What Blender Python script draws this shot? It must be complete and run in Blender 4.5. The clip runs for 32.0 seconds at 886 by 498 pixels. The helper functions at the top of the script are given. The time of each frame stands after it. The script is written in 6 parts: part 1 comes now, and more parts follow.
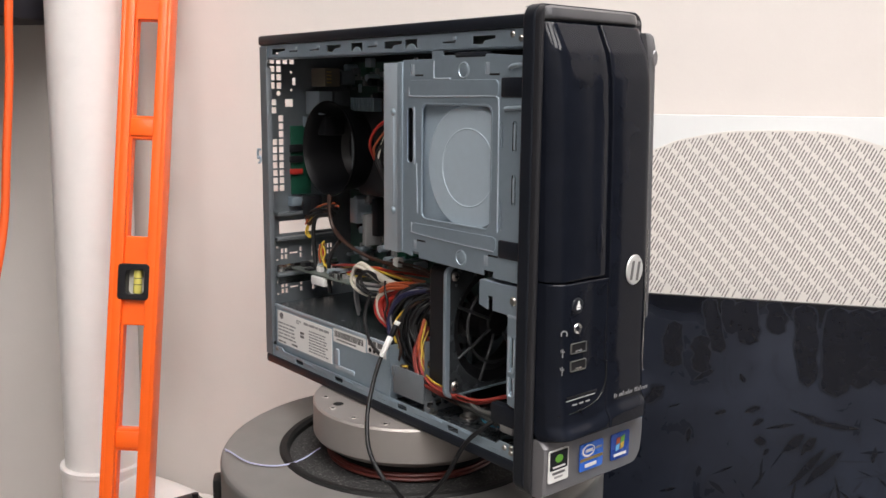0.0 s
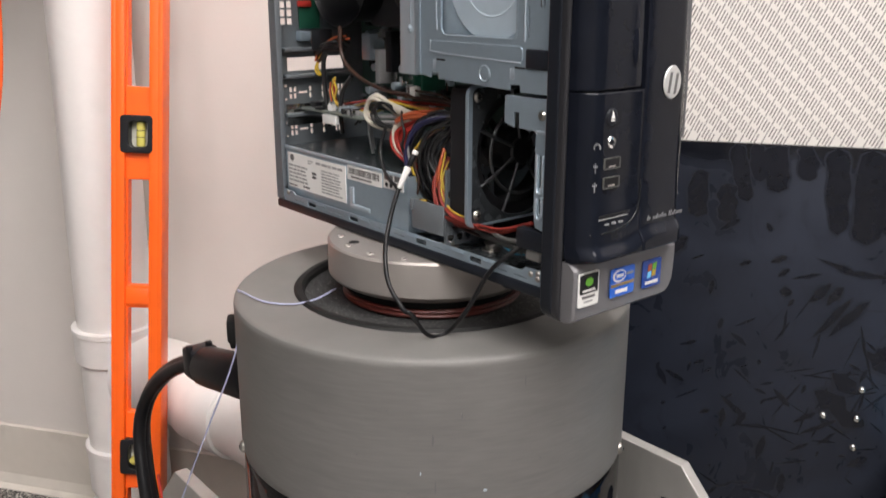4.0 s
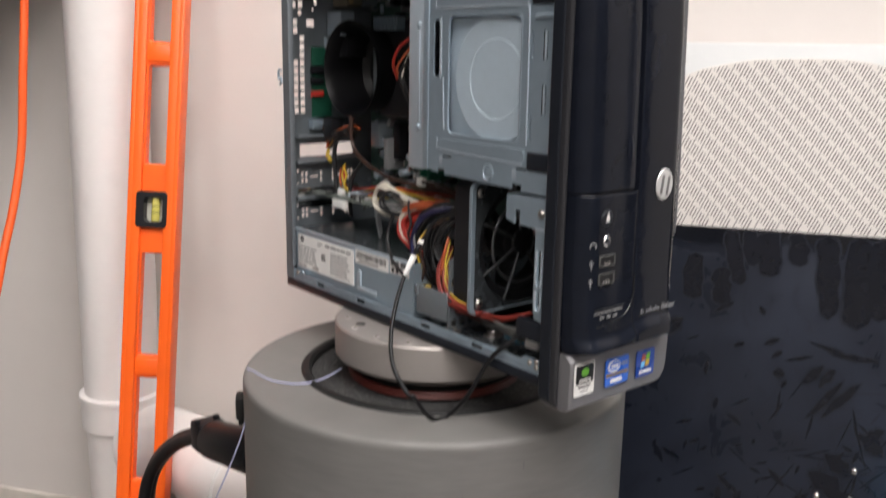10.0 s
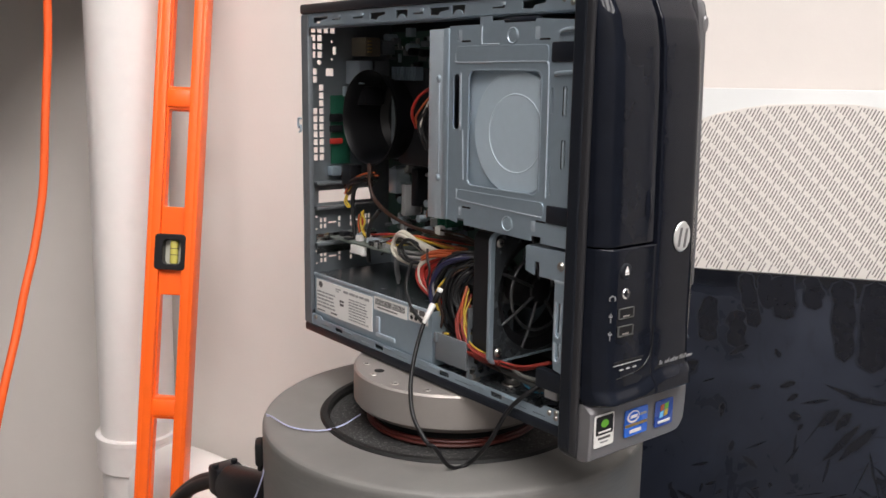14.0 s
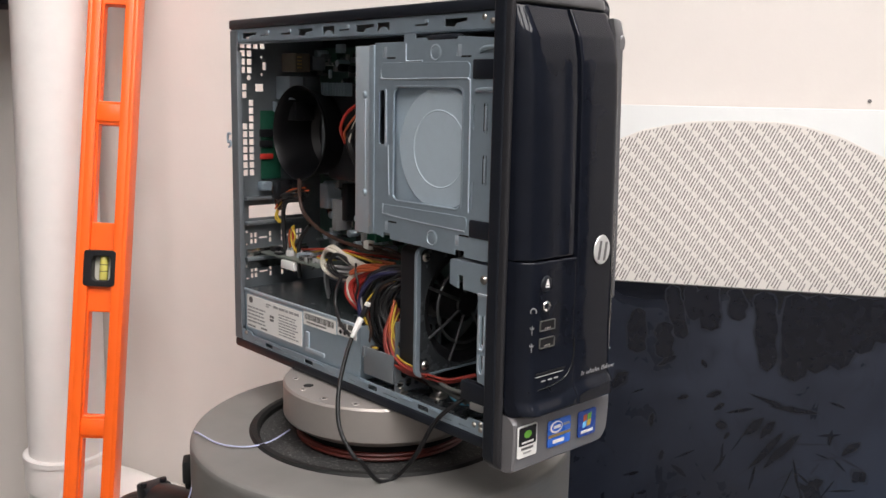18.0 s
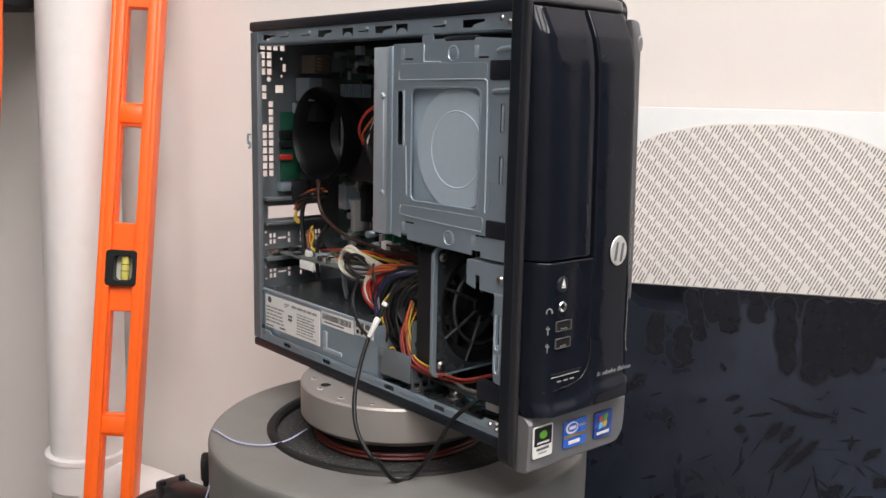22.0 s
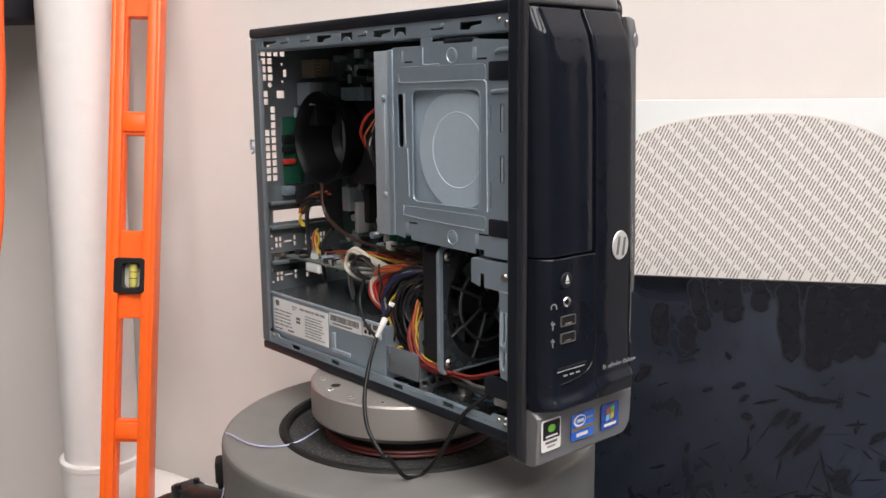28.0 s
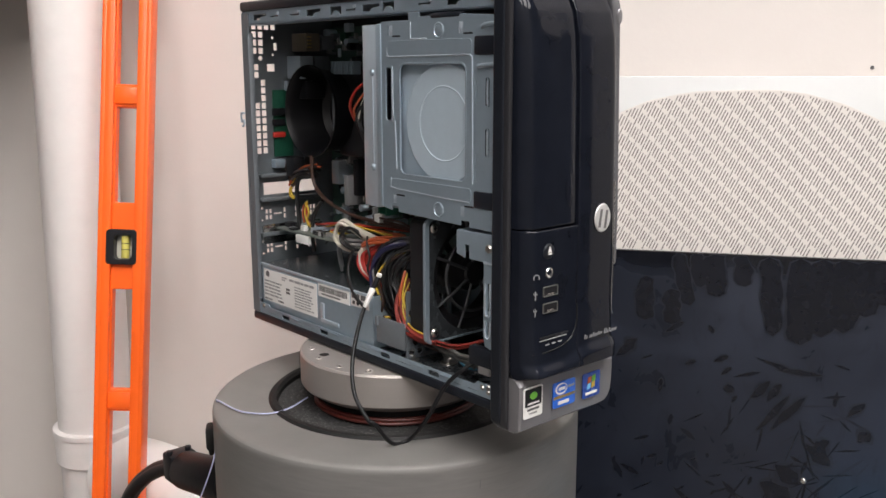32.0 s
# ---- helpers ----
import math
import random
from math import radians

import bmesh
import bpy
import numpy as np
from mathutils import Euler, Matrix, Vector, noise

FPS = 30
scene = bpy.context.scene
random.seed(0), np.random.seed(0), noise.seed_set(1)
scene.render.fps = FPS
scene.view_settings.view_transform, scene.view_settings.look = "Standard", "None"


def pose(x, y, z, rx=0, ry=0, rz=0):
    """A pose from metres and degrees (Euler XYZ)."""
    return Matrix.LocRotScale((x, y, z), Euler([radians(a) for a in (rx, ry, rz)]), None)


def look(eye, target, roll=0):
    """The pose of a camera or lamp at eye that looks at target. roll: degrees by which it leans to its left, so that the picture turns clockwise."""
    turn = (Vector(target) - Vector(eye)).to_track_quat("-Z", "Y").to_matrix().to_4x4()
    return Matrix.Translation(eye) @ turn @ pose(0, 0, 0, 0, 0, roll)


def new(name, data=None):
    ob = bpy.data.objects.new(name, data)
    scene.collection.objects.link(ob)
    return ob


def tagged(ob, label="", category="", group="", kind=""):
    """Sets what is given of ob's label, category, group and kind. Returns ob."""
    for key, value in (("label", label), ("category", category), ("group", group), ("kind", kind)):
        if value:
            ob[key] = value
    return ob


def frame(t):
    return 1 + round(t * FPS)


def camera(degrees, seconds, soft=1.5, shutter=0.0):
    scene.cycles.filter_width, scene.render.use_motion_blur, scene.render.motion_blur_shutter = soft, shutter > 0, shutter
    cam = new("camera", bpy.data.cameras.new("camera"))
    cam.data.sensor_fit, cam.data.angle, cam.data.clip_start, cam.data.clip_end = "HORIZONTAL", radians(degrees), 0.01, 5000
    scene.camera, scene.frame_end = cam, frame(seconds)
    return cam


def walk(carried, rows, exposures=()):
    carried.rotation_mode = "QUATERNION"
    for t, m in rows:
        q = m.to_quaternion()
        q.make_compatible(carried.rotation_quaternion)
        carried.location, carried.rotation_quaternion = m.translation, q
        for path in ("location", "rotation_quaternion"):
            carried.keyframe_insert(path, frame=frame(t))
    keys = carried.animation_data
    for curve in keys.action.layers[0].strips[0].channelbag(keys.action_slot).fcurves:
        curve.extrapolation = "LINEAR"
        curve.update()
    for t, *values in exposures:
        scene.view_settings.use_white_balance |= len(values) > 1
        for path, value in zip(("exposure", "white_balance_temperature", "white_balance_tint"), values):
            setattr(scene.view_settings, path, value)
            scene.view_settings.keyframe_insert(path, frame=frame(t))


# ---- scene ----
K, FL = 0.108, -5.06          # metres per plan unit; the floor's level in plan units
cam = camera(52.23, 32.0, shutter=0.5)
PATH = [
    (0, (0.7563, -0.4141, 0.7998), (0.3043, -0.0327, 0.6985), 0.55),
    (0.5, (0.7559, -0.4204, 0.7994), (0.3039, -0.0392, 0.6972), 0.28),
    (1, (0.7567, -0.4215, 0.7990), (0.3043, -0.0416, 0.6938), 0.15),
    (1.5, (0.7528, -0.4273, 0.7932), (0.3014, -0.0482, 0.6816), 0.43),
    (2, (0.7397, -0.4264, 0.7868), (0.2863, -0.0533, 0.6631), 0.58),
    (2.5, (0.7335, -0.4205, 0.7806), (0.2779, -0.0527, 0.6497), 0.29),
    (4.5, (0.7297, -0.4038, 0.7274), (0.2949, -0.0359, 0.5389), 0.12),
    (5, (0.7302, -0.4030, 0.7143), (0.3024, -0.0391, 0.5033), 0.13),
    (5.5, (0.7325, -0.4037, 0.7009), (0.3095, -0.0444, 0.4728), 0.39),
    (6, (0.7329, -0.4033, 0.6917), (0.3145, -0.0500, 0.4466), 0.26),
    (6.5, (0.7332, -0.4005, 0.6818), (0.3218, -0.0508, 0.4203), 0.35),
    (7, (0.7363, -0.4018, 0.6812), (0.3288, -0.0538, 0.4113), 0.69),
    (7.5, (0.7350, -0.4020, 0.6825), (0.3279, -0.0544, 0.4115), 0.86),
    (8, (0.7346, -0.4057, 0.6872), (0.3258, -0.0564, 0.4211), 1.42),
    (8.5, (0.7337, -0.4100, 0.6992), (0.3191, -0.0589, 0.4446), 1.72),
    (9, (0.7338, -0.4115, 0.7155), (0.3079, -0.0577, 0.4845), 1.86),
    (9.5, (0.7380, -0.4123, 0.7364), (0.2952, -0.0513, 0.5530), 1.43),
    (10, (0.7478, -0.4234, 0.7707), (0.2972, -0.0494, 0.6399), 1.00),
    (10.5, (0.7615, -0.4355, 0.7949), (0.3107, -0.0506, 0.7021), 1.25),
    (11, (0.7659, -0.4403, 0.7987), (0.3118, -0.0572, 0.7148), 1.31),
    (11.5, (0.7629, -0.4322, 0.7913), (0.3104, -0.0486, 0.7012), 1.48),
    (12, (0.7597, -0.4293, 0.7886), (0.3092, -0.0459, 0.6883), 1.54),
    (12.5, (0.7564, -0.4328, 0.7887), (0.3028, -0.0547, 0.6825), 1.13),
    (13, (0.7468, -0.4360, 0.7878), (0.2901, -0.0628, 0.6775), 0.84),
    (13.5, (0.7409, -0.4349, 0.7849), (0.2834, -0.0636, 0.6713), 0.86),
    (14, (0.7462, -0.4330, 0.7874), (0.2889, -0.0611, 0.6753), 0.87),
    (14.5, (0.7551, -0.4329, 0.7928), (0.3029, -0.0521, 0.6908), 0.95),
    (16.5, (0.7618, -0.4255, 0.7884), (0.3221, -0.0271, 0.6991), 0.89),
    (17, (0.7597, -0.4250, 0.7854), (0.3238, -0.0250, 0.6856), 1.42),
    (17.5, (0.7613, -0.4267, 0.7874), (0.3265, -0.0265, 0.6833), 1.40),
    (18, (0.7612, -0.4254, 0.7880), (0.3253, -0.0258, 0.6865), 1.17),
    (18.5, (0.7628, -0.4258, 0.7874), (0.3241, -0.0281, 0.6905), 0.90),
    (19, (0.7625, -0.4278, 0.7874), (0.3225, -0.0310, 0.6930), 0.77),
    (19.5, (0.7617, -0.4275, 0.7872), (0.3210, -0.0316, 0.6922), 0.98),
    (20, (0.7630, -0.4269, 0.7865), (0.3206, -0.0328, 0.6917), 0.83),
    (20.5, (0.7632, -0.4247, 0.7850), (0.3196, -0.0321, 0.6895), 0.75),
    (21, (0.7636, -0.4250, 0.7857), (0.3200, -0.0328, 0.6889), 0.83),
    (21.5, (0.7627, -0.4241, 0.7853), (0.3184, -0.0329, 0.6875), 1.04),
    (22, (0.7651, -0.4250, 0.7858), (0.3197, -0.0354, 0.6866), 1.25),
    (22.5, (0.7679, -0.4244, 0.7865), (0.3220, -0.0354, 0.6872), 1.00),
    (23, (0.7713, -0.4279, 0.7892), (0.3252, -0.0388, 0.6912), 0.93),
    (23.5, (0.7713, -0.4277, 0.7886), (0.3251, -0.0384, 0.6922), 1.07),
    (24, (0.7722, -0.4277, 0.7888), (0.3264, -0.0383, 0.6910), 1.13),
    (24.5, (0.7740, -0.4274, 0.7881), (0.3291, -0.0370, 0.6901), 1.38),
    (25, (0.7748, -0.4278, 0.7889), (0.3291, -0.0391, 0.6877), 1.21),
    (25.5, (0.7728, -0.4236, 0.7857), (0.3247, -0.0387, 0.6803), 0.58),
    (27.5, (0.7686, -0.4274, 0.7893), (0.3194, -0.0432, 0.6865), -0.39),
    (28, (0.7716, -0.4315, 0.7900), (0.3251, -0.0440, 0.6881), -0.53),
    (28.5, (0.7713, -0.4307, 0.7879), (0.3280, -0.0407, 0.6816), -0.40),
    (29, (0.7743, -0.4317, 0.7889), (0.3310, -0.0422, 0.6807), -0.42),
    (29.5, (0.7790, -0.4353, 0.7903), (0.3322, -0.0485, 0.6863), -0.31),
    (30, (0.7802, -0.4339, 0.7895), (0.3336, -0.0467, 0.6862), -0.47),
    (30.5, (0.7792, -0.4331, 0.7898), (0.3349, -0.0438, 0.6847), -0.34),
    (31, (0.7820, -0.4329, 0.7907), (0.3388, -0.0426, 0.6847), -0.17),
    (31.5, (0.7832, -0.4374, 0.7905), (0.3407, -0.0474, 0.6804), -0.24),
    (32, (0.7857, -0.4364, 0.7886), (0.3440, -0.0476, 0.6715), -0.10),
]
EXPOSE = [(0.0, 0.0), (2.5, 0.0), (4.5, 0.2), (6.0, 0.22), (8.8, 0.22), (10.0, 0.03), (11.0, 0.0), (32.0, 0.0)]
walk(cam, [(t, look(eye, target, roll)) for t, eye, target, roll in PATH], EXPOSE)

# ---- world and light ----
world = bpy.data.worlds.new("world")
scene.world = world
world.use_nodes = True
world.node_tree.nodes["Background"].inputs[0].default_value = (0.9, 0.93, 1.0, 1)
world.node_tree.nodes["Background"].inputs[1].default_value = 0.05

# ---- plan frame and mesh helpers ----
UB = Vector((math.cos(radians(35)), math.sin(radians(35)), 0))     # along the back wall
NB = Vector((-math.sin(radians(35)), math.cos(radians(35)), 0))    # into the back wall
WALLM = Matrix((UB, NB, Vector((0, 0, 1)))).transposed().to_4x4()  # wall frame -> plan
ORIGIN = {}
ROUND, FLAT = set(), set()          # cables are shaded smooth all round, plates flat


def world_m():
    return Matrix.Diagonal((K, K, K, 1)) @ Matrix.Translation((0, 0, -FL))


def at(p):
    return world_m() @ Vector(p)


def wall_at(u, off, z):
    return UB * u + NB * off + Vector((0, 0, z))


def finish(bm, mat, name, sharp=25):
    if id(bm) in ROUND:
        ROUND.discard(id(bm))
        sharp = 75
    if id(bm) in FLAT:
        FLAT.discard(id(bm))
        sharp = 14
    me = bm if isinstance(bm, bpy.types.Mesh) else bpy.data.meshes.new(name)
    if me is not bm:
        bm.to_mesh(me)
        bm.free()
    me.name = name
    me.transform(world_m())
    for m in (mat if isinstance(mat, (list, tuple)) else [mat]):
        me.materials.append(m)
    me.polygons.foreach_set("use_smooth", [True] * len(me.polygons))
    me.set_sharp_from_angle(angle=radians(sharp))
    return me


def thing(name, base, label, category, group="", kind=""):
    ob = new(name)
    ob.empty_display_size = 0.02
    ob.location = ORIGIN[ob] = at(base)
    return tagged(ob, label, category, group, kind)


def part(name, bm, mat, parent, label="", sharp=25):
    me = finish(bm, mat, name, sharp)
    me.transform(Matrix.Translation(-ORIGIN[parent]))
    ob = new(name, me)
    ob.parent = parent
    ORIGIN[ob] = ORIGIN[parent]
    return tagged(ob, label)


def solid(name, bm, mat, label, category, kind="", group="", sharp=25):
    me = finish(bm, mat, name, sharp)
    co = np.zeros(len(me.vertices) * 3)
    me.vertices.foreach_get("co", co)
    co = co.reshape(-1, 3)
    lo, hi = co.min(0), co.max(0)
    base = Vector(((lo[0] + hi[0]) / 2, (lo[1] + hi[1]) / 2, lo[2]))
    me.transform(Matrix.Translation(-base))
    ob = new(name, me)
    ob.location = ORIGIN[ob] = base
    return tagged(ob, label, category, group, kind)


def bm_new():
    return bmesh.new()


def move(bm, m, verts=None):
    bmesh.ops.transform(bm, matrix=m, verts=verts or bm.verts)
    return bm


def box(lo, hi, bevel=0.0, bm=None, seg=2, m=None):
    bm = bm or bmesh.new()
    made = bmesh.ops.create_cube(bm, size=1)["verts"]
    size = [b - a for a, b in zip(lo, hi)]
    bmesh.ops.transform(bm, matrix=Matrix.Translation([(a + b) / 2 for a, b in zip(lo, hi)]) @ Matrix.Diagonal((*size, 1)), verts=made)
    if bevel:
        edges = list({e for v in made for e in v.link_edges})
        out = bmesh.ops.bevel(bm, geom=edges, offset=bevel, segments=seg, profile=0.5, affect="EDGES")
        made = list({v for f in out["faces"] for v in f.verts} | {v for v in made if v.is_valid})
    if m is not None:
        bmesh.ops.transform(bm, matrix=m, verts=made)
    return bm


def rod(p, q, r, r2=None, seg=24, bm=None, bevel=0.0):
    """A solid round bar from p to q."""
    bm = bm or bmesh.new()
    p, q = Vector(p), Vector(q)
    made = bmesh.ops.create_cone(bm, cap_ends=True, segments=seg, radius1=r, radius2=r if r2 is None else r2, depth=(q - p).length)["verts"]
    if bevel:
        rims = [e for e in {e for v in made for e in v.link_edges} if abs(e.verts[0].co.z - e.verts[1].co.z) < 1e-6]
        out = bmesh.ops.bevel(bm, geom=rims, offset=bevel, segments=2, profile=0.5, affect="EDGES")
        made = list({v for f in out["faces"] for v in f.verts} | {v for v in made if v.is_valid})
    turn = (q - p).to_track_quat("Z", "Y").to_matrix().to_4x4()
    bmesh.ops.transform(bm, matrix=Matrix.Translation((p + q) / 2) @ turn, verts=made)
    return bm


def lathe(profile, centre, seg=96, m=None, bm=None, closed=False):
    """Turns a profile of (radius, height) round the upright axis at centre."""
    bm = bm or bmesh.new()
    rings = []
    for r, z in profile:
        if r < 1e-6:
            rings.append([bm.verts.new((0, 0, z))] * seg)
        else:
            rings.append([bm.verts.new((r * math.cos(2 * math.pi * k / seg), r * math.sin(2 * math.pi * k / seg), z)) for k in range(seg)])
    pairs = list(zip(rings, rings[1:])) + ([(rings[-1], rings[0])] if closed else [])
    for a, b in pairs:
        for k in range(seg):
            quad = [a[k], a[(k + 1) % seg], b[(k + 1) % seg], b[k]]
            quad = [v for i, v in enumerate(quad) if v not in quad[:i]]
            if len(quad) > 2:
                bm.faces.new(quad)
    made = list({v for ring in rings for v in ring})
    place = Matrix.Translation(centre) @ (m or Matrix())
    bmesh.ops.transform(bm, matrix=place, verts=made)
    bmesh.ops.recalc_face_normals(bm, faces=bm.faces)
    return bm


def smooth_path(pts, n=8):
    pts = [Vector(p) for p in pts]
    if len(pts) < 3:
        return pts
    ext = [2 * pts[0] - pts[1]] + pts + [2 * pts[-1] - pts[-2]]
    out = []
    for a, b, c, d in zip(ext, ext[1:], ext[2:], ext[3:]):
        for k in range(n):
            t = k / n
            out.append(0.5 * (2 * b + (c - a) * t + (2 * a - 5 * b + 4 * c - d) * t * t + (3 * b - a - 3 * c + d) * t ** 3))
    return out + [pts[-1]]


def tube(pts, r, seg=8, n=8, bm=None, wobble=0.0, flat=1.0):
    """A round cable along a smooth line."""
    bm = bm or bmesh.new()
    line = smooth_path(pts, n)
    side, rings = None, []
    for k, p in enumerate(line):
        way = (line[min(k + 1, len(line) - 1)] - line[max(k - 1, 0)]).normalized()
        side = (way.orthogonal() if side is None else side - way * side.dot(way)).normalized()
        up = way.cross(side)
        rr = r * (1 + wobble * noise.noise(p * 6))
        rings.append([bm.verts.new(p + (side * math.cos(2 * math.pi * j / seg) + up * flat * math.sin(2 * math.pi * j / seg)) * rr) for j in range(seg)])
    for a, b in zip(rings, rings[1:]):
        for j in range(seg):
            bm.faces.new((a[j], a[(j + 1) % seg], b[(j + 1) % seg], b[j]))
    bm.faces.new(rings[0][::-1])
    bm.faces.new(rings[-1])
    ROUND.add(id(bm))
    return bm


def sheet(outlines, depth, m, bevel=0.0):
    """A flat plate of the given thickness, in the plane of m; the outlines after the first are holes."""
    cu = bpy.data.curves.new("outline", "CURVE")
    cu.dimensions, cu.fill_mode, cu.extrude, cu.bevel_depth, cu.bevel_resolution = "2D", "BOTH", max(depth / 2 - bevel, 1e-5), bevel, 1
    for pts in outlines:
        sp = cu.splines.new("POLY")
        sp.points.add(len(pts) - 1)
        for p, c in zip(sp.points, pts):
            p.co = (c[0], c[1], 0, 1)
        sp.use_cyclic_u = True
    ob = bpy.data.objects.new("outline", cu)
    scene.collection.objects.link(ob)
    dg = bpy.context.evaluated_depsgraph_get()
    me = bpy.data.meshes.new_from_object(ob.evaluated_get(dg))
    bpy.data.objects.remove(ob)
    bpy.data.curves.remove(cu)
    bm = bmesh.new()
    bm.from_mesh(me)
    bpy.data.meshes.remove(me)
    bmesh.ops.remove_doubles(bm, verts=bm.verts, dist=1e-5)
    bmesh.ops.transform(bm, matrix=m, verts=bm.verts)
    FLAT.add(id(bm))
    return bm


def rect(x0, y0, x1, y1, r=0.0, n=4):
    if not r:
        return [(x0, y0), (x1, y0), (x1, y1), (x0, y1)]
    pts = []
    for cx, cy, a in ((x1 - r, y0 + r, -90), (x1 - r, y1 - r, 0), (x0 + r, y1 - r, 90), (x0 + r, y0 + r, 180)):
        pts += [(cx + r * math.cos(radians(a + 90 * k / n)), cy + r * math.sin(radians(a + 90 * k / n))) for k in range(n + 1)]
    return pts


def ring(cx, cy, r, n=32, ry=None):
    return [(cx + r * math.cos(2 * math.pi * k / n), cy + (ry or r) * math.sin(2 * math.pi * k / n)) for k in range(n)]


def axes(o, x, y):
    """A frame at o whose x and y run along the given ways."""
    x, y = Vector(x).normalized(), Vector(y).normalized()
    z = x.cross(y)
    m = Matrix((x, y, z)).transposed().to_4x4()
    m.translation = o
    return m


def join(*bms):
    out = bmesh.new()
    for b in bms:
        me = bpy.data.meshes.new("join")
        b.to_mesh(me)
        b.free()
        out.from_mesh(me)
        bpy.data.meshes.remove(me)
    return out

# ---- materials ----
def surf(name, base, rough=0.5, metal=0.0, var=0.08, grain=60.0, blotch=6.0, bump=0.0, bump_scale=400.0, coat=0.0,
         tint=None, stretch=(1, 1, 1), rough_var=0.1, spec=0.5, dirt=0.0, dirt_colour=(0.05, 0.045, 0.04)):
    """A surface with variation at two scales, in gloss as well as colour, and fine relief."""
    mat = bpy.data.materials.new(name)
    mat.use_nodes = True
    nt = mat.node_tree
    nodes, links = nt.nodes, nt.links
    b = nodes["Principled BSDF"]
    b.inputs["Metallic"].default_value = metal
    b.inputs["Specular IOR Level"].default_value = spec
    b.inputs["Coat Weight"].default_value = coat
    b.inputs["Coat Roughness"].default_value = 0.06
    tc = nodes.new("ShaderNodeTexCoord")
    mp = nodes.new("ShaderNodeMapping")
    mp.inputs["Scale"].default_value = stretch
    links.new(tc.outputs["Object"], mp.inputs[0])
    fine, wide = nodes.new("ShaderNodeTexNoise"), nodes.new("ShaderNodeTexNoise")
    for node, sc, det in ((fine, grain, 6), (wide, blotch, 4)):
        node.inputs["Scale"].default_value = sc
        node.inputs["Detail"].default_value = det
        links.new(mp.outputs[0], node.inputs["Vector"])
    mix = nodes.new("ShaderNodeMath")
    mix.operation = "MULTIPLY_ADD"
    links.new(fine.outputs[0], mix.inputs[0])
    mix.inputs[1].default_value = 0.6
    wide_half = nodes.new("ShaderNodeMath")
    wide_half.operation = "MULTIPLY"
    wide_half.inputs[1].default_value = 0.6
    links.new(wide.outputs[0], wide_half.inputs[0])
    links.new(wide_half.outputs[0], mix.inputs[2])
    ramp = nodes.new("ShaderNodeMapRange")
    ramp.inputs[1].default_value, ramp.inputs[2].default_value = 0.3, 0.9
    links.new(mix.outputs[0], ramp.inputs[0])
    col = nodes.new("ShaderNodeMix")
    col.data_type = "RGBA"
    c2 = tint or tuple(min(1, c * (1 + var)) for c in base)
    c1 = tuple(c * (1 - var) for c in base)
    col.inputs[6].default_value, col.inputs[7].default_value = (*c1, 1), (*c2, 1)
    links.new(ramp.outputs[0], col.inputs[0])
    last = col.outputs[2]
    if dirt:
        d = nodes.new("ShaderNodeTexNoise")
        d.inputs["Scale"].default_value, d.inputs["Detail"].default_value = blotch * 2.3, 8
        links.new(tc.outputs["Object"], d.inputs["Vector"])
        dr = nodes.new("ShaderNodeMapRange")
        dr.inputs[1].default_value, dr.inputs[2].default_value, dr.inputs[4].default_value = 0.55, 0.75, dirt
        links.new(d.outputs[0], dr.inputs[0])
        dm = nodes.new("ShaderNodeMix")
        dm.data_type = "RGBA"
        dm.inputs[7].default_value = (*dirt_colour, 1)
        links.new(dr.outputs[0], dm.inputs[0])
        links.new(last, dm.inputs[6])
        last = dm.outputs[2]
    links.new(last, b.inputs["Base Color"])
    rr = nodes.new("ShaderNodeMapRange")
    rr.inputs[3].default_value, rr.inputs[4].default_value = max(0.02, rough - rough_var), min(1, rough + rough_var)
    links.new(mix.outputs[0], rr.inputs[0])
    links.new(rr.outputs[0], b.inputs["Roughness"])
    if bump:
        bn = nodes.new("ShaderNodeTexNoise")
        bn.inputs["Scale"].default_value, bn.inputs["Detail"].default_value = bump_scale, 3
        links.new(mp.outputs[0], bn.inputs["Vector"])
        bp = nodes.new("ShaderNodeBump")
        bp.inputs["Strength"].default_value, bp.inputs["Distance"].default_value = bump, 0.001
        links.new(bn.outputs[0], bp.inputs["Height"])
        links.new(bp.outputs[0], b.inputs["Normal"])
    return mat


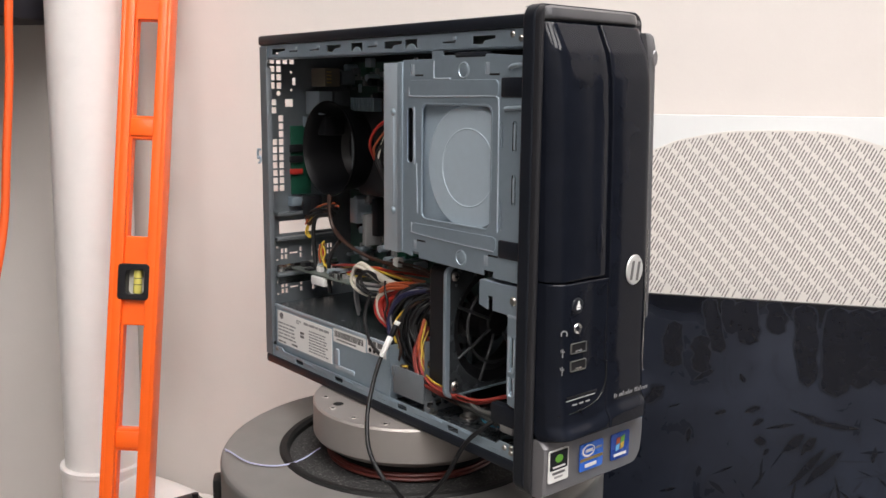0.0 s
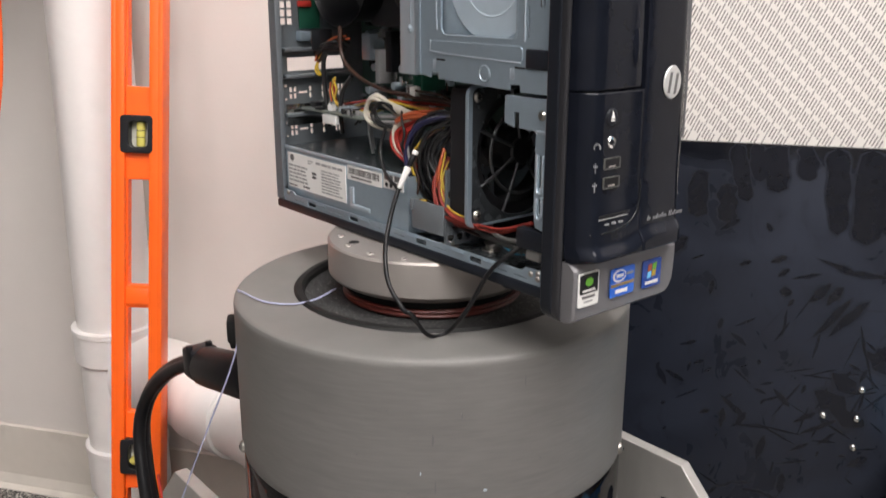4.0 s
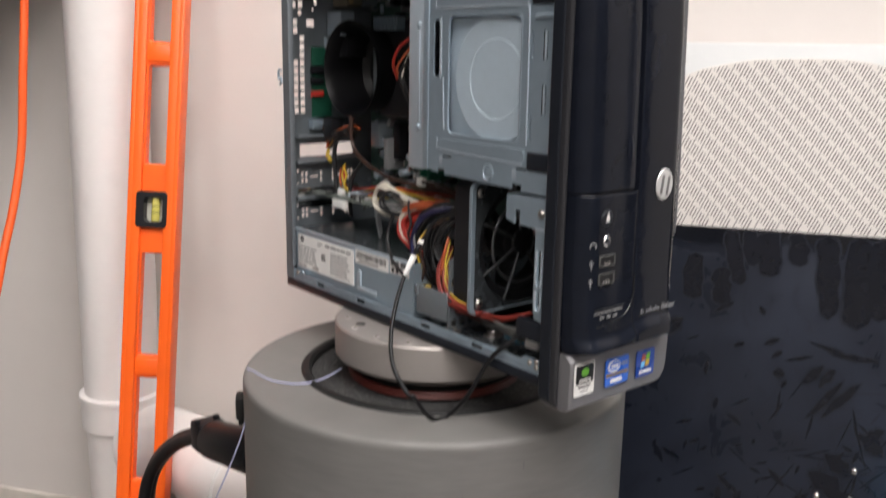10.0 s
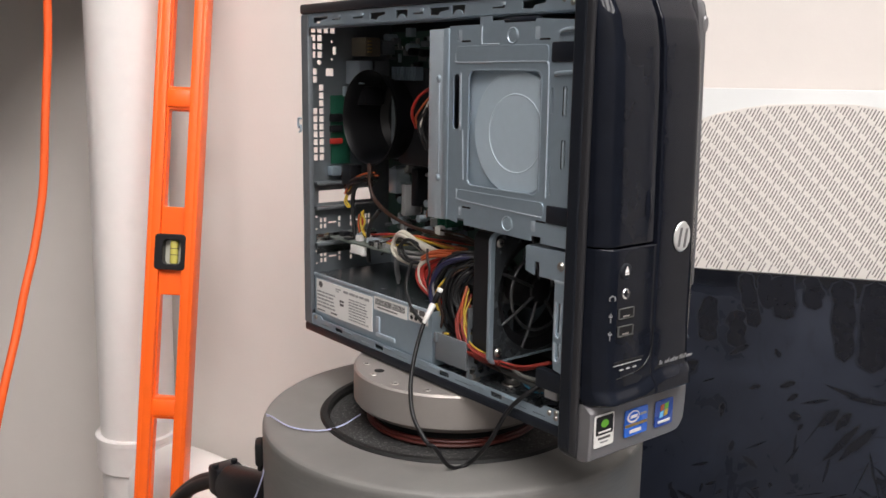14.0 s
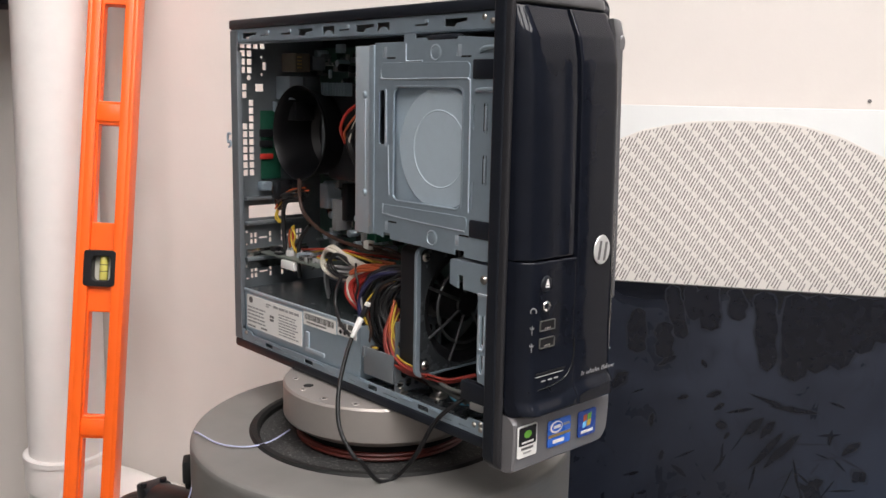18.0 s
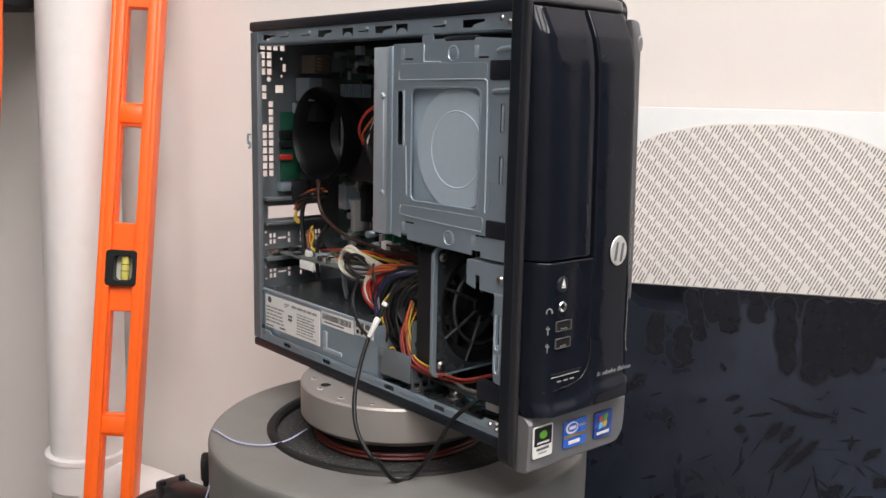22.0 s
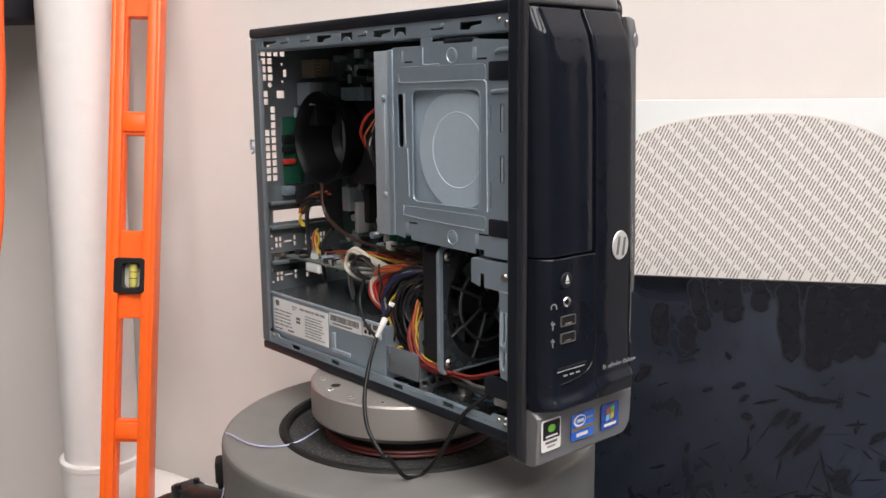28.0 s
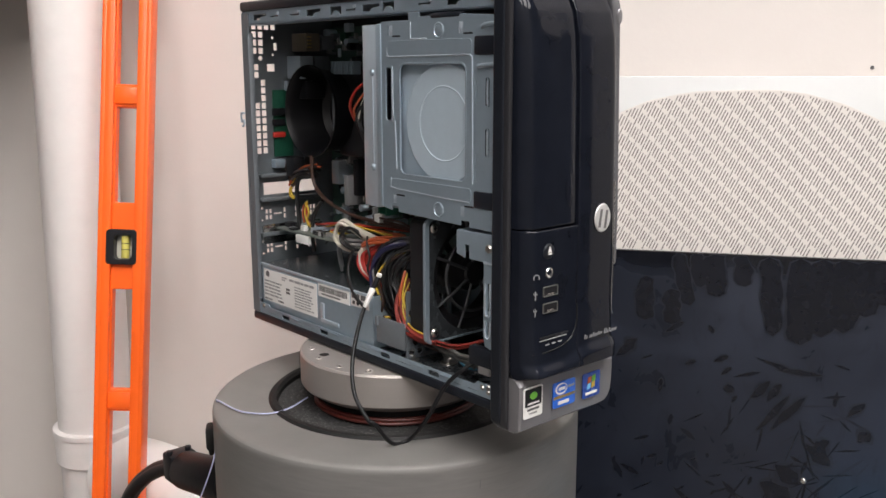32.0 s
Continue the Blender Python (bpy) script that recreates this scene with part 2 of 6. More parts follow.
def carpet_mat():
    mat = surf("carpet", (0.25, 0.23, 0.21), 0.95, bump=0.9, bump_scale=350)
    nt = mat.node_tree
    vo = nt.nodes.new("ShaderNodeTexVoronoi")
    vo.inputs["Scale"].default_value = 430
    tc = nt.nodes["Texture Coordinate"]
    dn = nt.nodes.new("ShaderNodeTexNoise")
    dn.inputs["Scale"].default_value = 120
    nt.links.new(tc.outputs["Object"], dn.inputs["Vector"])
    add = nt.nodes.new("ShaderNodeMixRGB")
    add.inputs[0].default_value = 0.006
    nt.links.new(tc.outputs["Object"], add.inputs[1])
    nt.links.new(dn.outputs[1], add.inputs[2])
    nt.links.new(add.outputs[0], vo.inputs["Vector"])
    sep = nt.nodes.new("ShaderNodeSeparateColor")
    nt.links.new(vo.outputs["Color"], sep.inputs[0])
    mixn = nt.nodes.new("ShaderNodeMath")
    mixn.operation = "MULTIPLY_ADD"
    mixn.inputs[1].default_value = 0.75
    nz = nt.nodes.new("ShaderNodeTexNoise")
    nz.inputs["Scale"].default_value, nz.inputs["Detail"].default_value = 45, 3
    nt.links.new(tc.outputs["Object"], nz.inputs["Vector"])
    half = nt.nodes.new("ShaderNodeMath")
    half.operation = "MULTIPLY"
    half.inputs[1].default_value = 0.3
    nt.links.new(nz.outputs[0], half.inputs[0])
    nt.links.new(sep.outputs[0], mixn.inputs[0])
    nt.links.new(half.outputs[0], mixn.inputs[2])
    cr = nt.nodes.new("ShaderNodeValToRGB")
    cr.color_ramp.interpolation = "LINEAR"
    els = cr.color_ramp.elements
    els[0].position, els[0].color = 0.18, (0.008, 0.008, 0.009, 1)
    els[1].position, els[1].color = 0.92, (0.58, 0.54, 0.49, 1)
    e = els.new(0.45)
    e.color = (0.06, 0.057, 0.054, 1)
    e = els.new(0.70)
    e.color = (0.20, 0.187, 0.172, 1)
    nt.links.new(mixn.outputs[0], cr.inputs[0])
    nt.links.new(cr.outputs[0], nt.nodes["Principled BSDF"].inputs["Base Color"])
    return mat


def glow(name, colour, power):
    mat = bpy.data.materials.new(name)
    mat.use_nodes = True
    b = mat.node_tree.nodes["Principled BSDF"]
    b.inputs["Base Color"].default_value = (0.8, 0.8, 0.8, 1)
    b.inputs["Emission Color"].default_value = (*colour, 1)
    b.inputs["Emission Strength"].default_value = power
    return mat


LIGHT_GLOW = glow("light_diffuser", (1.0, 0.955, 0.935), 13.8)
WALL = surf("wall_paint", (0.685, 0.637, 0.602), 0.6, var=0.03, grain=25, blotch=2, bump=0.12, bump_scale=180)
CEIL = surf("ceiling_tile", (0.78, 0.77, 0.74), 0.9, var=0.05, grain=150, bump=0.5, bump_scale=250)
CARPET = carpet_mat()
COVE = surf("cove_base", (0.62, 0.57, 0.51), 0.45, var=0.05, dirt=0.2)
PVC = surf("white_pvc", (0.83, 0.80, 0.78), 0.32, var=0.03, blotch=9, dirt=0.05)
ORANGE = surf("orange_plastic", (0.95, 0.128, 0.008), 0.36, var=0.05, bump=0.06, bump_scale=300)
ORANGE_CORD = surf("orange_cord", (0.85, 0.11, 0.015), 0.45, var=0.05)
VIAL_BLACK = surf("vial_black", (0.010, 0.010, 0.012), 0.36, spec=0.3)
VIAL = surf("vial_yellow", (0.62, 0.55, 0.13), 0.12, coat=0.5)
VIAL_WHITE = surf("vial_face", (0.6, 0.58, 0.5), 0.3)
CAST_GREY = surf("grey_painted_metal", (0.16, 0.155, 0.148), 0.5, metal=0.15, var=0.2, grain=70, blotch=6, bump=0.05, bump_scale=500, stretch=(0.6, 0.6, 6), dirt=0.3, dirt_colour=(0.12, 0.115, 0.11))
BLACK_GLOSS = surf("black_gloss_paint", (0.002, 0.002, 0.003), 0.07, var=0.2, rough_var=0.03, spec=0.22)
ALU = surf("machined_aluminium", (0.37, 0.34, 0.318), 0.48, metal=0.6, var=0.05, grain=200, blotch=8, bump=0.05, bump_scale=900, dirt=0.12, dirt_colour=(0.3, 0.28, 0.26))
ALU_PLATE = surf("rolled_aluminium_plate", (0.50, 0.485, 0.46), 0.40, metal=0.6, var=0.09, grain=120, blotch=6, stretch=(1, 1, 0.25), dirt=0.15, dirt_colour=(0.3, 0.285, 0.27))
STEEL = surf("steel", (0.42, 0.40, 0.37), 0.34, metal=1.0, var=0.08, grain=200)
RUBBER = surf("black_rubber", (0.010, 0.010, 0.010), 0.6, var=0.2, bump=0.2, spec=0.25)
FOAM = surf("grey_foam_gasket", (0.022, 0.022, 0.022), 0.9, var=0.5, grain=420, blotch=200, bump=1.0, bump_scale=700, dirt=0.7, dirt_colour=(0.20, 0.195, 0.185))
RED_RUBBER = surf("red_silicone", (0.10, 0.018, 0.013), 0.45, var=0.2)
CABLE = surf("black_cable", (0.008, 0.008, 0.009), 0.4, var=0.2, bump=0.1, spec=0.28)
LABEL_WHITE = surf("label_white", (0.80, 0.79, 0.77), 0.32, var=0.02)
LABEL_RED = surf("label_red", (0.72, 0.03, 0.02), 0.3, var=0.05)
LABEL_GREY = surf("label_grey", (0.12, 0.115, 0.115), 0.32, var=0.05)
PANEL_WHITE = surf("white_panel", (0.63, 0.64, 0.635), 0.4, var=0.02)
LINER = surf("adhesive_liner", (0.74, 0.70, 0.66), 0.5, var=0.04)
LINER_INK = surf("liner_ink", (0.21, 0.19, 0.18), 0.6, var=0.15)
DESK_DARK = surf("dark_laminate", (0.028, 0.026, 0.034), 0.45, var=0.1)
BLUE_CARD = surf("blue_card", (0.05, 0.28, 0.62), 0.35, var=0.05)
SKY_CARD = surf("light_blue_card", (0.16, 0.5, 0.85), 0.35, var=0.05)
BLACK_CARD = surf("black_card", (0.02, 0.02, 0.022), 0.4)
YELLOW_CARD = surf("yellow_card", (0.85, 0.68, 0.03), 0.4)
WHITE_CARD = surf("white_card", (0.72, 0.72, 0.74), 0.4)
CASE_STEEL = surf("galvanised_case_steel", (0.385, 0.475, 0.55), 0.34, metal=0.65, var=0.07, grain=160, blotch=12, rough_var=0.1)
# darker copy of the steel; within the case it carries shade as colour
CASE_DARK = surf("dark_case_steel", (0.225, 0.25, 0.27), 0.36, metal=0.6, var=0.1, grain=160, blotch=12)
# paler copy of the steel; on beads and folds it stands for highlights
CASE_PALE = surf("pale_case_steel", (0.50, 0.58, 0.65), 0.36, metal=0.5, var=0.05, grain=160, blotch=9)
DRIVE_STEEL = surf("blue_grey_drive_steel", (0.55, 0.66, 0.75), 0.4, metal=0.4, var=0.05, grain=160, blotch=9)
CASE_BLACK = surf("black_case_paint", (0.010, 0.012, 0.017), 0.38, var=0.2, bump=0.05, spec=0.3)
PIANO = surf("piano_black_plastic", (0.0075, 0.009, 0.014), 0.06, var=0.3, rough_var=0.03, spec=0.2)
BEZEL_EDGE = surf("black_bezel_edge", (0.022, 0.022, 0.025), 0.3, var=0.05, rough_var=0.02)
BEZEL_RIM = surf("dark_grey_bezel", (0.105, 0.105, 0.112), 0.34, metal=0.4, var=0.03, rough_var=0.02)
LABEL_SILVER = surf("silver_print", (0.56, 0.56, 0.55), 0.35, metal=0.3)
BEZEL_STRIP = surf("grey_bezel_strip", (0.105, 0.103, 0.108), 0.4, metal=0.1, var=0.04)
DUCT_BLACK = surf("matt_black_plastic", (0.003, 0.003, 0.004), 0.42, var=0.2, spec=0.3)
BEZEL_GREY = surf("grey_bezel", (0.20, 0.195, 0.205), 0.36, metal=0.4, var=0.05)
CHROME = surf("bright_metal", (0.75, 0.74, 0.72), 0.15, metal=1.0, var=0.04)
FAN_BLACK = surf("fan_plastic", (0.014, 0.014, 0.016), 0.38, var=0.2, spec=0.35)
PCB = surf("green_circuit_board", (0.010, 0.07, 0.042), 0.4, var=0.25, grain=300)
PCB_DARK = surf("dark_circuit_board", (0.04, 0.085, 0.07), 0.4, var=0.3, grain=300)
GOLD = surf("gold_contact", (0.55, 0.38, 0.14), 0.3, metal=0.9)
PIANO_B = surf("dark_inlay_plastic", (0.012, 0.013, 0.014), 0.14, var=0.2, rough_var=0.04)
GUARD = surf("fan_guard_wire", (0.10, 0.103, 0.108), 0.35, metal=0.6)
W_WHITE = surf("white_wire", (0.62, 0.58, 0.50), 0.4)
W_YELLOW = surf("yellow_wire", (0.58, 0.40, 0.045), 0.4)
W_RED = surf("red_wire", (0.40, 0.028, 0.02), 0.4)
W_RUST = surf("dull_red_wire", (0.23, 0.028, 0.02), 0.45)
W_ORANGE = surf("orange_wire", (0.46, 0.10, 0.036), 0.4)
W_BLACK = surf("black_wire", (0.012, 0.012, 0.013), 0.38)
W_BLUE = surf("dark_blue_wire", (0.02, 0.02, 0.07), 0.38)
W_GREY = surf("grey_print", (0.30, 0.30, 0.30), 0.45)
W_DULL = surf("dull_grey_cable", (0.09, 0.09, 0.085), 0.5)
BRACKET_STEEL = surf("grey_bracket_steel", (0.19, 0.21, 0.23), 0.45, metal=0.4, var=0.08, grain=160)
PSU_TOP = surf("dark_supply_lid", (0.105, 0.118, 0.13), 0.24, metal=0.7, var=0.1, grain=120)
W_BROWN = surf("brown_wire", (0.05, 0.025, 0.018), 0.4)
W_GREEN = surf("green_print", (0.14, 0.42, 0.04), 0.4)
STICK_BLUE = surf("sticker_blue", (0.03, 0.14, 0.62), 0.25)
STICK_NAVY = surf("sticker_deep_blue", (0.015, 0.06, 0.32), 0.25)
THIN_WIRE = surf("pale_blue_wire", (0.40, 0.42, 0.60), 0.4)
TEAL_WIRE = surf("blue_wire", (0.03, 0.16, 0.25), 0.4)
W_LEAD = surf("white_lead", (0.74, 0.72, 0.70), 0.4)


def fade_mat():
    """Red print that pales to orange-white towards its lower edge."""
    mat = surf("label_red_fade", (0.72, 0.03, 0.02), 0.3)
    nt = mat.node_tree
    tc = nt.nodes["Texture Coordinate"]
    sep = nt.nodes.new("ShaderNodeSeparateXYZ")
    nt.links.new(tc.outputs["Generated"], sep.inputs[0])
    cr = nt.nodes.new("ShaderNodeValToRGB")
    els = cr.color_ramp.elements
    els[0].position, els[0].color = 0.0, (0.80, 0.42, 0.25, 1)
    els[1].position, els[1].color = 0.55, (0.70, 0.03, 0.02, 1)
    nt.links.new(sep.outputs[2], cr.inputs[0])
    nt.links.new(cr.outputs[0], nt.nodes["Principled BSDF"].inputs["Base Color"])
    return mat


def scuffed_black():
    """Glossy black under a thin dusty film that fingers have wiped away in places."""
    mat = surf("black_panel", (0.010, 0.010, 0.012), 0.22, var=0.2, grain=40, bump=0.03, bump_scale=30, spec=0.34)
    nt = mat.node_tree
    nodes, links = nt.nodes, nt.links
    tc = nodes["Texture Coordinate"]

    def noise_node(scale, detail, distort, stretch):
        mp = nodes.new("ShaderNodeMapping")
        mp.inputs["Scale"].default_value = stretch
        mp.inputs["Rotation"].default_value = (0, 0, radians(-35))
        links.new(tc.outputs["Object"], mp.inputs[0])
        n = nodes.new("ShaderNodeTexNoise")
        n.inputs["Scale"].default_value, n.inputs["Detail"].default_value, n.inputs["Distortion"].default_value = scale, detail, distort
        links.new(mp.outputs[0], n.inputs["Vector"])
        return n.outputs[0]

    def step(sock, a, b):
        r = nodes.new("ShaderNodeMapRange")
        r.inputs[1].default_value, r.inputs[2].default_value = a, b
        links.new(sock, r.inputs[0])
        return r.outputs[0]

    def calc(op, a, b):
        m = nodes.new("ShaderNodeMath")
        m.operation = op
        for k, v in enumerate((a, b)):
            if isinstance(v, (int, float)):
                m.inputs[k].default_value = v
            else:
                links.new(v, m.inputs[k])
        if op == "MULTIPLY_ADD":
            m.inputs[2].default_value = 1 - b
        return m.outputs[0]

    sep = nodes.new("ShaderNodeSeparateXYZ")
    links.new(tc.outputs["Object"], sep.inputs[0])
    top = step(calc("ADD", sep.outputs[2], calc("MULTIPLY", noise_node(16, 2, 0, (1, 1, 0.15)), 0.06)), 0.586, 0.604)
    fine = step(noise_node(30, 6, 2.0, (1, 1, 0.6)), 0.52, 0.75)
    cloudy = step(noise_node(7, 4, 1.2, (1, 1, 1)), 0.30, 0.62)
    wiped = calc("MAXIMUM", top, calc("MULTIPLY", fine, 0.55))
    film = calc("MULTIPLY", calc("SUBTRACT", 1.0, wiped), calc("MULTIPLY_ADD", cloudy, 0.6))
    mix = nodes.new("ShaderNodeMix")
    mix.data_type = "RGBA"
    mix.inputs[6].default_value, mix.inputs[7].default_value = (0.004, 0.0045, 0.007, 1), (0.0175, 0.0215, 0.034, 1)
    links.new(film, mix.inputs[0])
    b = nodes["Principled BSDF"]
    links.new(mix.outputs[2], b.inputs["Base Color"])
    rr = nodes.new("ShaderNodeMapRange")
    rr.inputs[3].default_value, rr.inputs[4].default_value = 0.12, 0.42
    links.new(film, rr.inputs[0])
    links.new(rr.outputs[0], b.inputs["Roughness"])
    return mat


CARD_GREY = surf("dull_card", (0.13, 0.15, 0.135), 0.4, var=0.3, grain=300)
SOCKET_TAN = surf("tan_socket", (0.16, 0.135, 0.10), 0.4, var=0.2)
LABEL_FADE = fade_mat()
BOARD_BLACK = scuffed_black()
SHEET_WIPED = surf("wiped_black_panel", (0.007, 0.008, 0.0125), 0.22, var=0.3, grain=90, rough_var=0.05, spec=0.34)
SHEET_FAINT = surf("half_wiped_black_panel", (0.0115, 0.0135, 0.0205), 0.29, var=0.4, grain=60, rough_var=0.05, spec=0.34)
# tones of the unseen walls: beige bounces fill, dark keeps reflections black
ROOM_BEIGE = surf("beige_fill_wall", (0.27, 0.265, 0.26), 0.9, var=0.1)
ROOM_DARK = surf("dark_surround_wall", (0.036, 0.037, 0.043), 0.9, var=0.15)

# ---- the room ----
RU0, RU1, RO0, RO1, CEIL_Z = -24.0, 20.0, -26.0, 2.53, 19.0


def wall_box(u0, u1, o0, o1, z0, z1, bevel=0.0):
    return box((u0, o0, z0), (u1, o1, z1), bevel, m=WALLM)


solid("floor", wall_box(RU0 - 1, RU1 + 1, RO0 - 1, RO1 + 1, FL - 1, FL), CARPET, "speckled grey and black loop-pile carpet", "floor", "structure")
solid("wall_north", wall_box(RU0, RU1, RO1, RO1 + 1, FL, CEIL_Z), WALL, "warm white painted wall behind the shaker", "wall", "structure")
# the next three walls are unseen, added to shape fill light and reflections
solid("wall_south", wall_box(RU0, RU1, RO0 - 1, RO0, FL, CEIL_Z), ROOM_BEIGE, "unseen beige wall added to bounce fill light", "wall", "structure")
solid("wall_west", wall_box(RU0 - 1, RU0, RO0 - 1, RO1 + 1, FL, CEIL_Z), ROOM_DARK, "unseen dark grey wall added to darken reflections", "wall", "structure")
solid("wall_east", wall_box(RU1, RU1 + 1, RO0 - 1, RO1 + 1, FL, CEIL_Z), ROOM_DARK, "unseen dark grey wall added to darken reflections", "wall", "structure")
solid("ceiling", wall_box(RU0 - 1, RU1 + 1, RO0 - 1, RO1 + 1, CEIL_Z, CEIL_Z + 1), CEIL, "white mineral-fibre ceiling", "ceiling", "structure")

cove = [(0.0, 0.0), (0.0, 0.95), (-0.02, 0.97), (-0.045, 0.95), (-0.05, 0.2), (-0.09, 0.06), (-0.16, 0.01), (-0.16, 0.0)]
solid("baseboard", sheet([[(o, z) for o, z in cove]], RU1 - RU0, WALLM @ Matrix.Translation(((RU0 + RU1) / 2, RO1, FL)) @ axes((0, 0, 0), (0, 1, 0), (0, 0, 1)).to_3x3().to_4x4()),
      COVE, "beige rubber cove base along the wall", "baseboard", "structure")

# ceiling lights: lay-in fluorescent troffers
LIGHT_W, LIGHT_L = 5.6, 11.2
for u, o in ((5.0, -7.5), (11.5, -7.0), (16.8, -16.0), (1.5, -19.0), (9.0, -18.5)):
    lamp = thing("ceiling_light", wall_at(u, o, CEIL_Z), "recessed fluorescent troffer in the ceiling", "ceiling light", "ceiling lights")
    part("frame", sheet([rect(-LIGHT_W / 2 - 0.3, -LIGHT_L / 2 - 0.3, LIGHT_W / 2 + 0.3, LIGHT_L / 2 + 0.3), rect(-LIGHT_W / 2, -LIGHT_L / 2, LIGHT_W / 2, LIGHT_L / 2)], 0.3,
                        WALLM @ Matrix.Translation((u, o, CEIL_Z - 0.16))), PVC, lamp)
    part("diffuser", wall_box(u - LIGHT_W / 2 + 0.02, u + LIGHT_W / 2 - 0.02, o - LIGHT_L / 2 + 0.02, o + LIGHT_L / 2 - 0.02, CEIL_Z - 0.2, CEIL_Z - 0.08), LIGHT_GLOW, lamp)

# ---- dark wall shelf ----
solid("wall_shelf", wall_box(-14.0, -3.66, -0.4, 2.527, 3.13, 3.48, 0.03), DESK_DARK, "deep dark laminate shelf fixed to the wall beside the pipe", "shelf")

# ---- black sheet and white panel against the wall ----
sheet_ob = thing("black_sheet", wall_at(4.5, 2.13, FL), "scuffed glossy black sheet standing against the wall", "panel")
part("sheet_face", wall_box(1.6, 9.5, 2.10, 2.16, FL, 0.36, 0.008), BOARD_BLACK, sheet_ob)
# wipes and finger marks in the dusty film: (along the wall, height, length, width, lean)
DRIPS = [(3.54, -0.15, 0.48, 0.181, -89), (3.81, -0.23, 0.39, 0.169, -87), (3.92, -0.01, 0.4, 0.148, -75), (4.06, 0.14, 0.28, 0.13, -79), (4.24, 0.11, 0.41, 0.224, -84), (4.5, 0.18, 0.3, 0.164, -82),
         (4.8, -0.05, 0.86, 0.199, -84), (5.08, -0.08, 0.96, 0.26, -87), (5.29, -0.02, 0.87, 0.31, -87), (5.49, 0.01, 0.82, 0.29, -87), (5.7, 0.11, 0.66, 0.26, -89), (5.89, 0.18, 0.54, 0.283, -88)]
SWIPES = [(3.85, -0.45, 0.22, 0.058, 32), (4.22, -0.45, 0.1, 0.047, -55), (3.35, -0.71, 0.3, 0.098, 44), (4.03, -0.83, 0.12, 0.046, 19), (4.34, -0.77, 0.16, 0.051, 27), (4.4, -0.9, 0.13, 0.047, 43),
          (4.61, -0.92, 0.28, 0.033, 15), (4.43, -1.09, 0.11, 0.09, 6), (4.75, -1.08, 0.28, 0.093, 48), (4.92, -0.81, 0.48, 0.044, -20), (5.13, -0.86, 0.46, 0.054, -4), (4.89, -1.33, 0.52, 0.077, 54),
          (5.04, -1.32, 0.51, 0.088, 51), (4.89, -1.1, 0.24, 0.083, 57), (5.5, -1.12, 0.17, 0.048, -96), (5.7, -1.22, 0.23, 0.078, 44), (5.38, -1.65, 0.23, 0.113, 37), (5.8, -1.51, 0.16, 0.123, 43)]
TOUCHES = [(5.2, -1.54, 0.33, 0.024, -77), (3.55, -1.73, 0.18, 0.036, 18), (3.85, -1.49, 0.13, 0.05, 80), (4.46, -1.42, 0.29, 0.025, 87), (3.73, -1.11, 0.16, 0.05, 84), (4.04, -1.64, 0.21, 0.046, -38),
           (3.67, -1.93, 0.12, 0.039, 23), (3.3, -2.11, 0.26, 0.055, -61), (3.44, -2.11, 0.23, 0.053, -26), (4.04, -2.38, 0.34, 0.06, -42), (3.77, -2.48, 0.12, 0.046, 26), (3.95, -2.53, 0.23, 0.063, 88),
           (4.13, -2.52, 0.2, 0.072, 60), (4.51, -2.23, 0.25, 0.054, -46), (4.35, -2.09, 0.14, 0.027, 17), (4.45, -1.1, 0.09, 0.07, 37)]
HANDLED = [(5.08, -2.0, 0.32, 0.162, -40), (4.97, -2.22, 0.37, 0.205, -29), (5.15, -2.37, 0.37, 0.18, -23), (4.75, -2.42, 0.24, 0.049, 34), (4.89, -2.51, 0.38, 0.048, 31), (4.73, -2.76, 0.21, 0.039, 33),
           (4.98, -2.63, 0.22, 0.033, 46), (5.37, -1.75, 0.34, 0.143, -43), (4.36, -2.82, 0.3, 0.076, 78), (4.6, -3.21, 0.26, 0.079, 87), (4.5, -2.59, 0.53, 0.017, -8), (5.27, -1.77, 0.55, 0.018, -73),
           (5.3, -2.85, 0.22, 0.097, 35), (4.97, -3.79, 0.61, 0.041, 81), (5.32, -3.79, 0.39, 0.042, 47)]
SHEET_M = WALLM @ axes((0, 2.0985, 0), (1, 0, 0), (0, 0, 1))
smudge_rnd = random.Random(21)


def smudge(bm, u, z, length, width, lean, blunt, grow=1.0):
    """One wiped streak: pointed like a leaf, or blunt like a finger's drag, with an uneven edge."""
    if grow == 1.0:
        smudge(bm, u, z, length * (1.04 if blunt else 1.15), width * (1.2 if blunt else 1.6), lean, blunt, 0.0)
    c, s = math.cos(radians(lean)), math.sin(radians(lean))
    edge, seed = [], u * 7.3 + z * 3.1
    n, lift = 14, smudge_rnd.uniform(0, 0.0006) + (0.0008 if grow else 0)
    for side in (1, -1):
        for k in range(n + 1) if side > 0 else range(n - 1, 0, -1):
            f = k / n
            w = (1 - abs(2 * f - 1) ** 6) ** 0.5 if blunt else math.sin(math.pi * f) ** 0.8 * (0.75 + 0.5 * f)
            w *= width / 2 * (1 + 0.45 * noise.noise(Vector((f * 5, seed, side))))
            x, y = (f - 0.5) * length, side * w + 0.12 * width * noise.noise(Vector((f * 3, seed + 7, 0)))
            edge.append(bm.verts.new(SHEET_M @ Vector((u + c * x - s * y, min(z + s * x + c * y, 0.352), lift))))
    bm.faces.new(edge).material_index = 0 if grow else 1


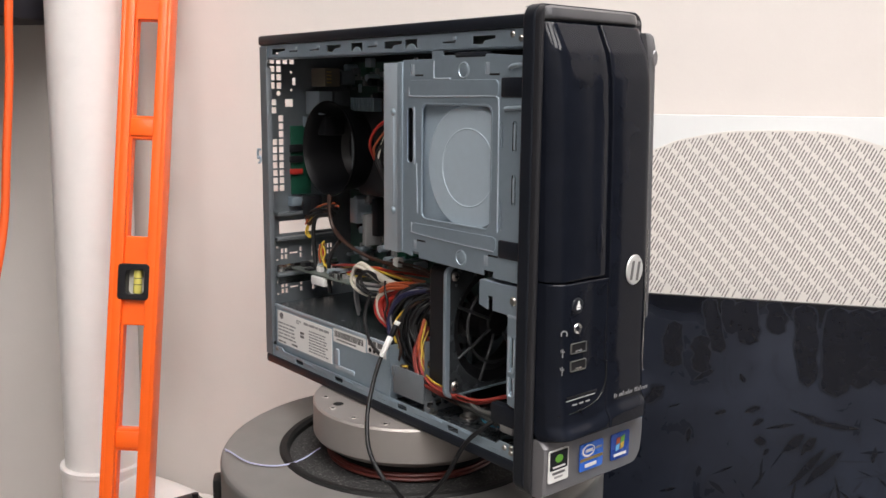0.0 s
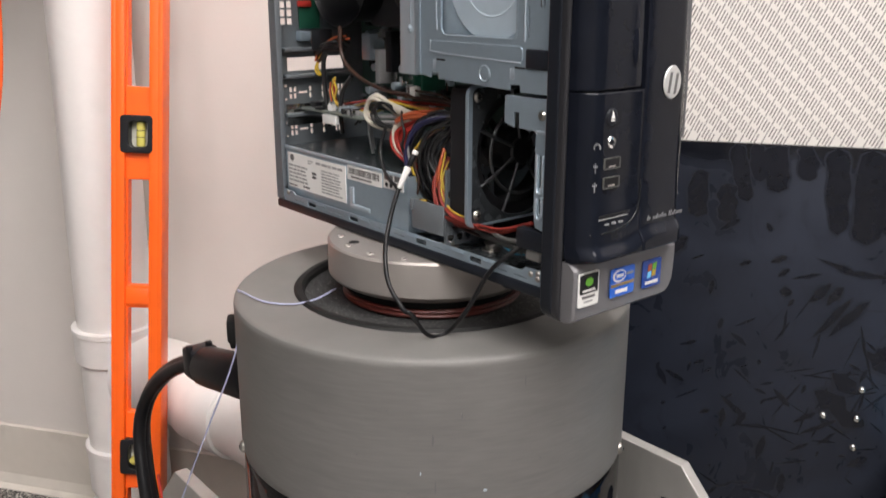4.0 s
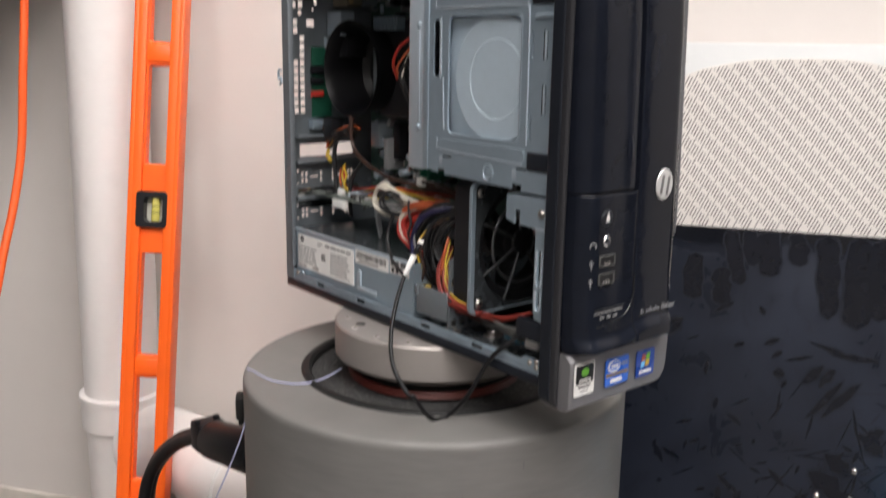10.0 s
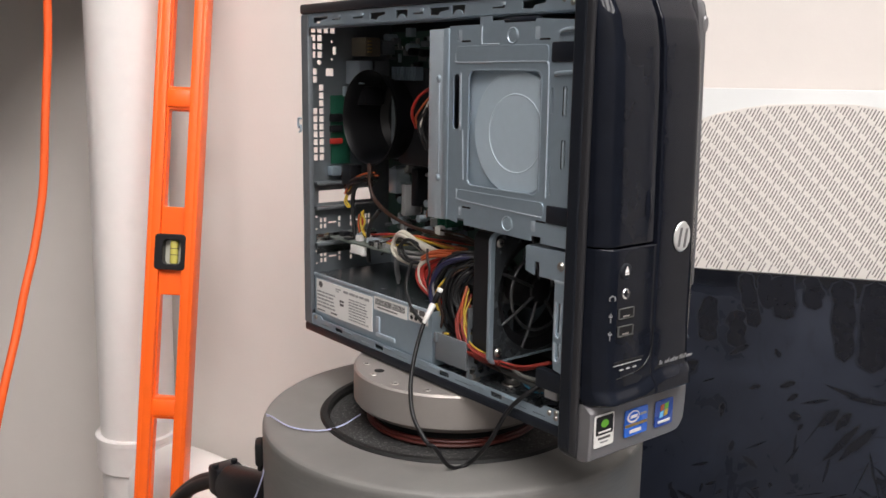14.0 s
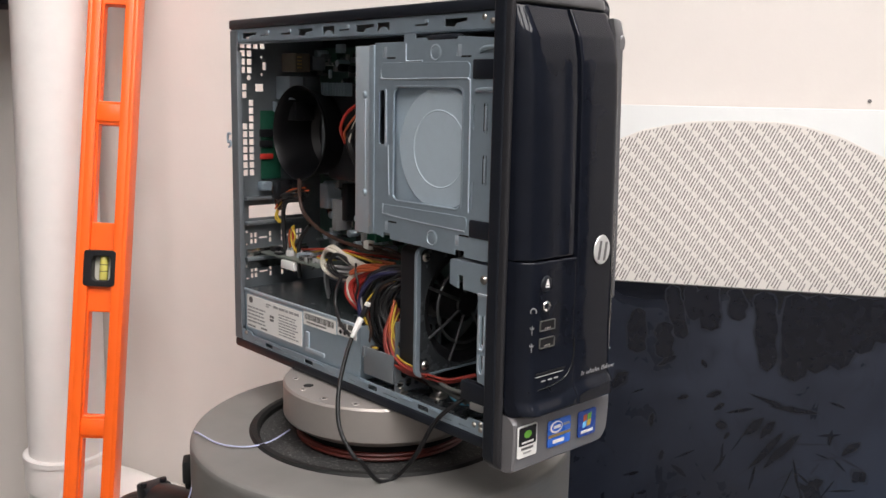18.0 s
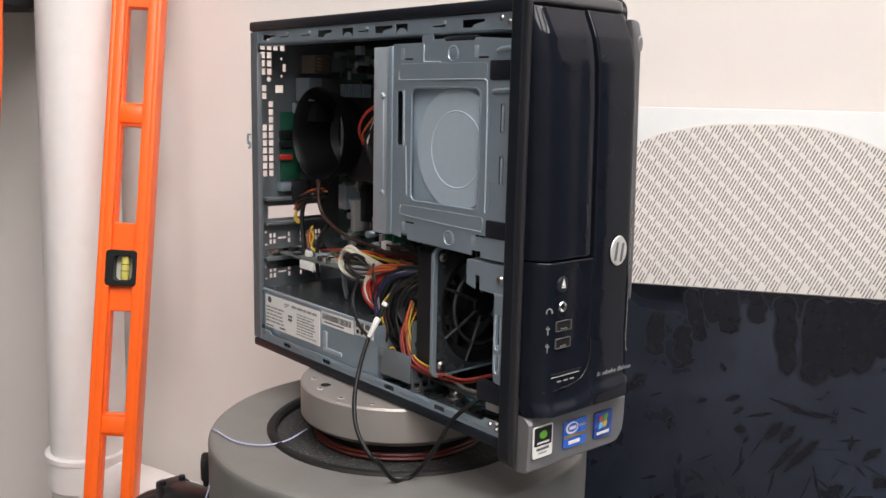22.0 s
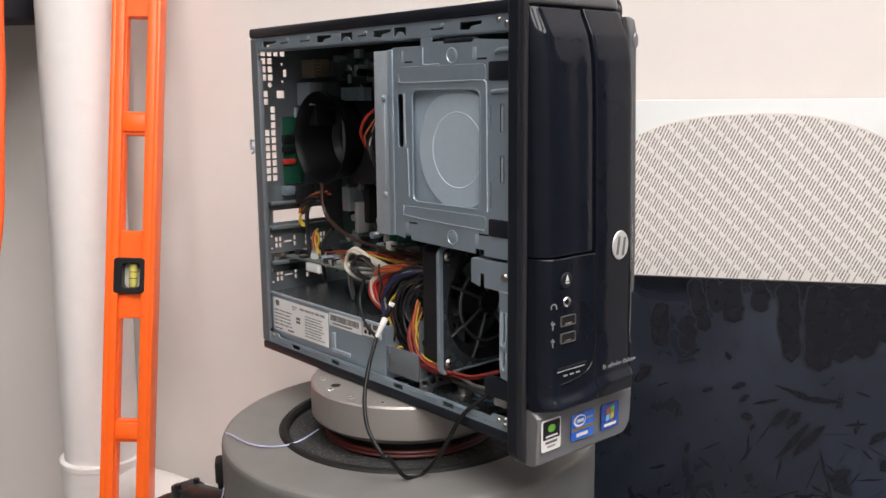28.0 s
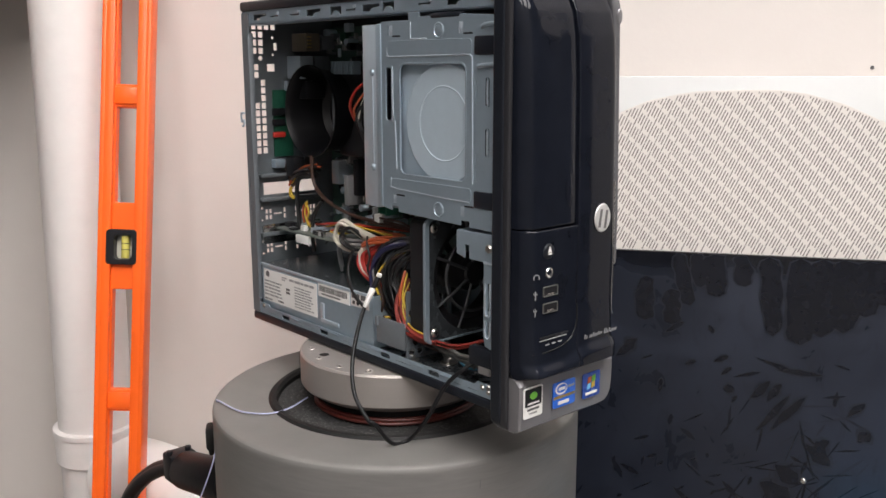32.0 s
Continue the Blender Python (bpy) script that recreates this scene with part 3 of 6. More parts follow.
wipes = bmesh.new()
for k, (u, z, length, width, lean) in enumerate(DRIPS):
    if k > 1:                           # all but the first two run down from the top edge
        low = z - length / 2
        z, length = (low + 0.36) / 2, 0.37 - low
    smudge(wipes, u, z, length, width, lean, True)
for row in SWIPES + TOUCHES + HANDLED:
    smudge(wipes, *row, False)
for k in range(45):                     # specks and short touches between the larger marks
    smudge(wipes, smudge_rnd.uniform(3.2, 6.2), smudge_rnd.choice((smudge_rnd.uniform(-4.2, -0.4), smudge_rnd.gauss(-2.2, 0.35))), smudge_rnd.uniform(0.04, 0.17), smudge_rnd.uniform(0.012, 0.04), smudge_rnd.choice((20, 35, 50, -30, 80)) + smudge_rnd.uniform(-15, 15), False)
for k in range(70):                     # fainter crossing streaks where the sheet was held
    lean = smudge_rnd.choice((25, 38, 52, -35, 75, 5)) + smudge_rnd.uniform(-12, 12)
    smudge(wipes, smudge_rnd.gauss(5.0, 0.55), min(smudge_rnd.gauss(-2.3, 0.6), -0.9), smudge_rnd.uniform(0.15, 0.5), smudge_rnd.uniform(0.012, 0.03), lean, False, smudge_rnd.choice((0.0, 0.9)))
for a0, r in ((0, 0.22), (100, 0.30), (200, 0.26)):     # a traced loop low on the sheet
    for k in range(5):
        a = radians(a0 + 22 * k)
        smudge(wipes, 4.3 + 1.5 * r * math.cos(a), -3.55 + r * math.sin(a), 0.2, 0.035, math.degrees(a) + 90, False)
tagged(part("wiped_film", wipes, [SHEET_WIPED, SHEET_FAINT], sheet_ob, "finger marks and wiped streaks in the dust"), kind="stuff")
outm = Matrix.Rotation(radians(90), 4, "X")
for u, z in ((5.25, -2.053), (4.923, -2.372), (5.239, -2.371), (5.556, -2.375), (5.242, -2.691)):
    s = part("screw", move(lathe([(0, 0.03), (0.022, 0.028), (0.036, 0.012), (0.04, 0.0), (0, 0)], (0, 0, 0), 18), WALLM @ Matrix.Translation((u, 2.10, z)) @ outm), CHROME, sheet_ob)

panel = thing("white_board", wall_at(4.4, 2.37, FL), "white panel with a grey-hatched adhesive liner behind the black sheet", "panel")
part("board_face", wall_box(1.9, 9.3, 2.33, 2.41, FL, 2.165, 0.01), PANEL_WHITE, panel)
arch = [(2.0, 0.3), (9.1, 0.3), (9.1, -0.2), (7.6, 0.6), (6.6, 1.2), (5.9, 1.66), (5.395, 1.89), (5.047, 1.99), (4.79, 2.029), (4.4, 2.03), (3.964, 2.013), (3.739, 1.975), (3.468, 1.913), (3.267, 1.828), (2.6, 1.5), (2.0, 1.2)]
LINER_M = WALLM @ axes((0, 2.326, 0), (1, 0, 0), (0, 0, 1))
part("liner", sheet([arch], 0.006, LINER_M), LINER, panel, "paper liner with diagonal grey hatching")
inside = lambda u, z: 2.0 < u < 9 and 0.3 < z < float(np.interp(u, [p[0] for p in arch[:2:-1]], [p[1] for p in arch[:2:-1]])) - 0.015
ink = bmesh.new()
da, gap = radians(66.5), 0.034
for k in range(-60, 250):
    fine = k % 3 == 0                     # a fine dotted line, then two columns of short dashes
    length, space, phase = (0.09, 0.006, 0.0) if fine else (0.11, 0.045, -(k * 0.024) % 0.155)
    t = -0.5 + phase
    while t < 3.0:
        u0, z0 = 2.0 + gap * k + t * math.cos(da), t * math.sin(da)
        run = length
        while run > 0.01 and not inside(u0 + run * math.cos(da), z0 + run * math.sin(da)):
            run -= 0.01
        if inside(u0, z0) and run > 0.01:
            u1, z1 = u0 + run * math.cos(da), z0 + run * math.sin(da)
            n = Vector((-math.sin(da), math.cos(da))) * (0.0056 if fine else 0.0064)
            ink.faces.new([ink.verts.new(LINER_M @ Vector((u + s * n.x, z + s * n.y, 0.0045))) for u, z, s in ((u0, z0, -1), (u1, z1, -1), (u1, z1, 1), (u0, z0, 1))])
        t += length + space
tagged(part("liner_print", ink, LINER_INK, panel, "grey diagonal print"), kind="stuff")
for u, z in ((5.65, 2.25), (1.93, 2.61)):
    pin = solid("wall_nick", rod(wall_at(u, 2.531, z), wall_at(u, 2.522, z), 0.02, seg=10), LABEL_GREY, "small dark nick in the painted wall", "nick")

# ---- white drain pipe ----
PX, PY = -3.785, -0.192
pipe = thing("drain_pipe", (PX, PY, FL), "white plastic drain pipe standing at the wall with a side branch", "pipe")


def pipe_at(z):
    return Vector((PX + 0.0105 * (z + 2.1), PY + 0.012 * (z + 2.1), 0)) if z > -2.1 else Vector((PX, PY, 0))


def socket(z0, z1, r=0.495, lip=0.014):
    return lathe([(0.40, z0), (r - 0.02, z0), (r, z0 + 0.02), (r, z1 - 0.08), (r + lip, z1 - 0.07), (r + lip, z1 - 0.01), (r + lip - 0.02, z1), (0.40, z1)], (PX, PY, 0), 64, closed=True)


part("pipe_barrel", tube([(PX, PY, FL), (PX, PY, -2.4), (*pipe_at(2.0).xy, 2.0), (*pipe_at(8.0).xy, 8.0), (*pipe_at(19.0).xy, 19.0)], 0.445, 64, 6), PVC, pipe)
part("coupling", socket(-2.60, -2.15), PVC, pipe)
part("branch_fitting", socket(-4.35, -3.72, 0.49), PVC, pipe)
part("foot_socket", lathe([(0.40, FL), (0.49, FL), (0.50, FL + 0.35), (0.525, FL + 0.36), (0.525, FL + 0.46), (0.50, FL + 0.48), (0.40, FL + 0.48)], (PX, PY, 0), 64, closed=True), PVC, pipe)
HOSE = [wall_at(-2.9, 1.93, -2.74), wall_at(-2.2, 1.74, -2.74), wall_at(-0.9, 1.1, -2.73), wall_at(0.4, 0.4, -2.72)]
part("branch_pipe", tube(HOSE, 0.475, 48), PVC, pipe)
hd = (Vector(HOSE[2]) - Vector(HOSE[1])).normalized()
for k, (a, b, r) in enumerate(((0.5, 1.25, 0.515), (1.75, 1.9, 0.50))):
    part("branch_collar", rod(Vector(HOSE[1]) + hd * a, Vector(HOSE[1]) + hd * b, r, seg=48, bevel=0.02), PVC, pipe)

# ---- orange spirit level leaning on the wall ----
LO, LW, LU = Vector((-1.8, -0.985, FL)), Vector((0.6267, 0.7782, -0.0401)), Vector((-0.1105, 0.1397, 0.9840))
LO = LO - LW * 0.021
LM = axes(LO, LW, LU)
LEN = 10.9
level = thing("spirit_level", LO, "long bright orange plastic spirit level leaning on the wall", "spirit level")
slots = [(0.62, 1.66), (2.49, 3.65), (3.87, 5.01), (5.95, 7.03), (7.26, 8.33)]
slots += [(LEN - 1.62, LEN - 0.60)]
holes = [rect(-0.12, a, 0.13, b, 0.03) for a, b in slots] + [rect(-0.18, a, 0.18, b, 0.04) for a, b in ((1.82, 2.22), (5.27, 5.67), (8.58, 8.98))]
half = [(-0.12, 0.46)] + [(0.005 + 0.125 * math.cos(radians(a)), 0.44 + 0.2 * math.sin(radians(a))) for a in range(180, 361, 15)] + [(0.13, 0.46)]
web = sheet([rect(-0.235, 0.02, 0.235, LEN - 0.02)] + holes + [half], 0.13, LM @ Matrix.Translation((0, 0, -0.13)), 0.012)
part("web", web, ORANGE, level)
for s in (-1, 1):
    part("flange", box((s * 0.24 - 0.025, 0.0, -0.26), (s * 0.24 + 0.025, LEN, 0.0), 0.012, m=LM), ORANGE, level)
    part("rib", box((s * 0.176 - 0.05, 0.03, -0.20), (s * 0.176 + 0.05, LEN - 0.03, -0.004), 0.006, m=LM), ORANGE, level)
for z0 in (0.0, LEN - 0.18):
    part("end_block", box((-0.23, z0 + 0.005, -0.24), (0.23, z0 + 0.175, -0.02), 0.02, m=LM), ORANGE, level)
for a, b in zip(slots[1:-1], slots[2:]):
    if b[0] - a[1] < 0.4:
        part("cross_web", box((-0.14, a[1] + 0.02, -0.17), (0.14, b[0] - 0.02, -0.04), 0.015, m=LM), ORANGE, level)
for z0, turned in ((1.82, 0), (5.27, 1), (8.58, 0)):
    v = part("vial_housing", sheet([rect(-0.165, z0 + 0.015, 0.155, z0 + 0.385, 0.03), rect(-0.095, z0 + 0.055, 0.12, z0 + 0.345, 0.06)], 0.2, LM @ Matrix.Translation((0, 0, -0.1)), 0.01), VIAL_BLACK, level, "black plastic vial housing")
    part("vial_backing", box((-0.10, z0 + 0.05, -0.16), (0.14, z0 + 0.37, -0.12), 0.01, m=LM), VIAL_WHITE, v)
    vc = Vector((0.02, z0 + 0.20, -0.085))
    way = Vector((0, 1, 0)) if turned else Vector((0.7, 0.7, 0))
    part("vial", rod(LM @ (vc - way * 0.13), LM @ (vc + way * 0.13), 0.045, seg=20, bevel=0.015), VIAL, v, "yellow liquid vial")
    for d in (-0.035, 0.035):
        part("vial_line", rod(LM @ (vc + way * d), LM @ (vc + way * (d + 0.008)), 0.0465, seg=20), VIAL_BLACK, v)

# ---- electrodynamic shaker ----
AX, AY = 1.55, 0.475
shaker = thing("vibration_shaker", (AX, AY, FL), "drum-shaped vibration shaker with grey hood, black drum and metal side plates", "shaker")


def on_rim(deg, z, r=1.522):
    return Vector((AX + r * math.cos(radians(deg)), AY + r * math.sin(radians(deg)), z))


hood = part("hood", lathe([(1.04, -0.435), (1.06, -0.425), (1.10, -0.4256), (1.44, -0.4314), (1.475, -0.432), (1.497, -0.4365), (1.511, -0.446), (1.519, -0.460), (1.522, -0.48), (1.522, -0.50), (1.522, -0.56), (1.522, -1.55), (1.522, -1.60), (1.515, -1.625), (1.47, -1.63), (1.47, -1.60), (1.40, -0.60), (1.04, -0.55)], (AX, AY, 0), 160, closed=True), CAST_GREY, shaker, "grey-painted metal hood with a rounded top edge")
clip_m = axes(on_rim(-119.5, -0.70), (math.sin(radians(119.5)), math.cos(radians(119.5)), 0), (0, 0, 1))
part("cable_clip", join(box((-0.09, -0.10, -0.02), (0.09, 0.09, 0.06), 0.025, m=clip_m), box((-0.05, -0.16, 0.0), (0.05, -0.06, 0.045), 0.02, m=clip_m)), RUBBER, hood, "black rubber cable clip")
part("ring_seal", lathe([(0.99, -0.50), (0.99, -0.43), (1.01, -0.405), (1.05, -0.405), (1.07, -0.425), (1.07, -0.50)], (AX, AY, 0), 128, closed=True), RUBBER, shaker, "black rubber ring seal")
part("gasket", lathe([(0.60, -0.52), (0.62, -0.485), (0.99, -0.47), (0.99, -0.56), (0.60, -0.56)], (AX, AY, 0), 128, closed=True), FOAM, shaker, "grey foam gasket")
for z, r in ((-0.452, 0.674), (-0.421, 0.672)):
    part("o_ring", lathe([(r + 0.022 * math.cos(radians(a)), z + 0.016 * math.sin(radians(a))) for a in range(0, 360, 45)], (AX, AY, 0), 128, closed=True), RED_RUBBER, shaker, "dark red silicone ring")
part("armature_collar", lathe([(0.0, -0.5), (0.662, -0.5), (0.655, -0.40), (0.655, -0.335), (0.0, -0.335)], (AX, AY, 0), 128), RUBBER, shaker)
base = part("drum", lathe([(0.0, FL + 0.12), (1.49, FL + 0.12), (1.505, FL + 0.14), (1.505, -3.45), (1.505, -3.405), (1.496, -3.40), (1.496, -3.385), (1.512, -3.38), (1.512, -3.34), (1.512, -1.70), (1.512, -1.63), (1.50, -1.60), (0.0, -1.60)], (AX, AY, 0), 160), BLACK_GLOSS, shaker, "glossy black-painted drum")


def on_drum(deg, z, r=1.512):
    return Vector((AX + r * math.cos(radians(deg)), AY + r * math.sin(radians(deg)), z))


def drum_screw(deg, z, r, parent, mat=STEEL, head=0.05):
    out = on_drum(deg, 0, 1) - Vector((AX, AY, 0))
    p = on_drum(deg, z, r)
    s = part("screw", lathe([(0.0, 0.035), (head * 0.5, 0.032), (head * 0.85, 0.02), (head, 0.0), (0.0, 0.0)], p, 20, out.to_track_quat("Z", "Y").to_matrix().to_4x4()), mat, parent)
    part("socket", rod(p + out * 0.028, p + out * 0.037, head * 0.35, seg=6), RUBBER, s)


for deg in (-46.3, 30, 105, 180, 250):
    drum_screw(deg, -1.57, 1.52, hood)

# chips and scratches in the hood's paint
for deg, z, w, h, m in ((-63, -0.98, 0.008, 0.045, LABEL_GREY), (-62.4, -1.32, 0.006, 0.05, LABEL_GREY), (-69, -1.36, 0.009, 0.008, LABEL_GREY), (-50, -1.36, 0.016, 0.010, CASE_PALE), (-74, -0.78, 0.008, 0.007, LABEL_GREY),
                        (-56, -0.82, 0.005, 0.03, LABEL_GREY), (-40, -0.62, 0.005, 0.04, LABEL_GREY), (-82, -1.12, 0.007, 0.007, LABEL_GREY), (-66, -1.22, 0.005, 0.012, CASE_PALE), (-35, -1.2, 0.008, 0.014, LABEL_GREY)):
    p = on_drum(deg + 24, z, 1.5225)
    out = on_drum(deg + 24, 0, 1) - Vector((AX, AY, 0))
    side = Vector((-out.y, out.x, 0)).normalized()
    part("paint_chip", sheet([[(-w, -h * 0.6), (-w * 0.2, -h), (w, -h * 0.3), (w * 0.6, h * 0.8), (-w * 0.5, h)]], 0.002, axes(p, side, (0, 0, 1))), m, hood)

# trunnion side plates
for y0, y1, side in ((-1.23, -1.12, -1), (2.06, 2.17, 1)):
    e = 3.11 if side < 0 else 3.19
    plate = part("side_plate", sheet([[(0.31, -2.02), (0.0, -2.35), (0.0, FL + 0.06), (e, FL + 0.06), (e, -2.36), (e - 0.32, -2.03)],
                                     ring(0.41, -2.47, 0.13), ring(e - 0.42, -2.53, 0.155)], y1 - y0, axes((0, (y0 + y1) / 2, 0), (1, 0, 0), (0, 0, 1)), 0.008), ALU_PLATE, shaker, "thick aluminium side plate with chamfered corners")
    face = y0 if side < 0 else y1
    s = -1 if side < 0 else 1
    part("washer", rod((1.56, face, -2.50), (1.56, face + s * 0.035, -2.50), 0.255, seg=40, bevel=0.01), STEEL, plate, "large round steel washer")
    b = part("bolt", rod((1.56, face + s * 0.035, -2.50), (1.56, face + s * 0.17, -2.50), 0.10, seg=28, bevel=0.015), STEEL, plate, "socket-head steel bolt")
    part("bolt_socket", rod((1.56, face + s * 0.13, -2.50), (1.56, face + s * 0.174, -2.50), 0.055, seg=6), RUBBER, b)
    for x, z in ((1.56, -3.34),):
        part("washer", rod((x, face, z), (x, face + s * 0.03, z), 0.15, seg=32, bevel=0.006), STEEL, plate)
        part("lock_washer", rod((x, face + s * 0.03, z), (x, face + s * 0.06, z), 0.12, seg=32, bevel=0.008), STEEL, plate)
        h = part("hex_bolt", rod((x, face + s * 0.06, z), (x, face + s * 0.155, z), 0.09, seg=6, bevel=0.01), STEEL, plate, "hex-head steel bolt")
        part("bolt_recess", rod((x, face + s * 0.12, z), (x, face + s * 0.161, z), 0.05, seg=16), RUBBER, h)
    # trunnion boss between drum and plate
    part("trunnion_boss", rod((1.56, AY + s * 1.40, -2.50), (1.56, y1 if side < 0 else y0, -2.50), 0.38, seg=48, bevel=0.02), ALU, plate, "round aluminium trunnion boss")
for x in (0.0, 2.96):
    part("base_beam", box((x, -1.5, FL), (x + 0.3, 2.45, FL + 0.12), 0.015), ALU_PLATE, shaker)

# mounting plate on the armature
mount = thing("mounting_plate", (AX, AY, -0.33), "round machined aluminium mounting plate with bolt holes under the computer", "mounting plate")
part("disc", lathe([(0.0, -0.33), (0.74, -0.33), (0.785, -0.30), (0.80, -0.28), (0.80, -0.04), (0.785, -0.024), (0.0, -0.024)], (AX, AY, 0), 128), ALU, mount)
for k in range(16):
    a = radians(22.5 * k + 12)
    p = Vector((AX + 0.70 * math.cos(a), AY + 0.70 * math.sin(a), -0.024))
    ins = part("insert", lathe([(0.014, 0.0), (0.03, 0.006), (0.034, 0.0), (0.034, -0.01), (0.014, -0.01)], p, 20, closed=True), ALU, mount)
    part("thread", rod(p - Vector((0, 0, 0.012)), p + Vector((0, 0, 0.001)), 0.014, seg=12), RUBBER, ins)
for k in range(4):
    a = radians(90 * k - 106)
    p = Vector((AX + 0.63 * math.cos(a), AY + 0.63 * math.sin(a), -0.024))
    part("bolt_hole", rod(p - Vector((0, 0, 0.012)), p + Vector((0, 0, 0.002)), 0.040, seg=20), RUBBER, mount)

# curved maker's label on the drum
def wrap(outlines, out, step=0.05):
    """Flat outlines in (arc, height), bent round the drum."""
    bm = sheet(outlines, 0.002, Matrix())
    xs = [v.co.x for v in bm.verts]
    x = math.floor(min(xs) / step) * step
    while x < max(xs):
        bmesh.ops.bisect_plane(bm, geom=list(bm.verts) + list(bm.edges) + list(bm.faces), plane_co=(x, 0, 0), plane_no=(1, 0, 0))
        x += step
    for v in bm.verts:
        v.co = on_drum(math.degrees(v.co.x / 1.52), v.co.y, 1.512 + out + v.co.z)
    return bm


label = part("label", wrap([rect(-1.035, -3.215, 1.02, -2.09)], 0.004), LABEL_WHITE, base, "white curved label with a red emblem and grey swooshes")
part("red_band", wrap([[(-1.033, -2.092), (-0.34, -2.092), (-0.62, -2.20), (-1.033, -2.31)]], 0.006), LABEL_RED, label)
for d in (0.0, 0.07):
    part("band_line", wrap([[(-1.033, -2.175 - d), (-0.62, -2.11 - 0.8 * d), (-0.62, -2.118 - 0.8 * d), (-1.033, -2.185 - d)]], 0.008), LABEL_WHITE, label)
part("grey_band", wrap([[(-1.033, -2.335), (-0.6, -2.225), (-0.2, -2.092), (0.02, -2.092), (-0.5, -2.26), (-1.033, -2.395)]], 0.006), LABEL_GREY, label)
EMBLEM_A = [(-0.41, -2.40), (-0.17, -2.34), (-0.24, -2.56), (-0.05, -2.31), (0.17, -2.26), (0.10, -2.38), (-0.33, -2.83), (-0.52, -2.88)]
EMBLEM_B = [(0.01, -2.43), (0.12, -2.36), (0.46, -2.36), (0.44, -2.46), (0.32, -2.53), (0.25, -2.58), (0.27, -2.70), (0.18, -2.86), (-0.04, -2.85), (0.04, -2.63), (-0.03, -2.62), (-0.21, -2.89), (-0.37, -2.92)]
for outline, bore in ((EMBLEM_A, []), (EMBLEM_B, [[(0.10, -2.54), (0.17, -2.55), (0.26, -2.47), (0.19, -2.47)]])):
    part("emblem_shadow", wrap([[(x + 0.012, y - 0.010) for x, y in outline]], 0.0075), VIAL_BLACK, label)
    part("red_mark", wrap([outline] + bore, 0.0095), LABEL_FADE, label)
for k in range(5):
    a0, b0 = 0.84 - 0.10 * k, 0.30 - 0.045 * k
    for lo, hi, cx in ((118, 246, -0.06), (-60, 62, -0.02)):
        c, s = math.cos(radians(8)), math.sin(radians(8))
        arc = []
        for w, way in ((0.0, 1), (0.048, -1)):
            for j in range(17)[::way]:
                a = radians(lo + (hi - lo) * j / 16)
                t = w * math.sin(math.pi * j / 16)
                x, y = (a0 - t) * math.cos(a), (b0 - t * 0.6) * math.sin(a)
                arc.append((cx + c * x - s * y, -2.62 + s * x + c * y))
        part("swoosh", wrap([arc], 0.006), LABEL_GREY, label)
x = -0.60
for k in range(18):
    if k != 9:
        part("print_bar", wrap([[(x, -3.07), (x + 0.062, -3.07), (x + 0.082, -2.985), (x + 0.02, -2.985)]], 0.006), LABEL_GREY, label)
    x += 0.074

# ---- slim desktop computer with its side cover off ----
def xz(y):
    return axes((0, y, 0), (1, 0, 0), (0, 0, 1))


def yz(x):
    return axes((x, 0, 0), (0, 1, 0), (0, 0, 1))


pc = thing("desktop_computer", (1.7, 0.5, -0.06), "slim black desktop computer with its side cover off", "computer")
part("top_cover", join(box((0.0, 0.0, 2.735), (3.22, 0.98, 2.815), 0.02), box((0.0, 0.94, 2.6), (3.22, 0.985, 2.76), 0.01)), CASE_BLACK, pc)
part("bottom_cover", join(box((0.02, 0.0, -0.02), (3.24, 0.98, 0.055), 0.02), box((0.02, 0.94, 0.0), (3.24, 0.985, 0.2), 0.01)), CASE_BLACK, pc)
for y in (0.2, 0.8):
    part("foot", rod((2.75, y, -0.08), (2.75, y, -0.015), 0.09, seg=24, bevel=0.01), RUBBER, pc)
# far side, floor and roof take darker steel, deepening the inside's shade by colour
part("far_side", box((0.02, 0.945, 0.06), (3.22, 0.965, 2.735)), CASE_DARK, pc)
part("chassis_floor", box((0.05, 0.03, 0.056), (3.2, 0.945, 0.075)), PSU_TOP, pc)
part("chassis_roof", box((0.05, 0.03, 2.715), (3.2, 0.945, 2.733)), CASE_DARK, pc)

# pressed rails round the open side
rail = [rect(0.02, 2.632, 3.19, 2.732)]
for a, b in ((0.2, 0.42), (1.03, 1.23), (1.77, 1.98), (2.7, 2.91)):          # stepped slots with a hooked tongue
    rail.append([(a, 2.655), (a + 0.45 * (b - a), 2.650), (a + 0.55 * (b - a), 2.672), (b, 2.682), (b, 2.705), (a, 2.705)])
for a, b in ((1.36, 1.51), (2.01, 2.15)):                        # square cut-outs over a round boss
    m = (a + b) / 2
    rail.append([(a, 2.648), (m - 0.05, 2.648)] + [(m - 0.045 * math.cos(radians(g)), 2.648 + 0.03 * math.sin(radians(g))) for g in range(20, 161, 20)] + [(m + 0.05, 2.648), (b, 2.648), (b, 2.71), (a, 2.71)])
hooks = ((0.48, 0.61), (0.79, 0.93), (1.57, 1.69), (2.41, 2.54))
for a, b in hooks:
    rail.append([(a, 2.668), (b, 2.668), (b, 2.71), (b - 0.022, 2.71), (b - 0.022, 2.682), (a, 2.682)])
rails = part("top_rail", sheet(rail, 0.012, xz(0.025), 0.002), CASE_STEEL, pc, "galvanised rail with pressed slots")
part("rail_flange", box((0.04, 0.03, 2.62), (3.19, 0.17, 2.633)), CASE_STEEL, pc)
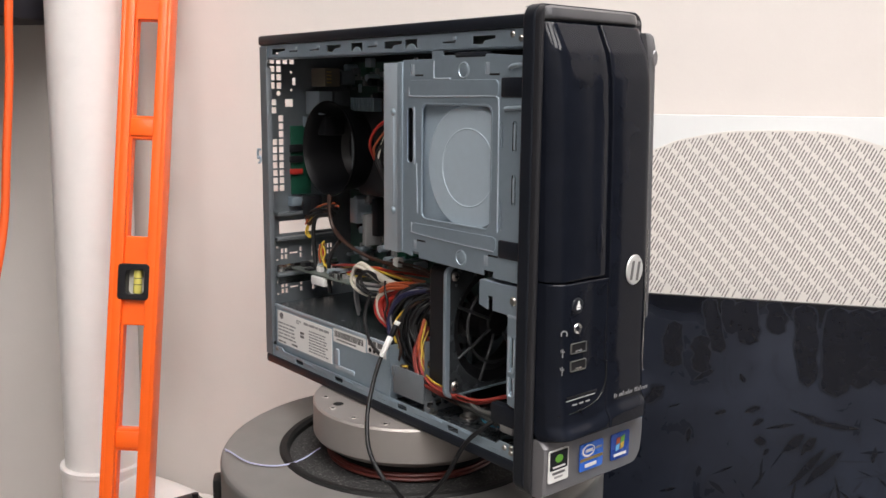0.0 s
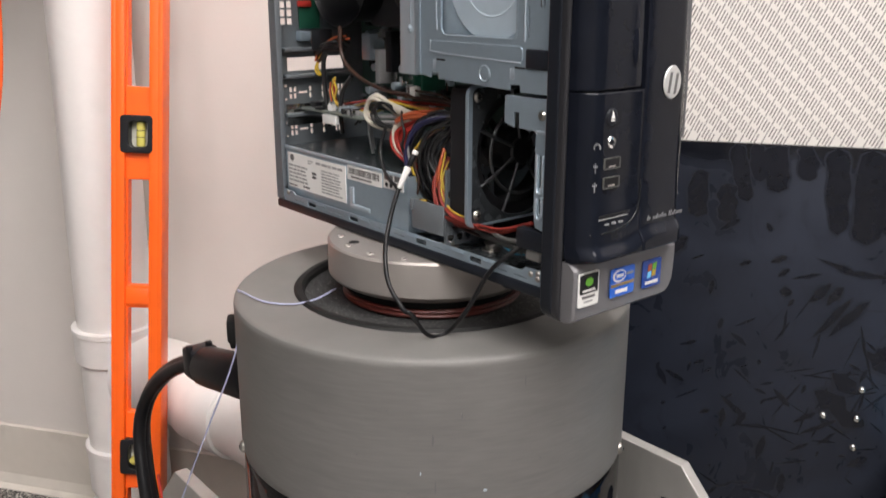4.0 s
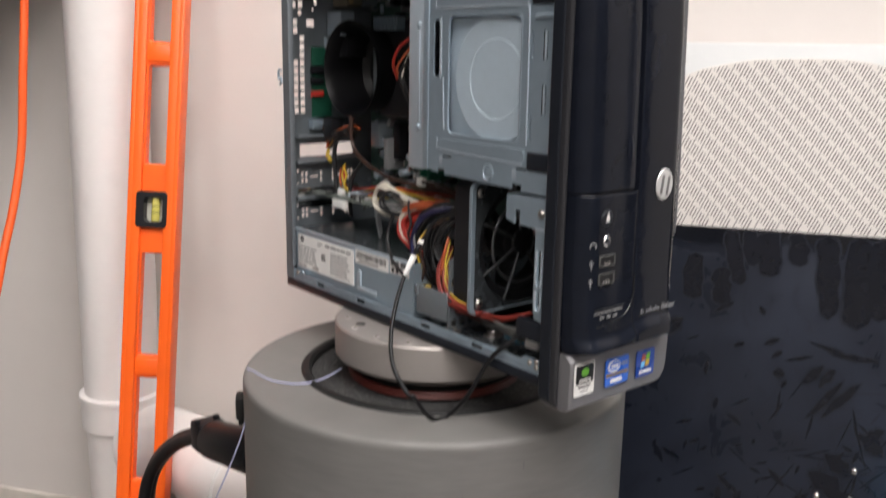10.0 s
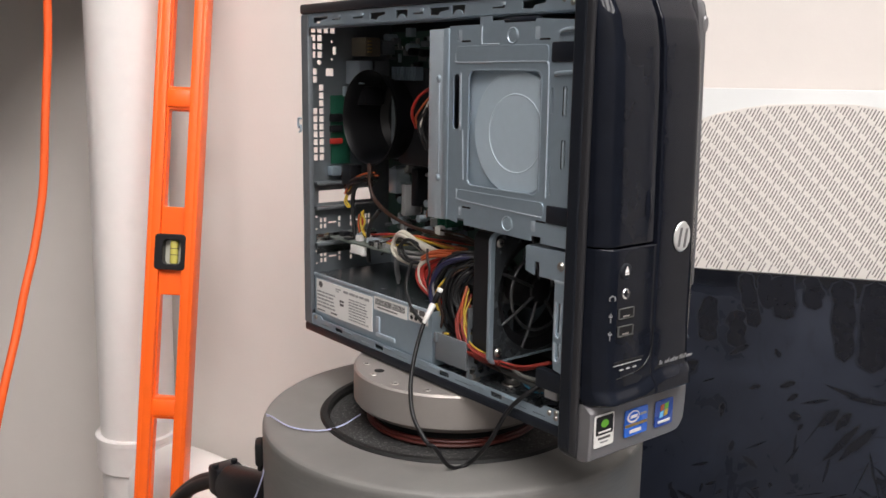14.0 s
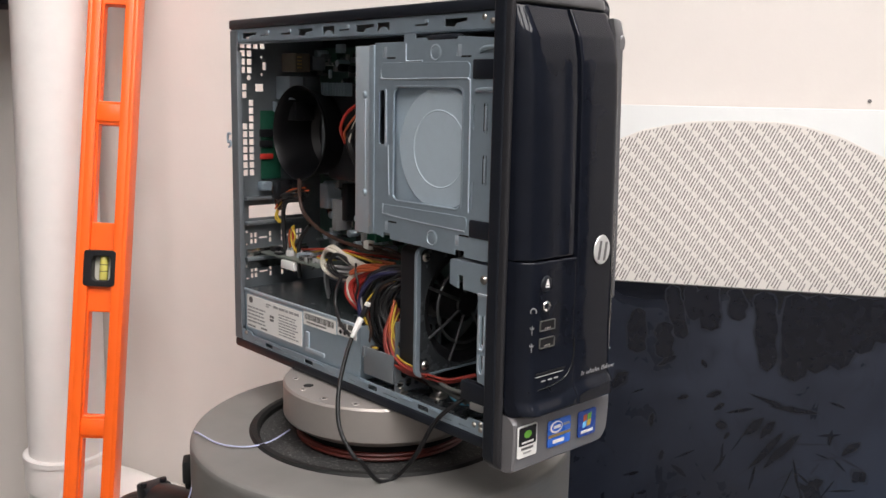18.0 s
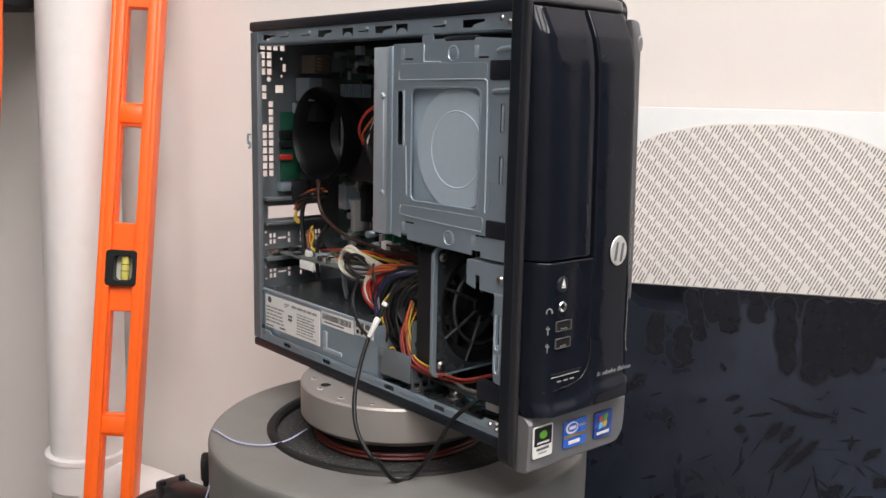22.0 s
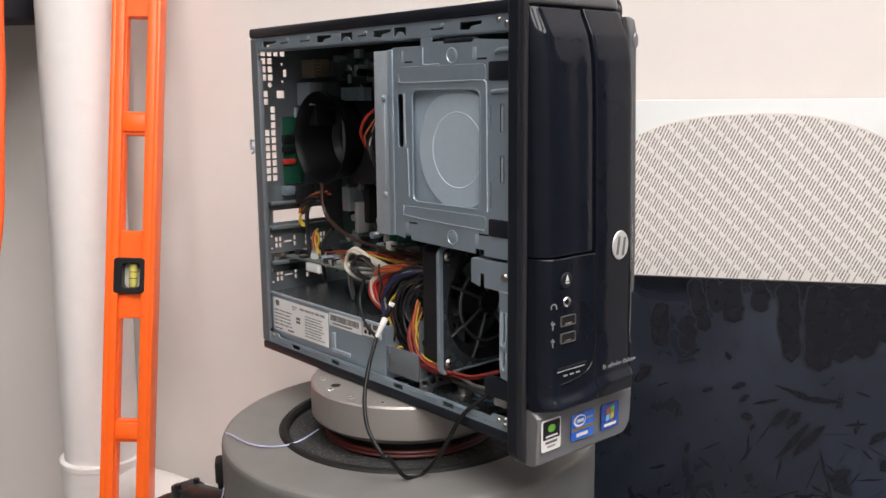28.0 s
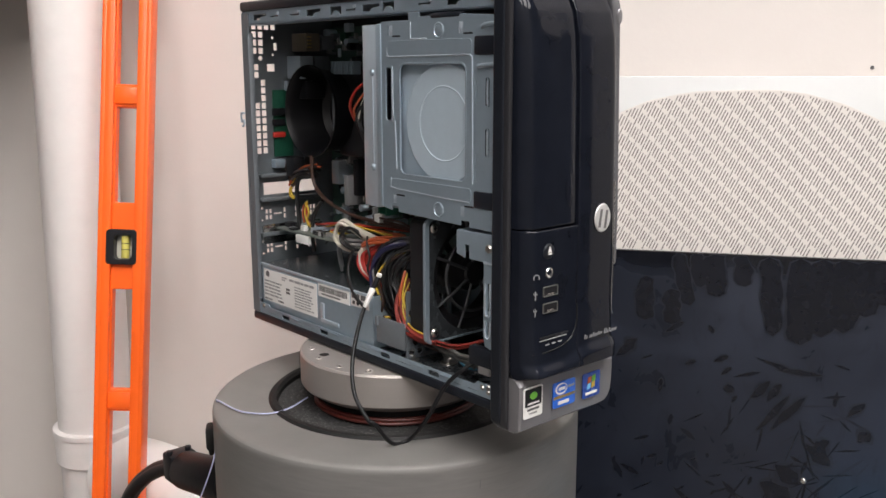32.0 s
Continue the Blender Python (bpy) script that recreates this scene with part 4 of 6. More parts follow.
for a, b in hooks:
    part("hook", box((b - 0.02, 0.008, 2.684), (b + 0.012, 0.02, 2.708), 0.005), CASE_PALE, rails)
for x, z in ((3.06, 2.70), (3.13, 2.675), (0.08, 2.69)):
    part("rivet", lathe([(0, 0.012), (0.012, 0.01), (0.02, 0.0), (0, 0)], (x, 0.018, z), 14, axes((0, 0, 0), (1, 0, 0), (0, 0, 1)).to_3x3().to_4x4()), STEEL, rails)
low = [[(0.08, 0.056), (3.2, 0.056), (3.2, 0.15), (3.02, 0.15), (2.99, 0.122), (0.30, 0.122), (0.27, 0.15), (0.08, 0.15)]]
for a, b in ((0.5, 0.62), (1.10, 1.22), (1.93, 2.05), (2.5, 2.62)):
    low.append(rect(a, 0.066, b, 0.108, 0.01, 2))
for a, b in ((0.28, 0.44), (0.72, 0.86), (0.9, 1.04), (1.4, 1.55), (1.66, 1.8), (2.12, 2.3), (2.72, 2.86), (2.92, 3.04)):
    low.append(rect(a, 0.078, b, 0.087, 0.004, 2))
lowr = part("bottom_rail", sheet(low, 0.012, xz(0.02), 0.002), CASE_STEEL, pc, "galvanised rail with pressed slots")
for a in (0.62, 1.22, 1.8, 2.3, 2.62):
    part("tab", box((a + 0.01, 0.006, 0.098), (a + 0.15, 0.016, 0.112), 0.004), CASE_STEEL, lowr)
for x, z in ((3.07, 0.12), (3.13, 0.10), (3.13, 0.135), (0.2, 0.13)):
    part("rivet", lathe([(0, 0.012), (0.012, 0.01), (0.02, 0.0), (0, 0)], (x, 0.013, z), 14, axes((0, 0, 0), (1, 0, 0), (0, 0, 1)).to_3x3().to_4x4()), STEEL, lowr)
strip = part("rear_strip", sheet([rect(0.02, 0.06, 0.13, 2.72), rect(0.045, 0.68, 0.06, 1.3)], 0.012, xz(0.012), 0.002), BRACKET_STEEL, pc)
part("strip_edge", box((0.115, 0.0, 0.18), (0.135, 0.05, 2.55), 0.006), BRACKET_STEEL, strip)
part("lock_loop", tube([(0.01, 0.0, 1.86), (-0.025, -0.005, 1.86), (-0.035, -0.005, 1.82), (-0.025, -0.005, 1.785), (0.0, 0.0, 1.80), (0.005, 0.0, 1.76), (-0.02, -0.003, 1.745)], 0.010, 8), CASE_STEEL, strip)

# perforated rear panel
holes = []


def cell(y, z, w=0.024, h=0.026):
    holes.append(rect(y - w, z - h, y + w, z + h))


for y in (0.055, 0.115, 0.178, 0.242, 0.308):
    cell(y, 2.615)
for y in (0.178, 0.308):
    holes.append(rect(y - 0.024, 2.668, y + 0.024, 2.685))
for z in (2.545, 2.475, 2.405):
    for y in (0.115, 0.178):
        cell(y, z)
holes.append(ring(0.172, 2.34, 0.022, 14))
for z in (2.262, 2.195):
    cell(0.125, z)
for z in (2.125, 2.057, 1.99):
    cell(0.19, z)
for k in range(7):
    for y in (0.127, 0.19):
        cell(y, 1.922 - 0.067 * k)
holes += [rect(0.235, 2.225, 0.315, 2.29), ring(0.30, 2.52, 0.012, 10), ring(0.30, 2.37, 0.012, 10), rect(0.31, 2.41, 0.345, 2.475)]
holes.append(rect(0.15, 1.115, 0.71, 1.225))
for z0 in (0.905, 0.595):
    for y in (0.175, 0.215):
        for z in (z0, z0 + 0.055):
            holes.append(rect(y - 0.014, z - 0.02, y + 0.014, z + 0.02))
    holes.append(rect(0.25, z0 + 0.02, 0.335, z0 + 0.036))
    for y in (0.365, 0.49):
        for z in (z0, z0 + 0.055):
            holes.append(rect(y - 0.012, z - 0.02, y + 0.012, z + 0.02))
    holes.append(rect(0.54, z0 + 0.02, 0.585, z0 + 0.036))
    for y in (0.62, 0.655, 0.69):
        for z in (z0, z0 + 0.055):
            holes.append(rect(y - 0.012, z - 0.02, y + 0.012, z + 0.02))
    holes += [rect(0.115, z0 - 0.03, 0.14, z0 - 0.015), rect(0.115, z0 + 0.08, 0.14, z0 + 0.1)]
# rear panel in the darkened steel: part of its shade is in the colour
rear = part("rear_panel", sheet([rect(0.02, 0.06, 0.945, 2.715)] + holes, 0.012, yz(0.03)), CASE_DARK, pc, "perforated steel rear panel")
for k in range(9):
    part("slit_tab", box((0.025, 0.06, 0.70 + 0.065 * k), (0.06, 0.085, 0.735 + 0.065 * k), 0.004), CASE_PALE, rear)
for z in (1.28, 1.06, 0.74):
    part("slot_rail", box((0.037, 0.1, z), (0.10, 0.75, z + 0.03), 0.006), CASE_DARK, rear)

# rear sockets seen from inside
for z0, z1, y0, y1, m in ((2.40, 2.56, 0.50, 0.66, SOCKET_TAN), (2.42, 2.54, 0.68, 0.82, CASE_DARK), (2.16, 2.36, 0.44, 0.58, CASE_PALE), (2.16, 2.36, 0.60, 0.76, CASE_DARK), (1.98, 2.14, 0.5, 0.7, VIAL_BLACK)):
    part("rear_socket", box((0.037, y0, z0), (0.26, y1, z1), 0.008), m, pc)
for z in (2.43, 2.46, 2.49, 2.52):
    part("contact", box((0.255, 0.52, z), (0.27, 0.56, z + 0.012)), GOLD, pc)

# motherboard and what stands on it
board = part("motherboard", box((0.08, 0.88, 0.66), (2.05, 0.895, 2.62)), PCB_DARK, pc, "dark green motherboard")
rnd = random.Random(4)
for k in range(190):
    x, z = rnd.uniform(0.06, 1.75), rnd.choice((rnd.uniform(2.25, 2.6), rnd.uniform(0.85, 1.5), rnd.uniform(0.72, 2.58)))
    w, h, d = rnd.uniform(0.015, 0.09), rnd.uniform(0.015, 0.08), rnd.uniform(0.02, 0.09)
    part("chip", box((x, 0.88 - d, z), (x + w, 0.882, z + h), 0.004, seg=1), rnd.choice((VIAL_BLACK, CASE_DARK, PCB, W_GREY, CASE_PALE, CHROME, W_GREY)), board)
for k in range(26):
    x, z = rnd.uniform(0.1, 1.7), rnd.choice((0.95, 1.2, 1.36, 2.42, 2.5)) + rnd.uniform(-0.08, 0.08)
    part("capacitor", rod((x, 0.76, z), (x, 0.882, z), 0.032, seg=14, bevel=0.006), rnd.choice((CASE_PALE, VIAL_BLACK, CASE_STEEL)), board)
for x in (1.16, 1.26):
    part("memory_module", box((x, 0.60, 1.02), (x + 0.025, 0.88, 2.25), 0.003), PCB, board, "green memory module")
part("board_connector", box((0.52, 0.70, 1.02), (0.58, 0.88, 1.30), 0.01), W_GREY, board)
part("board_connector", box((0.30, 0.72, 1.20), (0.42, 0.88, 1.42), 0.01), CASE_PALE, board)
part("board_connector", box((0.64, 0.72, 1.12), (0.72, 0.88, 1.45), 0.01), VIAL_BLACK, board)
heat = part("heat_sink", box((0.44, 0.65, 1.52), (1.04, 0.88, 2.24)), CASE_DARK, pc, "finned heat sink under the black duct")
for k in range(9):
    part("fin", box((0.62 + 0.04 * k, 0.52, 2.20), (0.632 + 0.04 * k, 0.60, 2.31)), CASE_STEEL, heat)
ym = axes((0, 0, 0), (1, 0, 0), (0, 0, 1)).to_3x3().to_4x4()
DUCT = [(0.0, 0.40), (0.26, 0.395), (0.31, 0.34), (0.345, 0.20), (0.37, 0.07), (0.387, 0.008), (0.395, -0.003), (0.402, 0.0), (0.40, 0.02), (0.375, 0.06), (0.355, 0.2), (0.345, 0.42), (0.0, 0.42)]
duct = part("air_duct", lathe([(r, -z) for r, z in DUCT], (0.48, 0.38, 1.88), 64, ym), DUCT_BLACK, pc, "round black plastic air duct")
part("duct_shroud", box((0.55, 0.61, 1.48), (1.22, 0.87, 2.30), 0.06), FAN_BLACK, pc)
# small riser card with red and black plugs near the rear
riser = part("riser_card", box((0.043, 0.27, 1.46), (0.056, 0.47, 2.06), 0.003), PCB, pc, "small green riser card")
for z0, z1, m in ((1.74, 1.80, VIAL_BLACK), (1.83, 1.90, VIAL_BLACK), (1.635, 1.685, W_RED)):
    part("plug", box((0.056, 0.25, z0), (0.085, 0.38, z1), 0.01), m, riser)
part("riser_clip", box((0.043, 0.40, 2.05), (0.075, 0.43, 2.14), 0.006), CASE_PALE, riser)
part("plug_housing", box((0.12, 0.34, 1.28), (0.26, 0.46, 1.46), 0.012), VIAL_BLACK, pc)
part("jack_bracket", box((0.037, 0.24, 1.36), (0.12, 0.34, 1.44), 0.01), CASE_STEEL, pc)

# expansion card lying over the power supply
card = part("expansion_card", box((0.08, 0.24, 0.80), (1.0, 0.60, 0.815), 0.002), CARD_GREY, pc, "grey-green expansion card crowded with pale chips")
part("card_bracket", box((0.038, 0.12, 0.66), (0.05, 0.75, 0.84), 0.004), CHROME, card)
for k in range(44):
    x, y = rnd.uniform(0.10, 0.85), rnd.uniform(0.24, 0.52)
    w = rnd.uniform(0.02, 0.09)
    part("card_chip", box((x, y, 0.815), (x + w, y + w * 0.8, 0.825 + rnd.uniform(0.005, 0.05)), 0.003, seg=1), rnd.choice((W_GREY, CASE_PALE, CHROME, LABEL_WHITE, CASE_PALE, VIAL_BLACK)), card)
part("card_plug", box((0.42, 0.23, 0.72), (0.62, 0.27, 0.795), 0.008), LABEL_WHITE, card)

# power supply
psu = part("power_supply", box((0.14, 0.035, 0.085), (1.82, 0.86, 0.515), 0.012), CASE_STEEL, pc, "steel power supply with white labels")
part("psu_lip", box((0.14, 0.028, 0.50), (1.82, 0.05, 0.522), 0.004), CASE_PALE, psu)
part("psu_top", box((0.145, 0.055, 0.514), (1.815, 0.855, 0.5185)), PSU_TOP, psu)
part("psu_emboss", box((1.10, 0.024, 0.165), (1.36, 0.04, 0.20), 0.006), CASE_PALE, psu)
part("psu_emboss", box((1.10, 0.024, 0.20), (1.15, 0.04, 0.33), 0.006), CASE_PALE, psu)


def text_rows(parent, y, x0, x1, z0, z1, rows, mat, seed, fill=0.6, m=None, slant=0.0):
    """Rows of small plain bars, one mesh a row."""
    r = random.Random(seed)
    step = (z1 - z0) / rows
    for k in range(rows):
        bm, x = bmesh.new(), x0
        zb = z1 - (k + 1) * step + step * (1 - fill) / 2
        stop = x1 - r.uniform(0, 0.3) * (x1 - x0)
        while x < stop:
            w = step * r.uniform(0.6, 2.6)
            if x + w > x1:
                break
            box((x, y - 0.0015, zb), (x + w, y, zb + step * fill), bm=bm)
            x += w + step * r.uniform(0.25, 0.5)
        if len(bm.verts):
            if m is not None:
                move(bm, m)
            part("print_bar", bm, mat, parent)
        else:
            bm.free()


lab = part("label", sheet([rect(0.185, 0.185, 1.045, 0.475)], 0.004, xz(0.032)), LABEL_WHITE, psu, "white rating label with fine print")
part("emblem", sheet([ring(0.255, 0.435, 0.03, 20, 0.028)], 0.002, xz(0.029)), LABEL_GREY, lab)
text_rows(lab, 0.0295, 0.20, 0.50, 0.23, 0.385, 5, W_GREY, 1, 0.45)
text_rows(lab, 0.0295, 0.20, 0.36, 0.195, 0.215, 1, LABEL_GREY, 2)
text_rows(lab, 0.0295, 0.42, 0.56, 0.20, 0.225, 1, LABEL_GREY, 22)
text_rows(lab, 0.0295, 0.50, 0.58, 0.41, 0.45, 2, W_GREY, 3)
text_rows(lab, 0.0295, 0.56, 0.64, 0.30, 0.36, 2, LABEL_GREY, 5, 0.7)
text_rows(lab, 0.0295, 0.70, 1.02, 0.205, 0.40, 8, W_GREY, 4, 0.45)
text_rows(lab, 0.0295, 0.62, 1.02, 0.42, 0.455, 1, W_GREY, 14)
lab = part("label", sheet([rect(1.07, 0.385, 1.515, 0.495)], 0.004, xz(0.032)), LABEL_WHITE, psu, "white barcode label")
rb, x = random.Random(9), 1.09
bars = bmesh.new()
while x < 1.48:
    w = rb.choice((0.004, 0.006, 0.01))
    box((x, 0.028, 0.43), (x + w, 0.0295, 0.48), bm=bars)
    x += w + rb.choice((0.004, 0.007))
part("barcode", bars, LABEL_GREY, lab)
text_rows(lab, 0.0295, 1.12, 1.45, 0.40, 0.42, 1, LABEL_GREY, 6)
lab = part("label", sheet([rect(1.535, 0.395, 1.775, 0.515)], 0.004, xz(0.032)), LABEL_WHITE, psu, "white certification label")
text_rows(lab, 0.0295, 1.55, 1.76, 0.455, 0.505, 1, LABEL_GREY, 7, 0.8)
for k in range(4):
    part("print_dot", sheet([ring(1.575 + 0.055 * k, 0.425, 0.017, 12)], 0.002, xz(0.029)), VIAL_BLACK, lab)

# bracket and hex-vented plate between supply and fan
part("side_bracket", join(box((1.86, 0.035, 0.165), (2.21, 0.047, 0.375), 0.004), box((1.86, 0.02, 0.30), (1.89, 0.035, 0.375), 0.004), box((1.86, 0.047, 0.165), (2.21, 0.20, 0.177), 0.004)), BRACKET_STEEL, pc)
hexes = [rect(0.06, 0.09, 0.5, 0.62)]
for r in range(6):
    for c in range(5):
        hexes.append([(0.11 + 0.08 * c + 0.04 * (r % 2) + 0.034 * math.cos(radians(60 * k + 30)), 0.15 + 0.075 * r + 0.036 * math.sin(radians(60 * k + 30))) for k in range(6)])
part("vented_plate", sheet(hexes, 0.012, yz(2.20)), CASE_DARK, pc, "steel plate with hexagonal vents")
for x, y in ((2.17, 0.125), (2.42, 0.29), (1.98, 0.32), (2.30, 0.42)):
    part("floor_screw", lathe([(0, 0.05), (0.034, 0.047), (0.04, 0.038), (0.04, 0.012), (0.065, 0.010), (0.068, 0.0), (0, 0)], (x, y, 0.075), 18), STEEL, pc)

# front fan: frame, hub, blades and wire guard
FY, FZ = 0.541, 0.734
fan = part("front_fan", sheet([rect(0.10, 0.30, 0.92, 1.17, 0.05), ring(FY, FZ, 0.365, 48)], 0.20, yz(2.31), 0.01), FAN_BLACK, pc, "black case fan with a moulded guard")
part("hub", rod((2.2, FY, FZ), (2.40, FY, FZ), 0.15, seg=32, bevel=0.02), FAN_BLACK, fan)
for k in range(7):
    m = Matrix.Translation((2.29, FY, FZ)) @ Matrix.Rotation(2 * math.pi * k / 7, 4, "X") @ Matrix.Rotation(radians(38), 4, "Z")
    part("blade", box((-0.08, 0.13, -0.006), (0.08, 0.335, 0.006), 0.004, m=m @ Matrix.Rotation(radians(90), 4, "Y") @ Matrix.Rotation(radians(35), 4, "Y")), FAN_BLACK, fan)
for r in (0.29,):
    part("guard_ring", lathe([(r + 0.012 * math.cos(radians(a)), 0.012 * math.sin(radians(a))) for a in range(0, 360, 60)], (2.435, FY, FZ), 48, Matrix.Rotation(radians(90), 4, "Y"), closed=True), GUARD, fan)
for deg in (156, 209, 248, 303, 2, 50, 103):
    d = Vector((0, math.cos(radians(deg)), math.sin(radians(deg))))
    c = Vector((2.432, FY, FZ))
    part("guard_spoke", tube([c + d * 0.08, c + d * 0.25 + Vector((0.004, 0, 0)), c + d * 0.435], 0.012, 7, 3), GUARD, fan)
part("guard_cap", lathe([(0, 0.016), (0.03, 0.018), (0.05, 0.02), (0.09, 0.016), (0.1, 0.0), (0, 0)], (2.425, FY, FZ), 32, Matrix.Rotation(radians(90), 4, "Y")), FAN_BLACK, fan)
plate = part("fan_plate", sheet([rect(0.055, 0.285, 0.93, 1.185, 0.04), ring(0.515, FZ, 0.408, 48, 0.43)], 0.014, yz(2.45), 0.003), PSU_TOP, pc, "dark steel fan mounting plate")
part("plate_fold", sheet([rect(0.028, 0.276, 0.93, 1.196, 0.06, 6), rect(0.060, 0.284, 0.925, 1.188, 0.05, 6)], 0.03, yz(2.452), 0.004), CASE_STEEL, plate)
for y, z in ((0.120, 0.35), (0.116, 1.125)):
    sc = part("screw", lathe([(0, 0.016), (0.022, 0.014), (0.034, 0.0), (0, 0)], (2.457, y, z), 16, Matrix.Rotation(radians(90), 4, "Y")), STEEL, plate)
    part("cross_slot", join(box((2.470, y - 0.018, z - 0.004), (2.476, y + 0.018, z + 0.004)), box((2.470, y - 0.004, z - 0.018), (2.4765, y + 0.004, z + 0.018))), RUBBER, sc)
part("light_tab", rod((2.2, 0.18, 1.16), (2.33, 0.14, 1.165), 0.022, 0.006, seg=10), CHROME, fan)

# front support bracket beside the fan
brk = [(2.82, 1.175), (3.19, 1.185), (3.20, 0.40), (3.10, 0.42), (3.085, 0.5), (3.085, 0.995), (2.945, 1.0), (2.945, 1.09), (2.895, 1.09), (2.895, 1.0), (2.82, 1.02)]
bk = part("front_bracket", sheet([brk, rect(3.118, 0.66, 3.138, 0.86, 0.01), rect(3.118, 0.50, 3.138, 0.60, 0.01)], 0.014, xz(0.012), 0.003), CASE_STEEL, pc, "pressed steel front bracket")
part("bracket_fold", box((2.82, 0.012, 1.165), (3.19, 0.2, 1.182), 0.004), CASE_PALE, bk)
part("bracket_rim", box((3.08, 0.0, 0.98), (3.20, 0.012, 1.0), 0.005), CASE_PALE, bk)
part("screw", lathe([(0, 0.014), (0.02, 0.012), (0.03, 0.0), (0, 0)], (3.13, 0.004, 1.09), 16, ym), STEEL, bk)
for z0, z1 in ((0.66, 0.86), (0.50, 0.60)):
    part("bead", tube([(3.105, 0.003, z1), (3.105, 0.001, z0), (3.128, 0.0, z0 - 0.025), (3.15, 0.001, z0), (3.15, 0.003, z1)], 0.008, 6, 4), CASE_PALE, bk)

part("black_clip", box((2.95, -0.006, 0.27), (3.19, 0.06, 0.40), 0.012), CASE_BLACK, pc, "black plastic clip")
plug = part("small_plug", box((2.93, 0.10, 0.165), (3.05, 0.17, 0.225), 0.012), W_LEAD, pc, "small white plug on a blue and white lead")
for k in range(3):
    part("lead", tube([(2.93, 0.12 + 0.02 * k, 0.19), (2.84, 0.11 + 0.03 * k, 0.175 + 0.01 * k), (2.74, 0.13 + 0.01 * k, 0.18), (2.64, 0.2, 0.16)], 0.008, 6, 5), (TEAL_WIRE, W_LEAD, TEAL_WIRE)[k], plug)

# drive cage with the optical drive behind its window
outer = [(2.02, 1.25), (2.12, 1.235), (2.12, 1.27), (2.2, 1.27), (2.2, 1.23), (2.86, 1.215), (2.86, 1.25), (2.95, 1.25), (2.95, 1.21), (3.19, 1.21), (3.19, 2.57), (2.88, 2.59), (2.44, 2.59), (2.44, 2.62), (2.33, 2.62), (2.33, 2.57), (2.02, 2.57)]
cuts = [rect(2.225, 1.51, 2.905, 2.275, 0.05), rect(2.065, 1.88, 2.13, 2.255, 0.025), 
        rect(2.10, 2.47, 2.15, 2.545), rect(2.84, 2.47, 2.885, 2.545), rect(2.14, 1.29, 2.175, 1.35), rect(2.86, 1.275, 2.90, 1.345), rect(3.0, 1.52, 3.015, 1.7), rect(3.0, 2.02, 3.015, 2.18)]
cage = part("drive_cage", sheet([outer] + cuts, 0.012, xz(0.006), 0.002), CASE_STEEL, pc, "pressed steel drive cage with a square window")
# faces behind the cage front are coloured darker to hold the recess's shade
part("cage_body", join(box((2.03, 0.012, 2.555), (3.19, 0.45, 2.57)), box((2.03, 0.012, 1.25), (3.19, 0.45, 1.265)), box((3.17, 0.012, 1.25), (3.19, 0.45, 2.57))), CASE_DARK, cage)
# pressed beads; their pale colour paints the highlight along each ridge
for line in ([(2.09, 0, 2.39), (2.09, 0, 2.35), (2.12, 0, 2.33), (2.5, 0, 2.332), (2.90, 0, 2.335), (2.955, 0, 2.325), (2.97, 0, 2.28), (2.975, 0, 1.9), (2.978, 0, 1.5)],
             [(2.12, 0, 1.47), (2.12, 0, 1.42), (2.15, 0, 1.40), (2.5, 0, 1.385), (2.95, 0, 1.375)],
             [(2.35, 0, 2.56), (2.35, 0, 2.46), (2.37, 0, 2.445), (2.52, 0, 2.445)], [(2.145, 0, 2.25), (2.15, 0, 1.90)], [(2.17, 0, 1.88), (2.185, 0, 1.54)]):
    part("bead", tube(line, 0.006, 8, 6), CASE_PALE, cage)
for x0, z0, z1 in ((2.095, 2.336, 2.435), (2.125, 1.385, 1.468)):
    part("pressed_bar", sheet([rect(x0, z0, 2.965, z1, 0.03, 6)], 0.006, xz(-0.001), 0.003), CASE_STEEL, cage)
part("slot_edge", box((2.132, -0.003, 1.87), (2.150, 0.02, 2.26), 0.004), CASE_PALE, cage)
for x, z in ((2.15, 2.468), (2.885, 2.468), (2.18, 1.352), (2.90, 1.347)):
    part("tab_slot", box((x, -0.001, z - 0.006), (x + 0.09, 0.004, z + 0.006), 0.001), RUBBER, cage)
for loop in (rect(2.215, 1.50, 2.915, 2.285, 0.055),):
    part("window_fold", sheet([loop, rect(2.222, 1.507, 2.908, 2.278, 0.05)], 0.016, xz(0.006), 0.003), CASE_STEEL, cage)
for x, z in ((2.645, 2.495), (2.64, 1.293)):
    part("dimple", lathe([(0, 0.006), (0.025, 0.005), (0.04, 0.0), (0.046, 0.006), (0.056, 0.0), (0, -0.002)], (x, 0.0, z), 24, ym), CASE_STEEL, cage)
for x, z0, z1 in ((2.13, 2.47, 2.545), (2.865, 2.47, 2.545), (2.16, 1.29, 1.35), (2.88, 1.275, 1.345)):
    part("punched_tab", box((x - 0.02, 0.0, z0), (x + 0.02, 0.05, z1), 0.005), CASE_PALE, cage)
for z in (2.04, 1.72):
    part("spring_slot", sheet([rect(3.098, z - 0.035, 3.132, z + 0.15, 0.016), rect(3.106, z - 0.024, 3.124, z + 0.15, 0.008)], 0.004, xz(-0.001)), RUBBER, cage)
    part("spring_tab", box((3.108, -0.007, z - 0.02), (3.122, 0.0, z + 0.13), 0.004), CASE_PALE, cage)
for z0, z1 in ((2.33, 2.45), (1.345, 1.46)):
    part("black_clip", box((2.995, -0.012, z0), (3.19, 0.05, z1), 0.012), CASE_BLACK, cage, "black plastic clip")
